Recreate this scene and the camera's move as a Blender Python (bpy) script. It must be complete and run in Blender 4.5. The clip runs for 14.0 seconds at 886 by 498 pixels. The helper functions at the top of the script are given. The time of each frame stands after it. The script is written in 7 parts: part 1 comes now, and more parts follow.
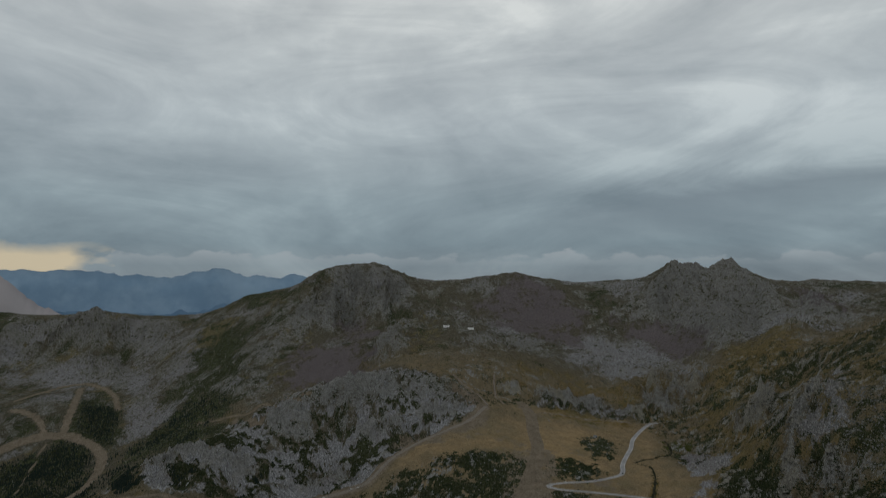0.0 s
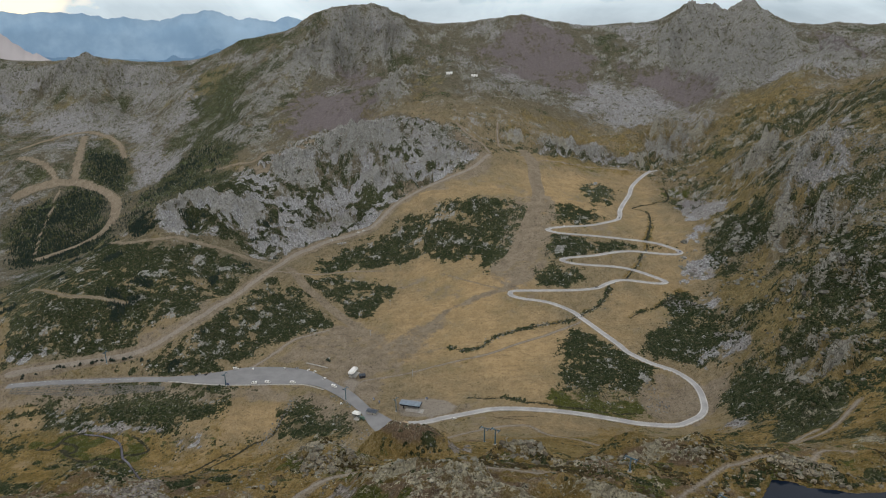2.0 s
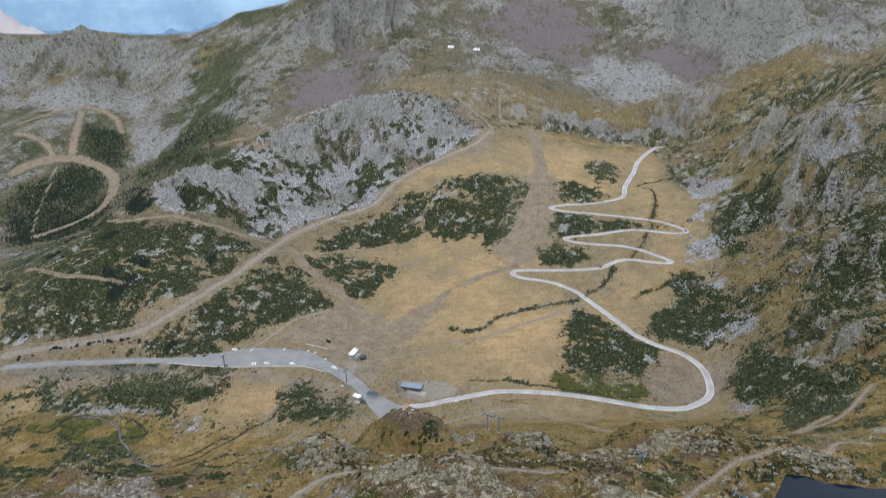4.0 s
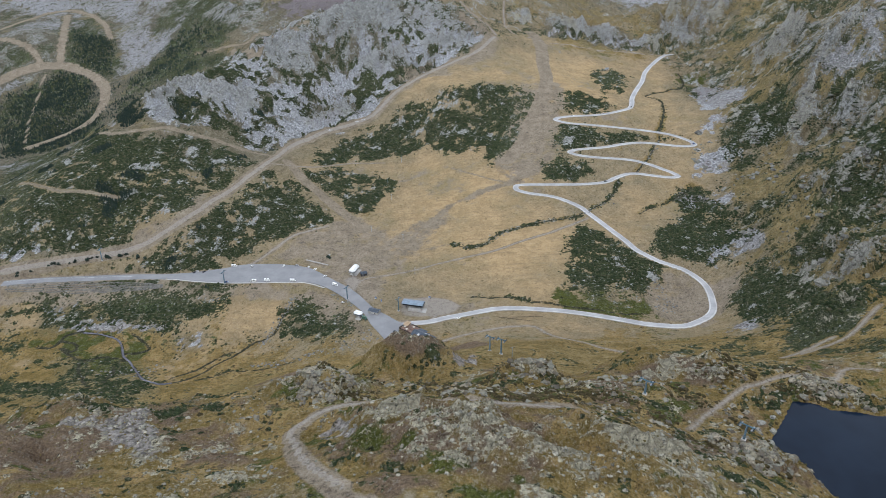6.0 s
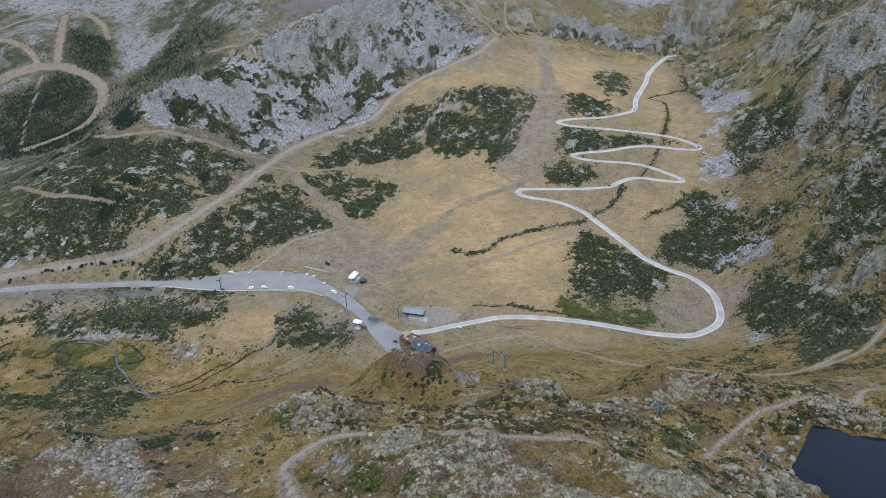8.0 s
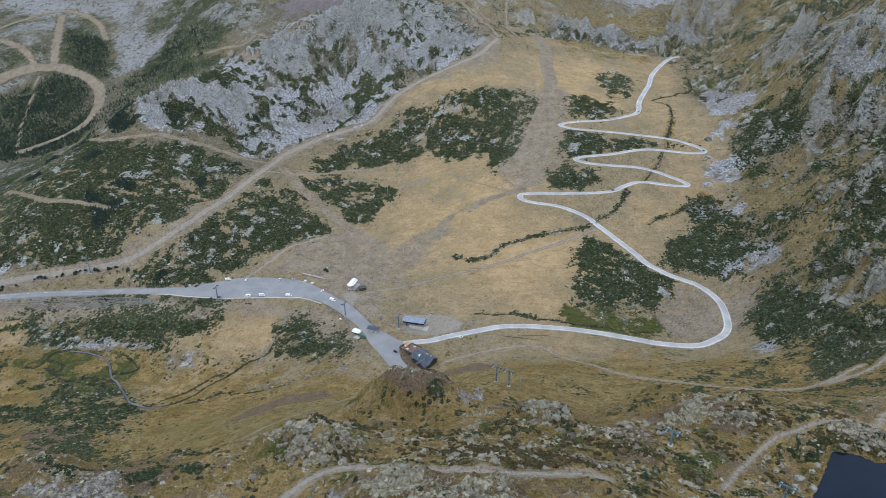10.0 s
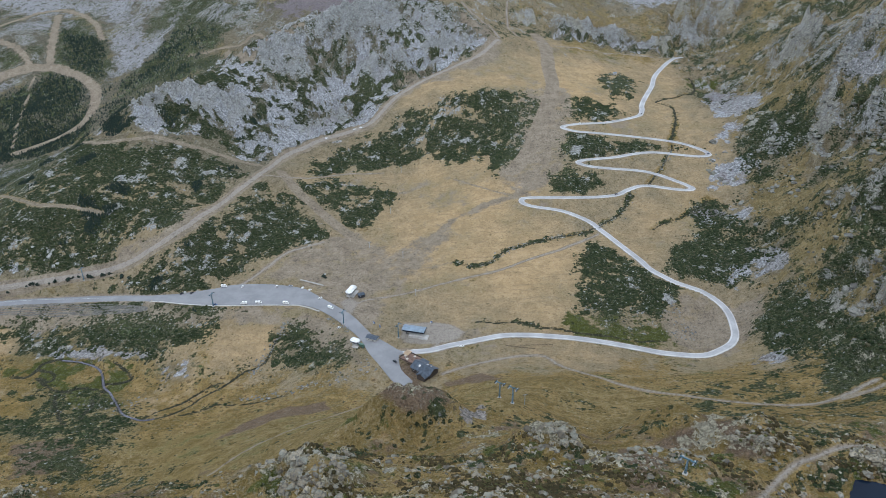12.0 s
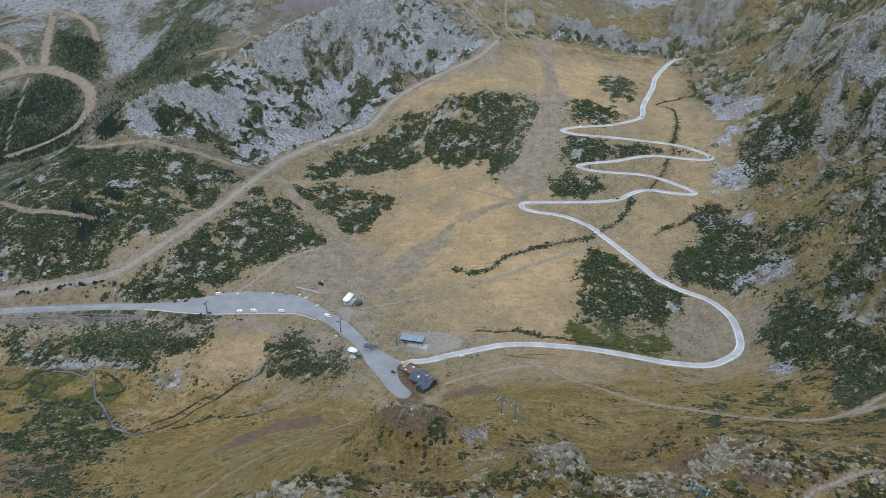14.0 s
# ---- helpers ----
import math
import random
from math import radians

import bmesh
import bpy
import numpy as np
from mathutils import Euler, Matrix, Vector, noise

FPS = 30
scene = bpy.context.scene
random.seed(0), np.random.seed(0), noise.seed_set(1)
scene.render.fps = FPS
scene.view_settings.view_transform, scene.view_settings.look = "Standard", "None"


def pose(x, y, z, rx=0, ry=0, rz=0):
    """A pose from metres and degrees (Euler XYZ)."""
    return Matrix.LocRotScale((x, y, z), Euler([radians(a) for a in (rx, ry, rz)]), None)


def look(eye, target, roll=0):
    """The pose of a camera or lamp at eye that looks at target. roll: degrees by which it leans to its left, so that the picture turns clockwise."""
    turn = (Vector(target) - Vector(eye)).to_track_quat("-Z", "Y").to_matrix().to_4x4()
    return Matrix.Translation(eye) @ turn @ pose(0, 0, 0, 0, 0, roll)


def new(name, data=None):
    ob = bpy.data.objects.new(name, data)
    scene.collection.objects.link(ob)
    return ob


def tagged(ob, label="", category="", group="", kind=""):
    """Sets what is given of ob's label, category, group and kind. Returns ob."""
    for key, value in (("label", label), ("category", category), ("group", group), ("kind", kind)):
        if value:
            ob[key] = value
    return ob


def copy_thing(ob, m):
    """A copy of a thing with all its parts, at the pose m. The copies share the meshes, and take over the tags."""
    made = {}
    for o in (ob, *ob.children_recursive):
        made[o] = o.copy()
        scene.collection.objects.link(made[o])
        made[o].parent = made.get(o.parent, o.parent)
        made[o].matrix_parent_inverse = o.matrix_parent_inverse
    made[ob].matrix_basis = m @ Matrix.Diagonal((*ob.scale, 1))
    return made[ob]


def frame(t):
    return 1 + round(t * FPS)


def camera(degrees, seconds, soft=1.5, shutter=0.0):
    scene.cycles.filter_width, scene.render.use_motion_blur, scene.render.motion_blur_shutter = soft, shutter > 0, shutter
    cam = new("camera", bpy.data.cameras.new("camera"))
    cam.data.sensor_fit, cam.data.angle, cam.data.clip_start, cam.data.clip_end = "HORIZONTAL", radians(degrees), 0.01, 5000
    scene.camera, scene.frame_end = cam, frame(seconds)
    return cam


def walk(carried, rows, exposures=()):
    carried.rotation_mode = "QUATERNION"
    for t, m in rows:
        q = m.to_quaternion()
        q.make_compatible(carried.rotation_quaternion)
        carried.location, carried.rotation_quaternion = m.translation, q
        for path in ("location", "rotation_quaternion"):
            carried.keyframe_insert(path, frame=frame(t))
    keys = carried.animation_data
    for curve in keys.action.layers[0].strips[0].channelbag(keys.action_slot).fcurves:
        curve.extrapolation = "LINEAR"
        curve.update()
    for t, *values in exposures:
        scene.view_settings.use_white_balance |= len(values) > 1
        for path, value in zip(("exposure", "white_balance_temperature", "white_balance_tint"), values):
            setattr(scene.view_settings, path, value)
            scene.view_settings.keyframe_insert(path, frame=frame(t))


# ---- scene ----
cam = camera(64.3, 14.0, soft=0.55, shutter=0.9)
# seconds, x, y, z, yaw, pitch of a level drone flight whose camera tilts down at the start
ROWS = [
    (0.0, 3.4, -47.6, 363.0, -0.32, 2.56),
    (0.5, 2.8, -45.6, 362.4, -0.29, -0.31),
    (1.0, 2.3, -43.2, 361.6, -0.26, -6.78),
    (1.5, 2.0, -40.2, 361.2, -0.21, -13.40),
    (2.0, 1.8, -36.5, 361.2, -0.15, -17.69),
    (2.2, 1.75, -34.9, 361.2, -0.13, -17.85),
    (3.3, 1.3, -26.2, 361.2, -0.09, -17.95),
    (3.8, 1.1, -22.2, 361.3, -0.07, -18.90),
    (4.3, 0.9, -18.2, 361.3, -0.05, -21.15),
    (4.5, 0.85, -16.6, 361.4, -0.05, -22.19),
    (5.0, 0.66, -12.6, 361.4, -0.02, -25.69),
    (5.5, 0.47, -8.3, 361.8, -0.02, -27.10),
    (6.0, 0.25, -4.15, 361.9, 0.0, -27.10),
    (6.5, 0.0, 0.0, 362.0, 0.0, -27.10),
    (7.0, -0.24, 4.13, 362.1, 0.0, -27.12),
    (7.5, -0.44, 8.19, 362.1, 0.02, -27.14),
    (8.0, -0.66, 12.3, 362.2, 0.02, -27.17),
    (10.5, -2.0, 32.65, 362.2, 0.0, -27.25),
    (11.0, -2.27, 36.73, 362.15, -0.01, -27.28),
    (11.5, -2.55, 40.9, 362.1, -0.04, -27.31),
    (12.0, -2.87, 45.05, 362.0, -0.06, -27.33),
    (12.5, -3.2, 49.15, 362.0, -0.09, -27.33),
    (13.0, -3.45, 53.05, 362.0, -0.1, -27.33),
    (13.5, -3.67, 56.6, 362.05, -0.18, -27.33),
    (14.0, -3.9, 59.7, 362.1, -0.25, -27.35),
]
STOPS = [(0.0, -1.85, 6300, 10), (0.9, -1.6, 6400, 11), (1.3, -1.2, 6500, 13), (1.8, -0.60, 6600, 13), (2.2, -0.15, 6500, 13), (4.3, 0.32, 6000, 14), (8.0, 0.32, 5650, 13), (14.0, 0.28, 5550, 12)]
walk(cam, [(t, pose(x, y, z, 90 + pitch, 0, yaw)) for t, x, y, z, yaw, pitch in ROWS], STOPS)

# ---- light: an overcast evening sky with a bright gap low in the west ----
world = bpy.data.worlds.new("sky")
scene.world = world
world.use_nodes = True
wn, wl = world.node_tree.nodes, world.node_tree.links


def wmath(op, a, b=None, clamp=False):
    n = wn.new("ShaderNodeMath")
    n.operation, n.use_clamp = op, clamp
    for k, v in enumerate((a, b)):
        if v is None:
            continue
        if isinstance(v, (int, float)):
            n.inputs[k].default_value = v
        else:
            wl.new(v, n.inputs[k])
    return n.outputs[0]


def wramp(value, stops):
    n = wn.new("ShaderNodeValToRGB")
    e = n.color_ramp.elements
    while len(e) < len(stops):
        e.new(0.5)
    for el, (p, c) in zip(e, stops):
        el.position, el.color = p, (*c, 1)
    wl.new(value, n.inputs[0])
    return n.outputs[0]


def wmix(fac, a, b, mode="MIX"):
    n = wn.new("ShaderNodeMix")
    n.data_type, n.blend_type = "RGBA", mode
    for k, v in ((0, fac), (6, a), (7, b)):
        if isinstance(v, (int, float, tuple)):
            n.inputs[k].default_value = v
        else:
            wl.new(v, n.inputs[k])
    return n.outputs[2]


clear = wn.new("ShaderNodeTexSky")
clear.sky_type, clear.sun_disc = "NISHITA", False
clear.sun_elevation, clear.sun_rotation = radians(58), radians(196)
coord = wn.new("ShaderNodeTexCoord")
split = wn.new("ShaderNodeSeparateXYZ")
wl.new(coord.outputs["Generated"], split.inputs[0])
dx, dy, dz = split.outputs
flat = wn.new("ShaderNodeCombineXYZ")
wl.new(dx, flat.inputs[0])
wl.new(wmath("MULTIPLY", dz, 1.25), flat.inputs[1])
wl.new(wmath("MULTIPLY", dy, 0.6), flat.inputs[2])


def clouds(scale, detail, rough, stretch, distort, shift):
    mp = wn.new("ShaderNodeMapping")
    mp.inputs["Scale"].default_value = stretch
    mp.inputs["Location"].default_value = shift
    mp.inputs["Rotation"].default_value = (0, 0, 0.22)
    wl.new(flat.outputs[0], mp.inputs[0])
    n = wn.new("ShaderNodeTexNoise")
    n.inputs["Scale"].default_value, n.inputs["Detail"].default_value = scale, detail
    n.inputs["Roughness"].default_value, n.inputs["Distortion"].default_value = rough, distort
    wl.new(mp.outputs[0], n.inputs["Vector"])
    return n.outputs["Fac"]


big = clouds(3.0, 6, 0.50, (0.9, 1.3, 1), 0.9, (3.1, 0.4, 0))
wisps = clouds(4.2, 9, 0.60, (0.6, 1.6, 1), 1.3, (1.7, 2.2, 0))
small = clouds(12.0, 8, 0.62, (0.8, 1.2, 1), 0.6, (0.3, 7.2, 0))
shade = wmath("ADD", wmath("MULTIPLY", big, 0.46), wmath("ADD", wmath("MULTIPLY", wisps, 0.40), wmath("MULTIPLY", small, 0.14)))
tone = wramp(shade, [(0.37, (0.72, 0.76, 0.785)), (0.45, (0.90, 0.925, 0.94)), (0.52, (1.06, 1.08, 1.08)), (0.60, (1.34, 1.34, 1.31))])
veil = wramp(dz, [(0.0, (0.80, 0.92, 0.98)), (0.05, (0.72, 0.90, 0.99)), (0.11, (0.95, 1.14, 1.22)), (0.22, (1.55, 1.68, 1.72)), (0.36, (1.9, 1.95, 1.92)), (0.60, (1.0, 1.03, 1.05))])
cover = wmix(1.0, tone, veil, "MULTIPLY")
# a darker shelf of cloud over the eastern peaks
shelf_line = wmath("SUBTRACT", dz, wmath("ADD", 0.072, wmath("MULTIPLY", dx, 0.10)))
shelf = wmath("SUBTRACT", 1.0, wmath("MULTIPLY", wmath("ABSOLUTE", wmath("ADD", shelf_line, wmath("MULTIPLY", wmath("SUBTRACT", wisps, 0.5), 0.14))), 26.0), True)
shelf = wmath("MULTIPLY", shelf, wmath("MULTIPLY", wmath("SUBTRACT", dx, 0.10), 4.0, True), True)
cover = wmix(wmath("MULTIPLY", shelf, 0.62), cover, (0.62, 0.76, 0.86, 1))
# a bank of bright cumulus just over the crest
bank = wn.new("ShaderNodeTexNoise")
bank.inputs["Scale"].default_value, bank.inputs["Detail"].default_value = 13.0, 9.0
squeeze = wn.new("ShaderNodeMapping")
squeeze.inputs["Scale"].default_value = (1.0, 1.0, 2.2)
wl.new(coord.outputs["Generated"], squeeze.inputs[0])
wl.new(squeeze.outputs[0], bank.inputs["Vector"])
top = wmath("ADD", wmath("MULTIPLY", bank.outputs["Fac"], 0.080), -0.006)
inside = wmath("MULTIPLY", wmath("SUBTRACT", top, dz), 220.0, True)
above = wmath("MULTIPLY", wmath("SUBTRACT", dz, 0.020), 45.0, True)
cover = wmix(wmath("MULTIPLY", wmath("MULTIPLY", inside, above, True), 0.6), cover, (1.35, 1.44, 1.48, 1))
# the gap in the west through which the low light comes
west = wmath("MULTIPLY", wmath("SUBTRACT", wmath("ADD", wmath("MULTIPLY", dx, -1.0), wmath("MULTIPLY", wmath("SUBTRACT", bank.outputs["Fac"], 0.5), 0.12)), 0.425), 40.0, True)
low = wmath("MULTIPLY", wmath("SUBTRACT", 0.066, wmath("ADD", dz, wmath("MULTIPLY", small, 0.03))), 60.0, True)
over_edge = wmath("MULTIPLY", wmath("ADD", dz, 0.01), 80.0, True)
gap = wmath("MULTIPLY", wmath("MULTIPLY", west, low, True), over_edge, True)
cover = wmix(wmath("MULTIPLY", gap, 0.9), cover, (2.2, 1.85, 1.25, 1))
thin = wmix(1.0, clear.outputs["Color"], (0.06, 0.06, 0.06, 1), "MULTIPLY")
wl.new(wmix(0.93, thin, cover), wn["Background"].inputs["Color"])
wn["Background"].inputs["Strength"].default_value = 1.0

sun = new("sun", bpy.data.lights.new("sun", "SUN"))
sun.data.energy, sun.data.angle, sun.data.color = 1.2, radians(14), (1, 0.95, 0.88)
sun.matrix_world = look((-120, -420, 700), (0, 0, 0))

# ---- materials ----
class Nodes:
    """A node material in short form."""

    def __init__(self, name, rough=0.9, metal=0.0):
        self.mat = bpy.data.materials.new(name)
        self.mat.use_nodes = True
        self.tree = self.mat.node_tree
        self.out = self.tree.nodes["Principled BSDF"]
        self.out.inputs["Roughness"].default_value = rough
        self.out.inputs["Metallic"].default_value = metal
        self.out.inputs["Specular IOR Level"].default_value = 0.25
        self.place = self.add("ShaderNodeTexCoord").outputs["Object"]

    def add(self, kind):
        return self.tree.nodes.new(kind)

    def put(self, value, socket):
        if isinstance(value, bpy.types.NodeSocket):
            self.tree.links.new(value, socket)
        elif isinstance(value, tuple) and len(value) == 3:
            socket.default_value = (*value, 1)
        else:
            socket.default_value = value

    def math(self, op, a, b=0.0, clamp=False):
        n = self.add("ShaderNodeMath")
        n.operation, n.use_clamp = op, clamp
        self.put(a, n.inputs[0])
        self.put(b, n.inputs[1])
        return n.outputs[0]

    def noise(self, size, detail=4.0, rough=0.6, distort=0.0, where=None):
        n = self.add("ShaderNodeTexNoise")
        self.put(where or self.place, n.inputs["Vector"])
        n.inputs["Scale"].default_value, n.inputs["Detail"].default_value = 1.0 / size, detail
        n.inputs["Roughness"].default_value, n.inputs["Distortion"].default_value = rough, distort
        return n.outputs["Fac"]

    def cells(self, size, feature="F1"):
        n = self.add("ShaderNodeTexVoronoi")
        n.feature = feature
        self.put(self.place, n.inputs["Vector"])
        n.inputs["Scale"].default_value = 1.0 / size
        return n.outputs["Distance"]

    def step(self, value, lo, hi):
        n = self.add("ShaderNodeMapRange")
        n.interpolation_type = "SMOOTHSTEP"
        self.put(value, n.inputs[0])
        n.inputs[1].default_value, n.inputs[2].default_value = lo, hi
        return n.outputs[0]

    def mix(self, fac, a, b, mode="MIX"):
        n = self.add("ShaderNodeMix")
        n.data_type, n.blend_type = "RGBA", mode
        self.put(fac, n.inputs[0])
        self.put(a, n.inputs[6])
        self.put(b, n.inputs[7])
        return n.outputs[2]

    def layer(self, name):
        n = self.add("ShaderNodeAttribute")
        n.attribute_name = name
        s = self.add("ShaderNodeSeparateColor")
        self.tree.links.new(n.outputs["Color"], s.inputs[0])
        return s.outputs[0], s.outputs[1], s.outputs[2]

    def random(self, island=False):
        if island:
            return self.add("ShaderNodeNewGeometry").outputs["Random Per Island"]
        return self.add("ShaderNodeObjectInfo").outputs["Random"]

    def done(self, colour, bump=None, strength=0.5, distance=1.0, rough=None):
        self.put(colour, self.out.inputs["Base Color"])
        if rough is not None:
            self.put(rough, self.out.inputs["Roughness"])
        if bump is not None:
            n = self.add("ShaderNodeBump")
            n.inputs["Strength"].default_value, n.inputs["Distance"].default_value = strength, distance
            self.put(bump, n.inputs["Height"])
            self.tree.links.new(n.outputs[0], self.out.inputs["Normal"])
        return self.mat


def plain(name, colour, rough=0.6, metal=0.0, vary=0.25, size=1.5, grain=0.2):
    """Paint, metal or stone with soiling at two scales."""
    n = Nodes(name, rough, metal)
    dark = tuple(c * (1 - vary) for c in colour)
    lightc = tuple(min(1, c * (1 + vary * 0.5)) for c in colour)
    c = n.mix(n.step(n.noise(size, 5), 0.35, 0.65), dark, lightc)
    c = n.mix(n.math("MULTIPLY", n.step(n.noise(grain, 3), 0.5, 0.75), 0.25), c, dark)
    return n.done(c, n.noise(grain, 3), 0.15, 0.05)


def ground_material():
    n = Nodes("mountain_ground", 1.0)
    n.out.inputs["Specular IOR Level"].default_value = 0.02
    shrub, rock, bare = n.layer("cover")
    scree, lush, gully = n.layer("wet")
    dark, high, olive = n.layer("tone")
    lane, gold, remote = n.layer("wear")

    def wave(size, detail, rough=0.6, distort=0.0):
        """Noise stretched to swing from about -1 to 1."""
        return n.math("MULTIPLY", n.math("SUBTRACT", n.noise(size, detail, rough, distort), 0.5), 4.0)

    wide, mid, clump, fine, tiny, micro = wave(70, 4), wave(13, 6, 0.65, 0.5), wave(4.5, 6, 0.7, 0.4), wave(2.3, 4, 0.7), wave(0.9, 2, 0.7), wave(0.34, 2, 0.7)

    def over(base, value, top, width=0.10, **swings):
        """Lay a cover over the base where its share, with ragged edges, passes a half."""
        v = value
        for wave_, amount in ((wide, swings.get("w", 0)), (mid, swings.get("m", 0)), (clump, swings.get("c", 0)), (fine, swings.get("f", 0)), (tiny, swings.get("t", 0))):
            if amount:
                v = n.math("ADD", v, n.math("MULTIPLY", wave_, amount))
        return n.mix(n.step(v, 0.5 - width, 0.5 + width), base, top)

    def blend(value, a, b, lo=-0.6, hi=0.6):
        return n.mix(n.step(value, lo, hi), a, b)

    shaken = n.add("ShaderNodeVectorMath")
    shaken.operation = "MULTIPLY_ADD"
    jig = n.add("ShaderNodeTexNoise")
    n.put(n.place, jig.inputs["Vector"])
    jig.inputs["Scale"].default_value, jig.inputs["Detail"].default_value = 0.9, 3
    n.put(jig.outputs["Color"], shaken.inputs[0])
    shaken.inputs[1].default_value = (2.2, 2.2, 2.2)
    n.put(n.place, shaken.inputs[2])

    def spots(size, share, radius=0.42):
        """Scattered pieces: a share of ragged cells, each 0 to 1."""
        v = n.add("ShaderNodeTexVoronoi")
        n.put(shaken.outputs[0], v.inputs["Vector"])
        v.inputs["Scale"].default_value = 1.0 / size
        s = n.add("ShaderNodeSeparateColor")
        n.put(v.outputs["Color"], s.inputs[0])
        chosen = n.step(n.math("SUBTRACT", n.math("ADD", s.outputs[0], share), 1.0), -0.02, 0.02)
        core = n.math("SUBTRACT", 1.0, n.step(v.outputs["Distance"], radius - 0.08, radius + 0.08))
        return n.math("MULTIPLY", chosen, core), s.outputs[1]

    drift = n.add("ShaderNodeMapping")
    drift.inputs["Scale"].default_value = (0.14, 1.0, 1.0)
    drift.inputs["Rotation"].default_value = (0, 0, 0.25)
    n.put(n.place, drift.inputs[0])
    streak = n.math("MULTIPLY", n.math("SUBTRACT", n.noise(4.0, 6, 0.7, 0.8, drift.outputs[0]), 0.5), 4.0)
    brown, alpine, turf = n.layer("hue")
    # dry grass: golden on the meadow, browner elsewhere
    dry = n.mix(gold, blend(mid, (0.190, 0.155, 0.095), (0.255, 0.200, 0.118)), blend(mid, (0.310, 0.222, 0.115), (0.425, 0.305, 0.165)))
    dry = n.mix(n.math("MULTIPLY", n.step(streak, 0.0, 0.6), 0.40), dry, (0.190, 0.148, 0.090))
    dry = over(dry, 0.30, (0.190, 0.162, 0.082), 0.25, w=0.40, m=0.10, c=0.06)
    dry = over(dry, 0.26, (0.235, 0.190, 0.140), 0.16, w=0.36, m=0.26, f=0.08)
    dry = over(dry, 0.13, (0.096, 0.082, 0.048), 0.08, c=0.22, f=0.30, t=0.10)
    dry = over(dry, 0.12, (0.420, 0.322, 0.185), 0.14, m=0.22, f=0.22)
    green = blend(clump, (0.106, 0.079, 0.023), (0.205, 0.147, 0.054))
    green = over(green, 0.45, (0.300, 0.208, 0.088), 0.14, w=0.25, m=0.38, c=0.1, f=0.18)
    green = over(green, 0.30, (0.100, 0.064, 0.036), 0.12, w=0.24, m=0.32, c=0.25, f=0.2)
    green = over(green, 0.14, (0.034, 0.037, 0.015), 0.08, c=0.25, f=0.3)
    green = over(green, 0.30, (0.082, 0.094, 0.028), 0.16, w=0.30, m=0.25, f=0.08)
    lawn = blend(mid, (0.148, 0.110, 0.038), (0.235, 0.172, 0.074))
    lawn = over(lawn, 0.28, (0.300, 0.220, 0.105), 0.18, w=0.3, m=0.3, f=0.12)
    lawn = over(lawn, 0.30, (0.105, 0.102, 0.034), 0.2, w=0.3, m=0.3, f=0.05)
    lawn = n.mix(n.math("MULTIPLY", n.step(streak, 0.1, 0.7), 0.35), lawn, (0.110, 0.088, 0.044))
    green = n.mix(n.step(turf, 0.3, 0.7), green, lawn)
    colour = over(dry, olive, green, 0.18, w=0.06, m=0.16, c=0.14, f=0.06)
    moor = blend(mid, (0.066, 0.066, 0.050), (0.120, 0.112, 0.084))
    moor = over(moor, 0.28, (0.056, 0.062, 0.034), 0.15, w=0.25, m=0.3, c=0.15)
    moor = n.mix(n.step(olive, 0.45, 0.75), moor, blend(mid, (0.118, 0.108, 0.058), (0.205, 0.172, 0.098)))
    colour = n.mix(n.math("MULTIPLY", alpine, 0.85), colour, moor)
    heather = blend(fine, (0.085, 0.060, 0.040), (0.190, 0.138, 0.090))
    heather = over(heather, 0.26, (0.150, 0.125, 0.055), 0.12, m=0.2, c=0.25, f=0.15)
    colour = over(colour, brown, heather, 0.14, m=0.20, c=0.16, f=0.08)
    damp = blend(fine, (0.036, 0.045, 0.010), (0.088, 0.094, 0.024))
    colour = over(colour, lush, damp, 0.10, m=0.3, c=0.18)
    earth = blend(mid, (0.188, 0.152, 0.110), (0.258, 0.215, 0.158))
    earth = over(earth, 0.22, (0.225, 0.205, 0.180), 0.14, c=0.25, f=0.25)
    earth = over(earth, 0.14, (0.130, 0.106, 0.078), 0.12, c=0.2, f=0.25, t=0.1)
    earth = n.mix(n.math("MULTIPLY", n.step(lane, 0.35, 0.65), 0.8), earth, blend(fine, (0.255, 0.228, 0.192), (0.335, 0.305, 0.264)))
    colour = over(colour, bare, earth, 0.12, m=0.10, c=0.14, f=0.08)
    mid = n.math("MULTIPLY", mid, n.math("ADD", 1.0, n.math("MULTIPLY", remote, 1.8)))
    # heath, with the ground and stones that show between its bushes
    heath = blend(clump, (0.022, 0.031, 0.014), (0.054, 0.064, 0.028), -0.4, 0.4)
    heath = over(heath, 0.25, (0.080, 0.066, 0.042), 0.12, m=0.30, f=0.2)
    heath = over(heath, 0.20, (0.018, 0.025, 0.012), 0.08, c=0.1, f=0.4, t=0.15)
    heath = over(heath, 0.24, (0.150, 0.122, 0.062), 0.08, m=0.16, c=0.26, f=0.28)
    heath = over(heath, 0.26, (0.075, 0.098, 0.040), 0.12, w=0.2, m=0.25, c=0.15, f=0.1)
    bits, tint = spots(2.8, n.math("ADD", 0.11, n.math("MULTIPLY", n.step(wide, -0.2, 0.7), 0.18)), 0.34)
    heath = n.mix(bits, heath, n.mix(tint, (0.15, 0.152, 0.145), (0.36, 0.365, 0.345)))
    colour = over(colour, shrub, heath, 0.05, m=0.12, c=0.22, f=0.26)
    bush, tint = spots(3.4, n.math("MULTIPLY", n.step(n.math("ADD", shrub, n.math("MULTIPLY", mid, 0.15)), 0.12, 0.55), 0.55), 0.40)
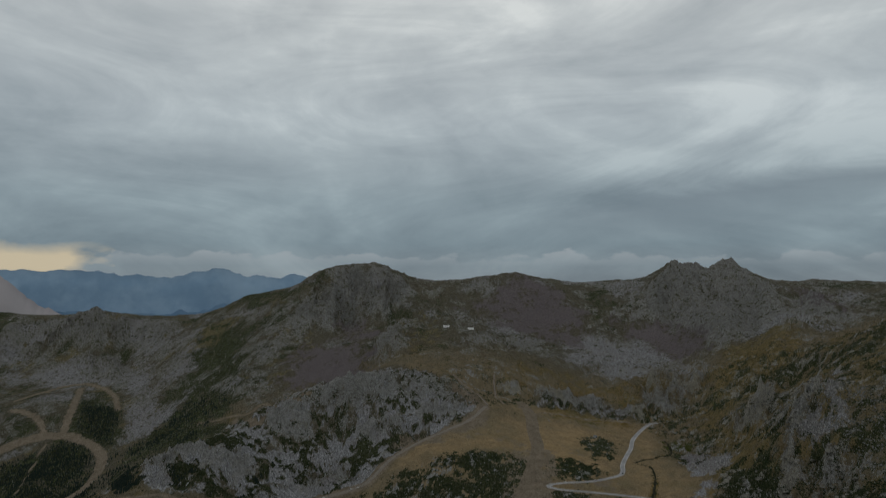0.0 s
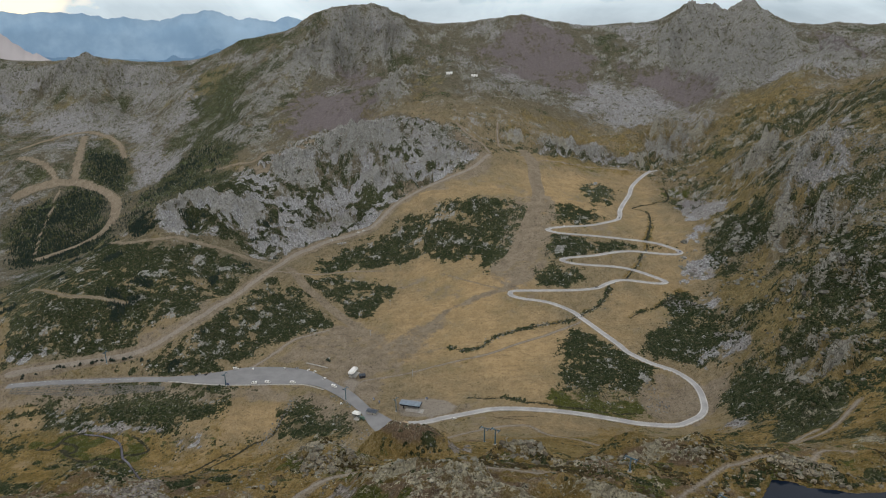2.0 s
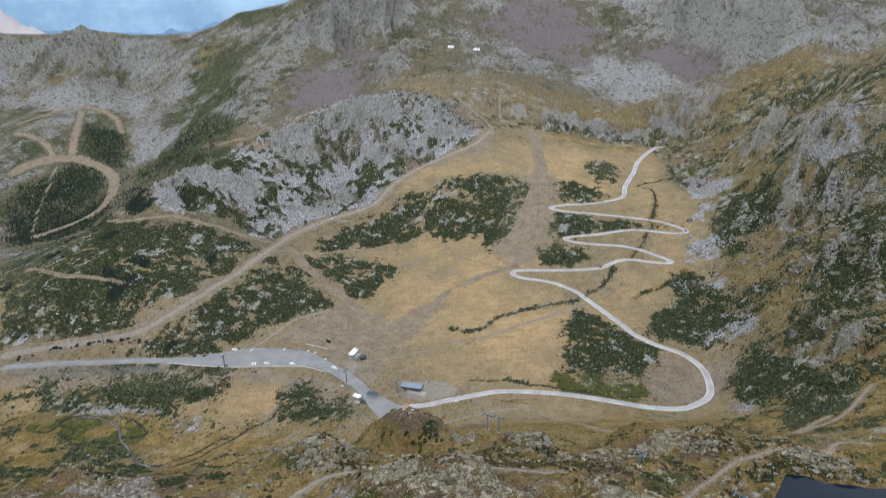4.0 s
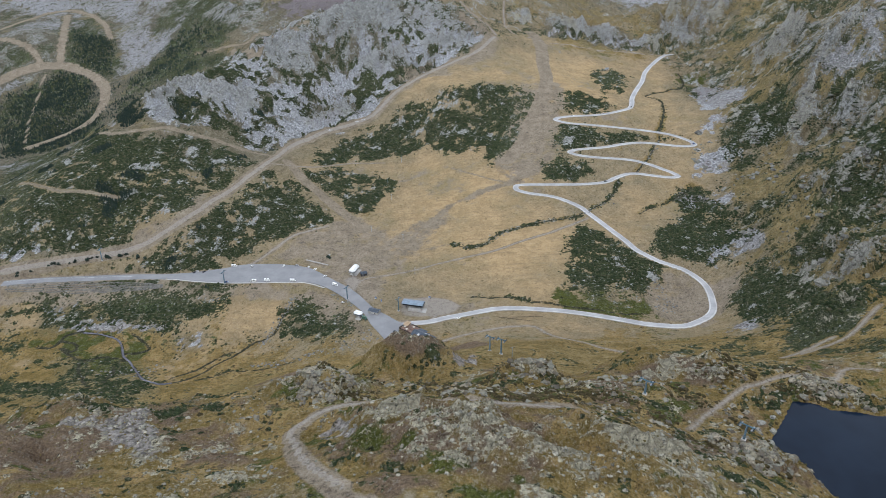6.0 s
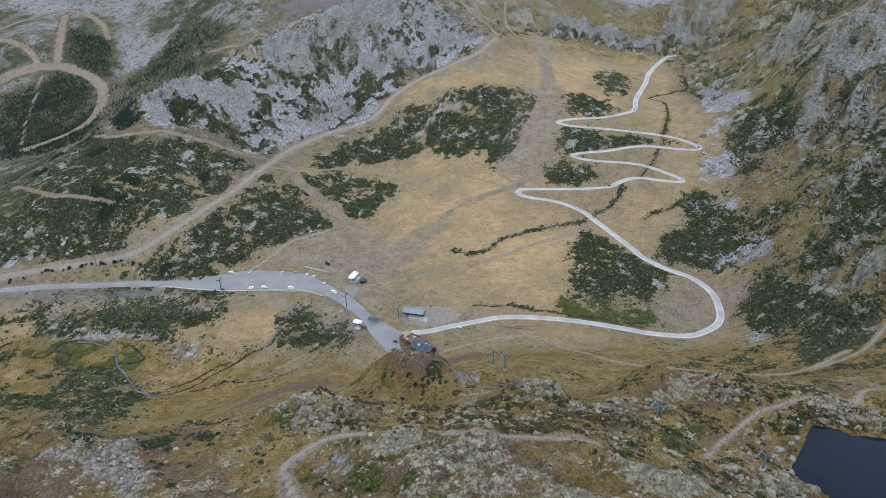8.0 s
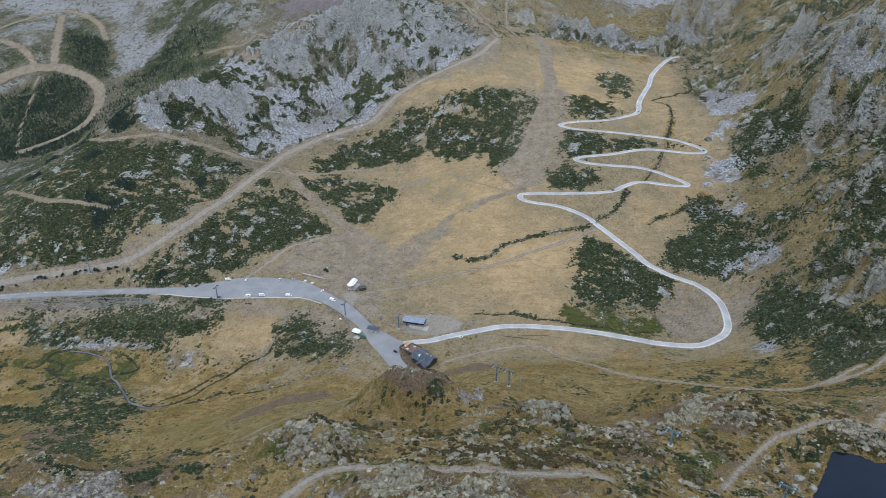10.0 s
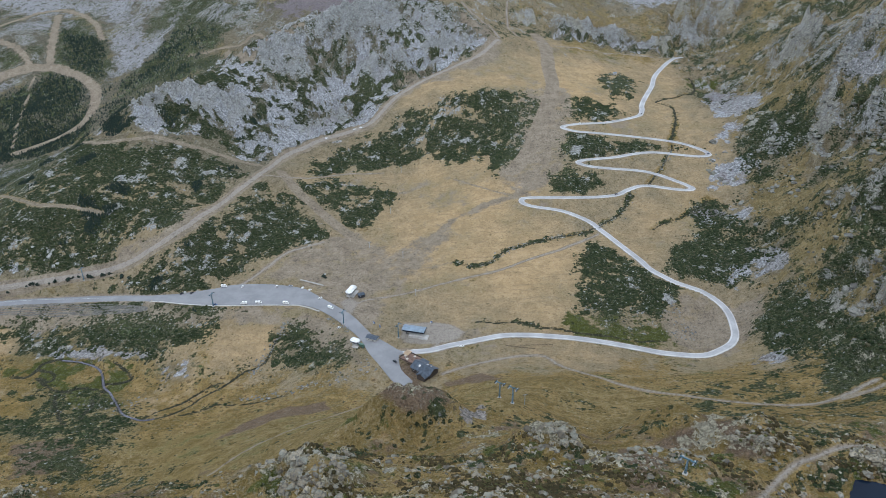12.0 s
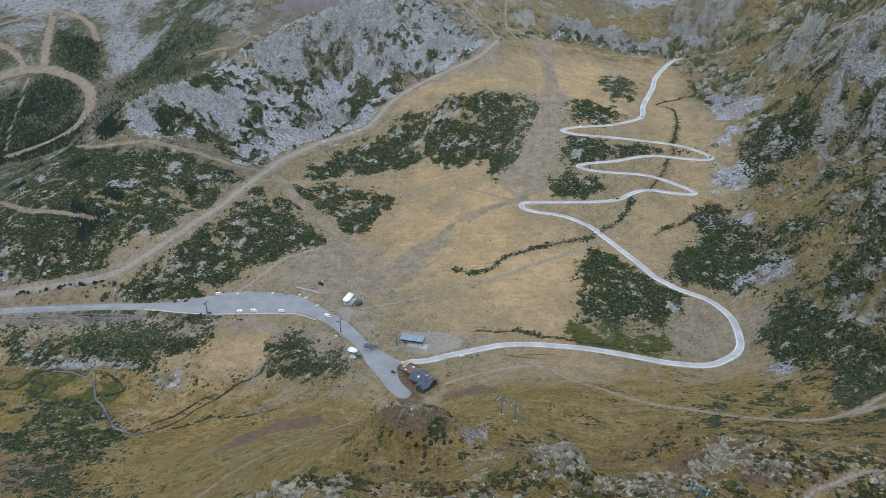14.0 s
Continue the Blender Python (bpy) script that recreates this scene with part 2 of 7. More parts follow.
    colour = n.mix(bush, colour, n.mix(tint, (0.018, 0.025, 0.012), (0.055, 0.058, 0.026)))
    # scree and rock
    def packed(size):
        """Stones lying close: a grey for each, and the gaps between them."""
        v = n.add("ShaderNodeTexVoronoi")
        n.put(n.place, v.inputs["Vector"])
        v.inputs["Scale"].default_value = 1.0 / size
        c = n.add("ShaderNodeSeparateColor")
        n.put(v.outputs["Color"], c.inputs[0])
        return c.outputs[0], n.step(v.outputs["Distance"], 0.40, 0.72)

    grey, gap = packed(1.7)
    big_grey, big_gap = packed(3.6)
    # greys lifted and slightly blued: haze over the hill put into the colour
    stones = n.mix(grey, (0.185, 0.190, 0.198), (0.490, 0.498, 0.510))
    stones = n.mix(n.math("MULTIPLY", gap, 0.50), stones, (0.080, 0.078, 0.076))
    boulder = n.mix(n.math("MULTIPLY", big_gap, 0.7), n.mix(big_grey, (0.25, 0.25, 0.245), (0.60, 0.60, 0.585)), (0.065, 0.065, 0.060))
    stones = over(stones, 0.34, boulder, 0.06, w=0.2, m=0.35, c=0.2)
    stones = over(stones, 0.30, (0.275, 0.262, 0.268), 0.2, w=0.25, m=0.30, c=0.1)
    stones = over(stones, 0.27, (0.062, 0.068, 0.040), 0.06, m=0.28, c=0.28, f=0.30)
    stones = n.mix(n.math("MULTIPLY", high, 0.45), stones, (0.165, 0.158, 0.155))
    # a warmer, darker tone for stones away from the hill
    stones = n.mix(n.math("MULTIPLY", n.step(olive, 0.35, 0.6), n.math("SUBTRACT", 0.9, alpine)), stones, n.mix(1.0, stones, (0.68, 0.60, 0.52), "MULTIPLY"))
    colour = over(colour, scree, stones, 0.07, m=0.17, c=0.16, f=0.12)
    stone = n.mix(big_grey, blend(clump, (0.170, 0.172, 0.170), (0.430, 0.432, 0.415), -0.45, 0.45), blend(fine, (0.250, 0.250, 0.240), (0.500, 0.500, 0.475)))
    stone = over(stone, 0.28, (0.235, 0.230, 0.175), 0.16, m=0.4, f=0.1)
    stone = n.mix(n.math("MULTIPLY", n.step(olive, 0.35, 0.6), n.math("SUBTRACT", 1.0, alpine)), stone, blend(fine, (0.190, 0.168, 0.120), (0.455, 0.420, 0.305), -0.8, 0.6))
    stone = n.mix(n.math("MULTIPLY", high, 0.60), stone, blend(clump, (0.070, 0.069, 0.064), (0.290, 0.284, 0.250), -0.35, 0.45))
    stone = over(stone, 0.22, (0.060, 0.060, 0.054), 0.09, m=0.10, c=0.16, f=0.36, t=0.14)
    stone = over(stone, 0.18, (0.058, 0.062, 0.026), 0.08, m=0.24, c=0.20, f=0.18)
    cracks = n.math("SUBTRACT", 1.0, n.step(n.cells(4.2, "DISTANCE_TO_EDGE"), 0.02, 0.13))
    stone = n.mix(n.math("MULTIPLY", cracks, 0.40), stone, (0.035, 0.036, 0.030))
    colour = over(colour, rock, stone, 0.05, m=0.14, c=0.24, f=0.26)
    rust = blend(fine, (0.110, 0.092, 0.096), (0.195, 0.172, 0.176))
    colour = over(colour, dark, rust, 0.16, w=0.25, m=0.22, c=0.2)
    colour = over(colour, gully, n.mix(n.step(fine, -0.4, 0.6), (0.016, 0.020, 0.012), (0.056, 0.055, 0.036)), 0.12, c=0.20, f=0.20)
    # grain of tufts, twigs and chips, with tussock self-shading painted in
    grain = n.math("ADD", n.math("MULTIPLY", fine, 0.55), n.math("ADD", n.math("MULTIPLY", tiny, 0.50), n.math("ADD", n.math("MULTIPLY", micro, 0.40), n.math("MULTIPLY", clump, 0.35))))
    grain = n.math("MULTIPLY", grain, n.math("SUBTRACT", 1.0, n.math("MULTIPLY", gold, 0.4)))
    colour = n.mix(n.math("MULTIPLY", n.step(grain, 0.05, 0.55), 0.72), colour, n.mix(0.75, colour, (0.016, 0.014, 0.010)))
    colour = n.mix(n.math("MULTIPLY", n.step(grain, -0.08, -0.5), 0.42), colour, n.mix(0.5, colour, (0.50, 0.46, 0.38)))
    height = n.math("ADD", n.math("ADD", n.math("MULTIPLY", fine, 0.5), n.math("MULTIPLY", micro, 0.10)), n.math("ADD", n.math("MULTIPLY", tiny, 0.28), n.math("MULTIPLY", clump, n.math("ADD", 0.4, n.math("MULTIPLY", rock, 1.6)))))
    return n.done(colour, height, 1.0, 1.0)


def asphalt_material(name, low, high):
    n = Nodes(name, 0.85)
    c = n.mix(n.step(n.noise(14, 5), 0.35, 0.65), low, high)
    c = n.mix(n.math("MULTIPLY", n.step(n.noise(2.5, 5, 0.7), 0.5, 0.7), 0.35), c, tuple(v * 0.8 for v in low))
    c = n.mix(n.math("MULTIPLY", n.step(n.noise(0.4, 2), 0.45, 0.7), 0.25), c, high)
    return n.done(c, n.noise(0.25, 2), 0.2, 0.05)


def water_material():
    n = Nodes("lake_water", 0.06)
    n.out.inputs["Specular IOR Level"].default_value = 0.5
    n.out.inputs["IOR"].default_value = 1.2
    c = n.mix(n.step(n.noise(35, 3), 0.35, 0.65), (0.004, 0.008, 0.016), (0.007, 0.013, 0.024))
    return n.done(c, n.noise(1.2, 3), 0.06, 0.3)


GROUND = ground_material()
ASPHALT = asphalt_material("worn_asphalt", (0.165, 0.166, 0.170), (0.205, 0.206, 0.208))
GRAVEL_ROAD = asphalt_material("pale_road_surface", (0.250, 0.249, 0.249), (0.335, 0.333, 0.330))
SHOULDER = asphalt_material("gravel_shoulder", (0.33, 0.322, 0.305), (0.47, 0.46, 0.44))
WATER = water_material()
# the purple-grey of the reflected sky is painted into the brook's base colour
SKY_TINTED_WATER = plain("sky_tinted_brook_water", (0.075, 0.072, 0.082), 0.25, 0.0, 0.35, 4.0, 0.8)
PAINT_WHITE = plain("road_paint", (0.55, 0.55, 0.53), 0.7)


# ---- relief ----
def lattice(ix, iy, seed):
    h = (ix * 374761393 + iy * 668265263 + seed * 974711) & 0x7FFFFFFF
    h = ((h ^ (h >> 13)) * 1274126177) & 0x7FFFFFFF
    return ((h ^ (h >> 16)) & 0xFFFF) / 32767.5 - 1.0


def smooth_noise(x, y, seed):
    ix, iy = np.floor(x).astype(np.int64), np.floor(y).astype(np.int64)
    fx, fy = x - ix, y - iy
    fx, fy = fx * fx * (3 - 2 * fx), fy * fy * (3 - 2 * fy)
    a, b = lattice(ix, iy, seed), lattice(ix + 1, iy, seed)
    c, d = lattice(ix, iy + 1, seed), lattice(ix + 1, iy + 1, seed)
    return (a + (b - a) * fx) * (1 - fy) + (c + (d - c) * fx) * fy


def fractal(x, y, size, octaves, seed, ridged=False, gain=0.5):
    total, amp, norm = 0 * x, 1.0, 0.0
    for k in range(octaves):
        c, s = math.cos(k * 0.7 + seed), math.sin(k * 0.7 + seed)
        n = smooth_noise((c * x - s * y) / size + k * 17.3, (s * x + c * y) / size - k * 9.1, seed + k)
        total = total + amp * ((1 - 2 * abs(n)) if ridged else n)
        norm, amp, size = norm + amp, amp * gain, size / 2.03
    return total / norm


# heights of the landforms: easting, northing, height above the car park
LANDFORMS = {}
LANDFORMS["car park"] = [(-560, 655, -12), (-353, 666, -4), (-226, 671, -4), (-171, 668, -2), (-226, 631, 0), (-155, 629, 0), (-94, 649, 0),
                 (-68, 553, 4), (-15, 564, 4), (-45, 595, 2)]
LANDFORMS["lower meadow"] = [(108, 591, 14), (-109, 780, 11), (40, 700, 14), (-20, 640, 4), (221, 637, 21), (262, 607, 12), (237, 527, 13), (120, 545, 9), (100, 500, 18)]
LANDFORMS["upper meadow"] = [(90, 796, 37), (170, 741, 28), (75, 825, 40), (286, 802, 48), (167, 870, 58), (326, 872, 66), (157, 950, 77), (280, 1007, 85),
                     (268, 1136, 104), (395, 1269, 101), (328, 1324, 106), (459, 1309, 104)]
LANDFORMS["west slope"] = [(-224, 840, 50), (-182, 833, 34), (-344, 699, 14), (-289, 726, 33), (-412, 690, 14), (-251, 894, 51), (-426, 872, 72), (-417, 763, 52),
                   (-470, 743, 42), (-265, 801, 38), (-328, 862, 68), (-560, 800, 20), (-620, 900, -10)]
LANDFORMS["middle hill"] = [(-66, 930, 37), (-179, 961, 50), (-78, 1031, 82), (61, 964, 66), (13, 1019, 100), (-289, 980, 111), (-372, 950, 114), (-163, 1115, 112),
                    (-22, 1157, 128), (-210, 1123, 149), (-165, 1161, 173), (6, 1244, 168), (80, 1191, 140), (109, 1333, 145), (147, 1296, 136), (124, 1419, 186)]
LANDFORMS["hill behind"] = [(-500, 1130, 20), (-440, 1000, 84), (-420, 1300, 60), (22, 1757, 247), (-195, 1740, 190), (-300, 1500, 80), (60, 1560, 205), (-100, 1450, 190), (-78, 1230, 172), (220, 1640, 190),
                    (559, 1347, 143), (435, 1428, 144), (500, 1346, 118), (320, 1508, 132), (420, 1650, 160), (700, 1650, 190), (632, 1173, 173)]
LANDFORMS["west basin"] = [(-879, 1485, -75), (-945, 1492, -115), (-829, 1471, -92), (-937, 1722, 9), (-768, 1539, -51), (-1036, 1774, 40), (-894, 1928, 48), (-698, 1888, 75), (-699, 1658, -3), (-559, 1707, 64), (-432, 1695, 104),
                   (-640, 1300, -60), (-900, 1200, -120), (-700, 1000, -80), (-1400, 1900, 20)]
LANDFORMS["east wall"] = [(316, 673, 36), (262, 648, 22), (328, 780, 42), (377, 812, 64), (369, 943, 88), (445, 1070, 96), (452, 945, 136), (479, 809, 141), (470, 903, 166),
                  (503, 816, 173), (495, 925, 197), (552, 1154, 165), (358, 569, 89), (382, 572, 98), (387, 636, 125), (325, 594, 59), (356, 688, 71),
                  (286, 486, 60), (261, 482, 43), (321, 465, 92), (600, 900, 240), (520, 640, 190), (720, 1100, 290), (480, 480, 170)]
LANDFORMS["pasture below"] = [(124, 443, 43), (109, 469, 36), (60, 430, 60), (-20, 468, 12), (-22, 430, 36), (-24, 395, 66), (-20, 502, 6), (5, 512, 7), (-50, 495, 3), (30, 490, 20), (-90, 520, -1), (148, 422, 58), (174, 399, 71), (204, 389, 76), (226, 381, 82), (254, 391, 88), (200, 440, 55), (78, 365, 78)]
LANDFORMS["stream flat"] = [(-289, 524, -27), (-355, 490, -22), (-397, 585, -25), (-358, 596, -19), (-298, 589, -16), (-228, 544, -16), (-160, 600, -9), (-177, 548, -20),
                    (-240, 538, -27), (-186, 472, -12), (-268, 496, -18), (-153, 486, -8), (-289, 451, -3), (-500, 520, -32), (-271, 400, 14)]
LANDFORMS["knolls"] = [(36, 355, 106), (15, 335, 113), (-26, 330, 122), (-60, 350, 95), (108, 294, 137), (105, 307, 134), (131, 305, 134), (87, 326, 110), (159, 265, 158), (129, 280, 152), (89, 243, 166),
               (66, 235, 166), (109, 225, 162), (72, 171, 200), (38, 160, 212), (-1, 178, 210), (22, 181, 209), (-25, 179, 204), (-14, 211, 188), (0, 250, 164)]
LANDFORMS["near shelf"] = [(-58, 179, 194), (-78, 162, 200), (-109, 193, 187), (-115, 212, 186), (-75, 207, 188), (-62, 223, 182), (-62, 270, 150), (-39, 274, 146), (-48, 312, 116), (-22, 297, 122), (5, 300, 128), (-165, 226, 166),
                   (-120, 272, 115), (-139, 408, 28), (-150, 330, 58), (-200, 180, 185), (-230, 230, 140), (-230, 300, 60), (-250, 380, 15)]
LANDFORMS["lake basin"] = [(145, 214, 158), (140, 230, 157), (156, 250, 156), (171, 262, 156.5), (195, 252, 157), (240, 255, 158), (190, 200, 144), (250, 200, 144), (200, 225, 150), (153, 190, 158), (165, 172, 160), (300, 250, 168), (320, 150, 190), (200, 120, 175)]
LANDFORMS["behind"] = [(0, 60, 230), (-200, 0, 260), (200, 0, 250), (0, -300, 300), (-600, 100, 120), (-800, 500, -20), (600, 100, 300)]
LANDFORMS["main crest"] = [(-957, 2400, 222), (-759, 2420, 262), (-660, 2420, 316), (-502, 2420, 346), (-413, 2420, 394), (-334, 2420, 419), (-205, 2420, 419), (-126, 2420, 386), (71, 2420, 362), (279, 2420, 392), (427, 2420, 365),
                   (625, 2420, 364), (763, 2420, 380), (832, 2420, 430), (901, 2420, 390), (1014, 2420, 426), (1139, 2420, 342), (1326, 2420, 366), (1475, 2420, 335), (1560, 2420, 356)]
LANDFORMS["crest foot"] = [(-300, 2050, 220), (0, 2050, 235), (250, 2050, 215), (500, 2000, 185), (760, 2000, 230), (1000, 1900, 270), (900, 1500, 260), (1250, 1700, 300)]
LANDFORMS["west crest"] = [(-1549, 2400, 249), (-1352, 2400, 230), (-1164, 2400, 255), (-1250, 2150, 90), (-950, 2150, 90)]
LANDFORMS["far side"] = [(-2500, 3200, -100), (-1000, 3200, -100), (0, 3200, 0), (1200, 3300, 50), (2500, 3000, 150), (2000, 1500, 400), (-2500, 1500, -150),
                 (-2500, 0, 0), (2500, 0, 300), (0, -2500, 200), (-4000, 4500, -200), (4000, 4500, 0), (0, 4800, -200)]
SPOTS = np.array([p for form in LANDFORMS.values() for p in form], float)
SOFT = 25.0


def spread(x, y):
    return np.sqrt((x[:, None] - SPOTS[None, :, 0]) ** 2 + (y[:, None] - SPOTS[None, :, 1]) ** 2 + SOFT ** 2)


count = len(SPOTS)
system = np.zeros((count + 3, count + 3))
system[:count, :count] = spread(SPOTS[:, 0], SPOTS[:, 1]) - 2.0 * np.eye(count)
system[:count, count:] = np.c_[np.ones(count), SPOTS[:, :2] / 1000]
system[count:, :count] = system[:count, count:].T
weights = np.linalg.solve(system, np.r_[SPOTS[:, 2], 0, 0, 0])


def base_height(x, y):
    x, y = np.ravel(x).astype(float), np.ravel(y).astype(float)
    out = np.empty(len(x))
    for a in range(0, len(x), 20000):
        s = slice(a, a + 20000)
        out[s] = spread(x[s], y[s]) @ weights[:count] + weights[count] + (weights[count + 1] * x[s] + weights[count + 2] * y[s]) / 1000
    return out


# ---- plan: centre lines and outlines, easting and northing ----
PAVED = {
    "valley road": (9, [(-463, 639), (-430, 644), (-397, 648), (-351, 652), (-290, 645)]),
}
ROAD_BELOW = [(-37, 544), (-28, 545), (-13, 547), (3, 553), (19, 557), (35, 561), (51, 564), (72, 563), (93, 560), (114, 557), (139, 551), (163, 543), (182, 536), (197, 533), (211, 531), (222, 532), (233, 537), (244, 544), (252, 555), (257, 573), (260, 594), (257, 610), (247, 625), (234, 632), (221, 639), (205, 657), (198, 677), (188, 700), (177, 724)]
HAIRPINS_BELOW = [(177, 724), (169, 738), (162, 752), (150, 763), (132, 775), (106, 782), (94, 787), (89, 793), (90, 800), (95, 802), (121, 800), (155, 798), (183, 798), (200, 800), (214, 809), (229, 816), (241, 815), (254, 810), (272, 803), (282, 801), (288, 804), (285, 810), (276, 819), (259, 834), (247, 842), (234, 847), (199, 853), (178, 858), (167, 864), (165, 869), (172, 873), (184, 874), (210, 876), (234, 883)]
HAIRPINS_ABOVE = [(234, 883), (257, 887), (274, 884), (291, 878), (311, 870), (322, 869), (327, 873), (325, 880), (316, 891), (305, 902), (285, 913), (250, 924), (205, 933), (175, 937), (160, 944), (156, 949), (162, 954), (178, 957), (210, 960), (231, 966), (252, 976), (267, 985), (274, 1001), (279, 1022), (294, 1058), (312, 1098), (327, 1142), (347, 1184), (372, 1229), (391, 1255), (406, 1262)]
PAVED["mountain road"] = (5.1, ROAD_BELOW + HAIRPINS_BELOW[1:] + HAIRPINS_ABOVE[1:])
TRACKS = {}
TRACKS["piste road"] = (15, [(-470, 654), (-437, 661), (-410, 669), (-383, 677), (-355, 685), (-335, 690), (-315, 700), (-299, 712), (-280, 736), (-265, 774), (-246, 810), (-225, 844), (-215, 898), (-192, 942), (-165, 973), (-134, 988), (-110, 1000), (-95, 1013), (-83, 1030), (-71, 1046), (-46, 1066), (-12, 1092), (23, 1120), (50, 1142), (70, 1170), (87, 1205)])
TRACKS["piste road top"] = (7, [(89, 1218), (79, 1255), (61, 1298), (42, 1333), (32, 1359)])
TRACKS["cross path"] = (4, [(-225, 844), (-193, 859), (-160, 878), (-125, 897), (-80, 902)])
TRACKS["cut piste"] = (13, [(-203, 869), (-187, 846), (-174, 829), (-150, 807), (-126, 782), (-109, 765)])
TRACKS["middle piste"] = (21, [(157, 1289), (165, 1218), (160, 1135), (158, 1073), (150, 1028), (132, 974), (119, 934), (107, 903), (85, 865)])
TRACKS["summit track"] = (5, [(116, 1394), (113, 1357), (113, 1293), (128, 1252), (152, 1249), (171, 1242), (212, 1249), (263, 1255), (316, 1268), (356, 1268), (389, 1260)])
TRACKS["pasture track"] = (5.5, [(-3, 510), (16, 518), (35, 522), (54, 527), (70, 529), (83, 529), (90, 516), (102, 497), (111, 474), (132, 450), (149, 422), (175, 397), (205, 386), (217, 384), (229, 383), (249, 387), (264, 393)])
TRACKS["knoll track foot"] = (6.5, [(-20, 130), (-27, 134), (-36, 145), (-44, 158), (-50, 172)])
TRACKS["knoll track"] = (6.5, [(-28, 139), (-33, 145), (-39, 153), (-45, 164), (-50, 177), (-52, 184), (-50, 190), (-45, 197), (-38, 202), (-30, 203), (-17, 196), (-5, 189), (12, 183), (28, 187), (41, 193), (49, 193)])
TRACKS["wall track"] = (5, [(240, 381), (253, 380), (271, 387), (292, 406), (308, 419)])
TRACKS["lake track"] = (3.2, [(101, 217), (113, 231), (126, 244), (137, 253), (147, 258), (159, 264), (171, 265), (178, 263), (186, 264), (194, 273), (205, 277), (213, 274)])
TRACKS["basin piste"] = (24, [(-1030, 1639), (-987, 1664), (-939, 1677), (-900, 1679), (-853, 1661), (-798, 1622), (-757, 1566), (-738, 1497), (-744, 1446), (-772, 1422), (-800, 1402), (-845, 1372)])
TRACKS["basin spur"] = (14, [(-951, 1680), (-980, 1717), (-1008, 1738), (-1050, 1756), (-1092, 1782)])
TRACKS["basin lift line"] = (18, [(-909, 1687), (-932, 1758), (-960, 1840), (-1020, 1989)])
TRACKS["upper basin piste"] = (14, [(-1149, 1887), (-1111, 1961), (-1077, 2020), (-998, 2017), (-899, 1925), (-827, 1796)])
TRACKS["forest cut"] = (5, [(-934, 1664), (-916, 1550), (-867, 1396)])
TRACKS["meadow path"] = (4.6, [(-89, 627), (-78, 635), (-38, 645), (10, 662), (52, 672), (103, 695), (137, 712), (166, 730)])
TRACKS["sheep path"] = (3.0, [(12, 867), (47, 835), (67, 819), (89, 803)])
TRACKS["bank path"] = (6, [(-211, 671), (-196, 690), (-186, 704), (-171, 725), (-135, 748)])
TRACKS["shoulder track"] = (5, [(-471, 919), (-429, 888), (-396, 883), (-374, 883), (-354, 887), (-331, 883), (-297, 885), (-269, 884), (-240, 884), (-218, 881)])
TRACKS["slope path"] = (4.5, [(-526, 816), (-470, 769), (-437, 755), (-411, 755), (-378, 751)])
TRACKS["hill piste"] = (10, [(-546, 1584), (-503, 1571), (-473, 1573), (-429, 1555), (-381, 1565), (-265, 1206), (-218, 1162)])
TRACKS["station loop"] = (5, [(-25, 545), (-17, 547), (-8, 554), (-6, 565), (-11, 574), (-20, 582)])
TRACKS["hill piste foot"] = (12, [(-452, 1543), (-300, 1113), (-277, 1171), (-234, 1146)])
TRACKS["foot path"] = (2.6, [(-146, 356), (-134, 375), (-124, 389), (-110, 407), (-96, 426), (-63, 469)])
WORN = {}
WORN["worn strip"] = (11, [(-87, 662), (-53, 706), (-16, 748), (10, 778), (38, 797), (72, 806), (124, 842)])
WORN["worn strip low"] = (8, [(-81, 667), (-40, 686), (9, 697)])
WORN["worn strip high"] = (7, [(-62, 848), (-4, 869), (47, 868), (93, 809)])
BROOKS = {}
BROOKS["brook"] = (2.8, [(-350, 570), (-331, 567), (-318, 562), (-309, 556), (-303, 546), (-298, 536), (-290, 529), (-279, 514), (-264, 493), (-258, 486), (-242, 478), (-232, 481)])
BROOKS["upper brook"] = (2.4, [(-232, 481), (-225, 486), (-218, 494), (-213, 502), (-206, 510), (-197, 519), (-190, 529), (-183, 541), (-177, 549), (-165, 554), (-159, 564), (-159, 579), (-154, 590)])
BROOKS["marsh brook"] = (3.0, [(-387, 551), (-376, 550), (-370, 555), (-367, 565), (-358, 571), (-351, 571)])
BROOKS["marsh loop"] = (3.0, [(-368, 559), (-354, 556), (-348, 547), (-351, 542), (-361, 549)])
BROOKS["marsh ditch"] = (3.0, [(-365, 548), (-339, 531), (-326, 529), (-312, 534), (-294, 529)])
BROOKS["marsh arm"] = (3.0, [(-300, 517), (-293, 500), (-289, 481)])
BROOKS["marsh drain"] = (3.0, [(-335, 525), (-318, 497), (-294, 468)])
BROOKS["east loop"] = (3.0, [(-298, 539), (-287, 542), (-278, 546), (-279, 551), (-291, 560), (-300, 566)])
BROOKS["twin brook"] = (2.2, [(-242, 478), (-234, 494), (-224, 504), (-216, 510), (-203, 525), (-191, 534)])
BROOKS["side brook"] = (2.2, [(-216, 487), (-198, 492), (-187, 501), (-164, 496), (-145, 498), (-129, 500)])
BROOKS["meadow brook"] = (2.0, [(13, 697), (28, 686), (47, 687), (60, 704), (87, 717), (119, 725), (146, 732), (171, 746), (186, 756), (202, 772), (213, 793), (219, 810)])
BROOKS["roadside brook"] = (2.5, [(28, 590), (47, 585), (63, 585), (84, 575), (115, 565), (146, 559), (171, 554), (192, 556)])
BROOKS["hairpin brook"] = (3, [(291, 911), (319, 996), (315, 1020), (301, 1032), (335, 1059), (376, 1092), (382, 1144)])
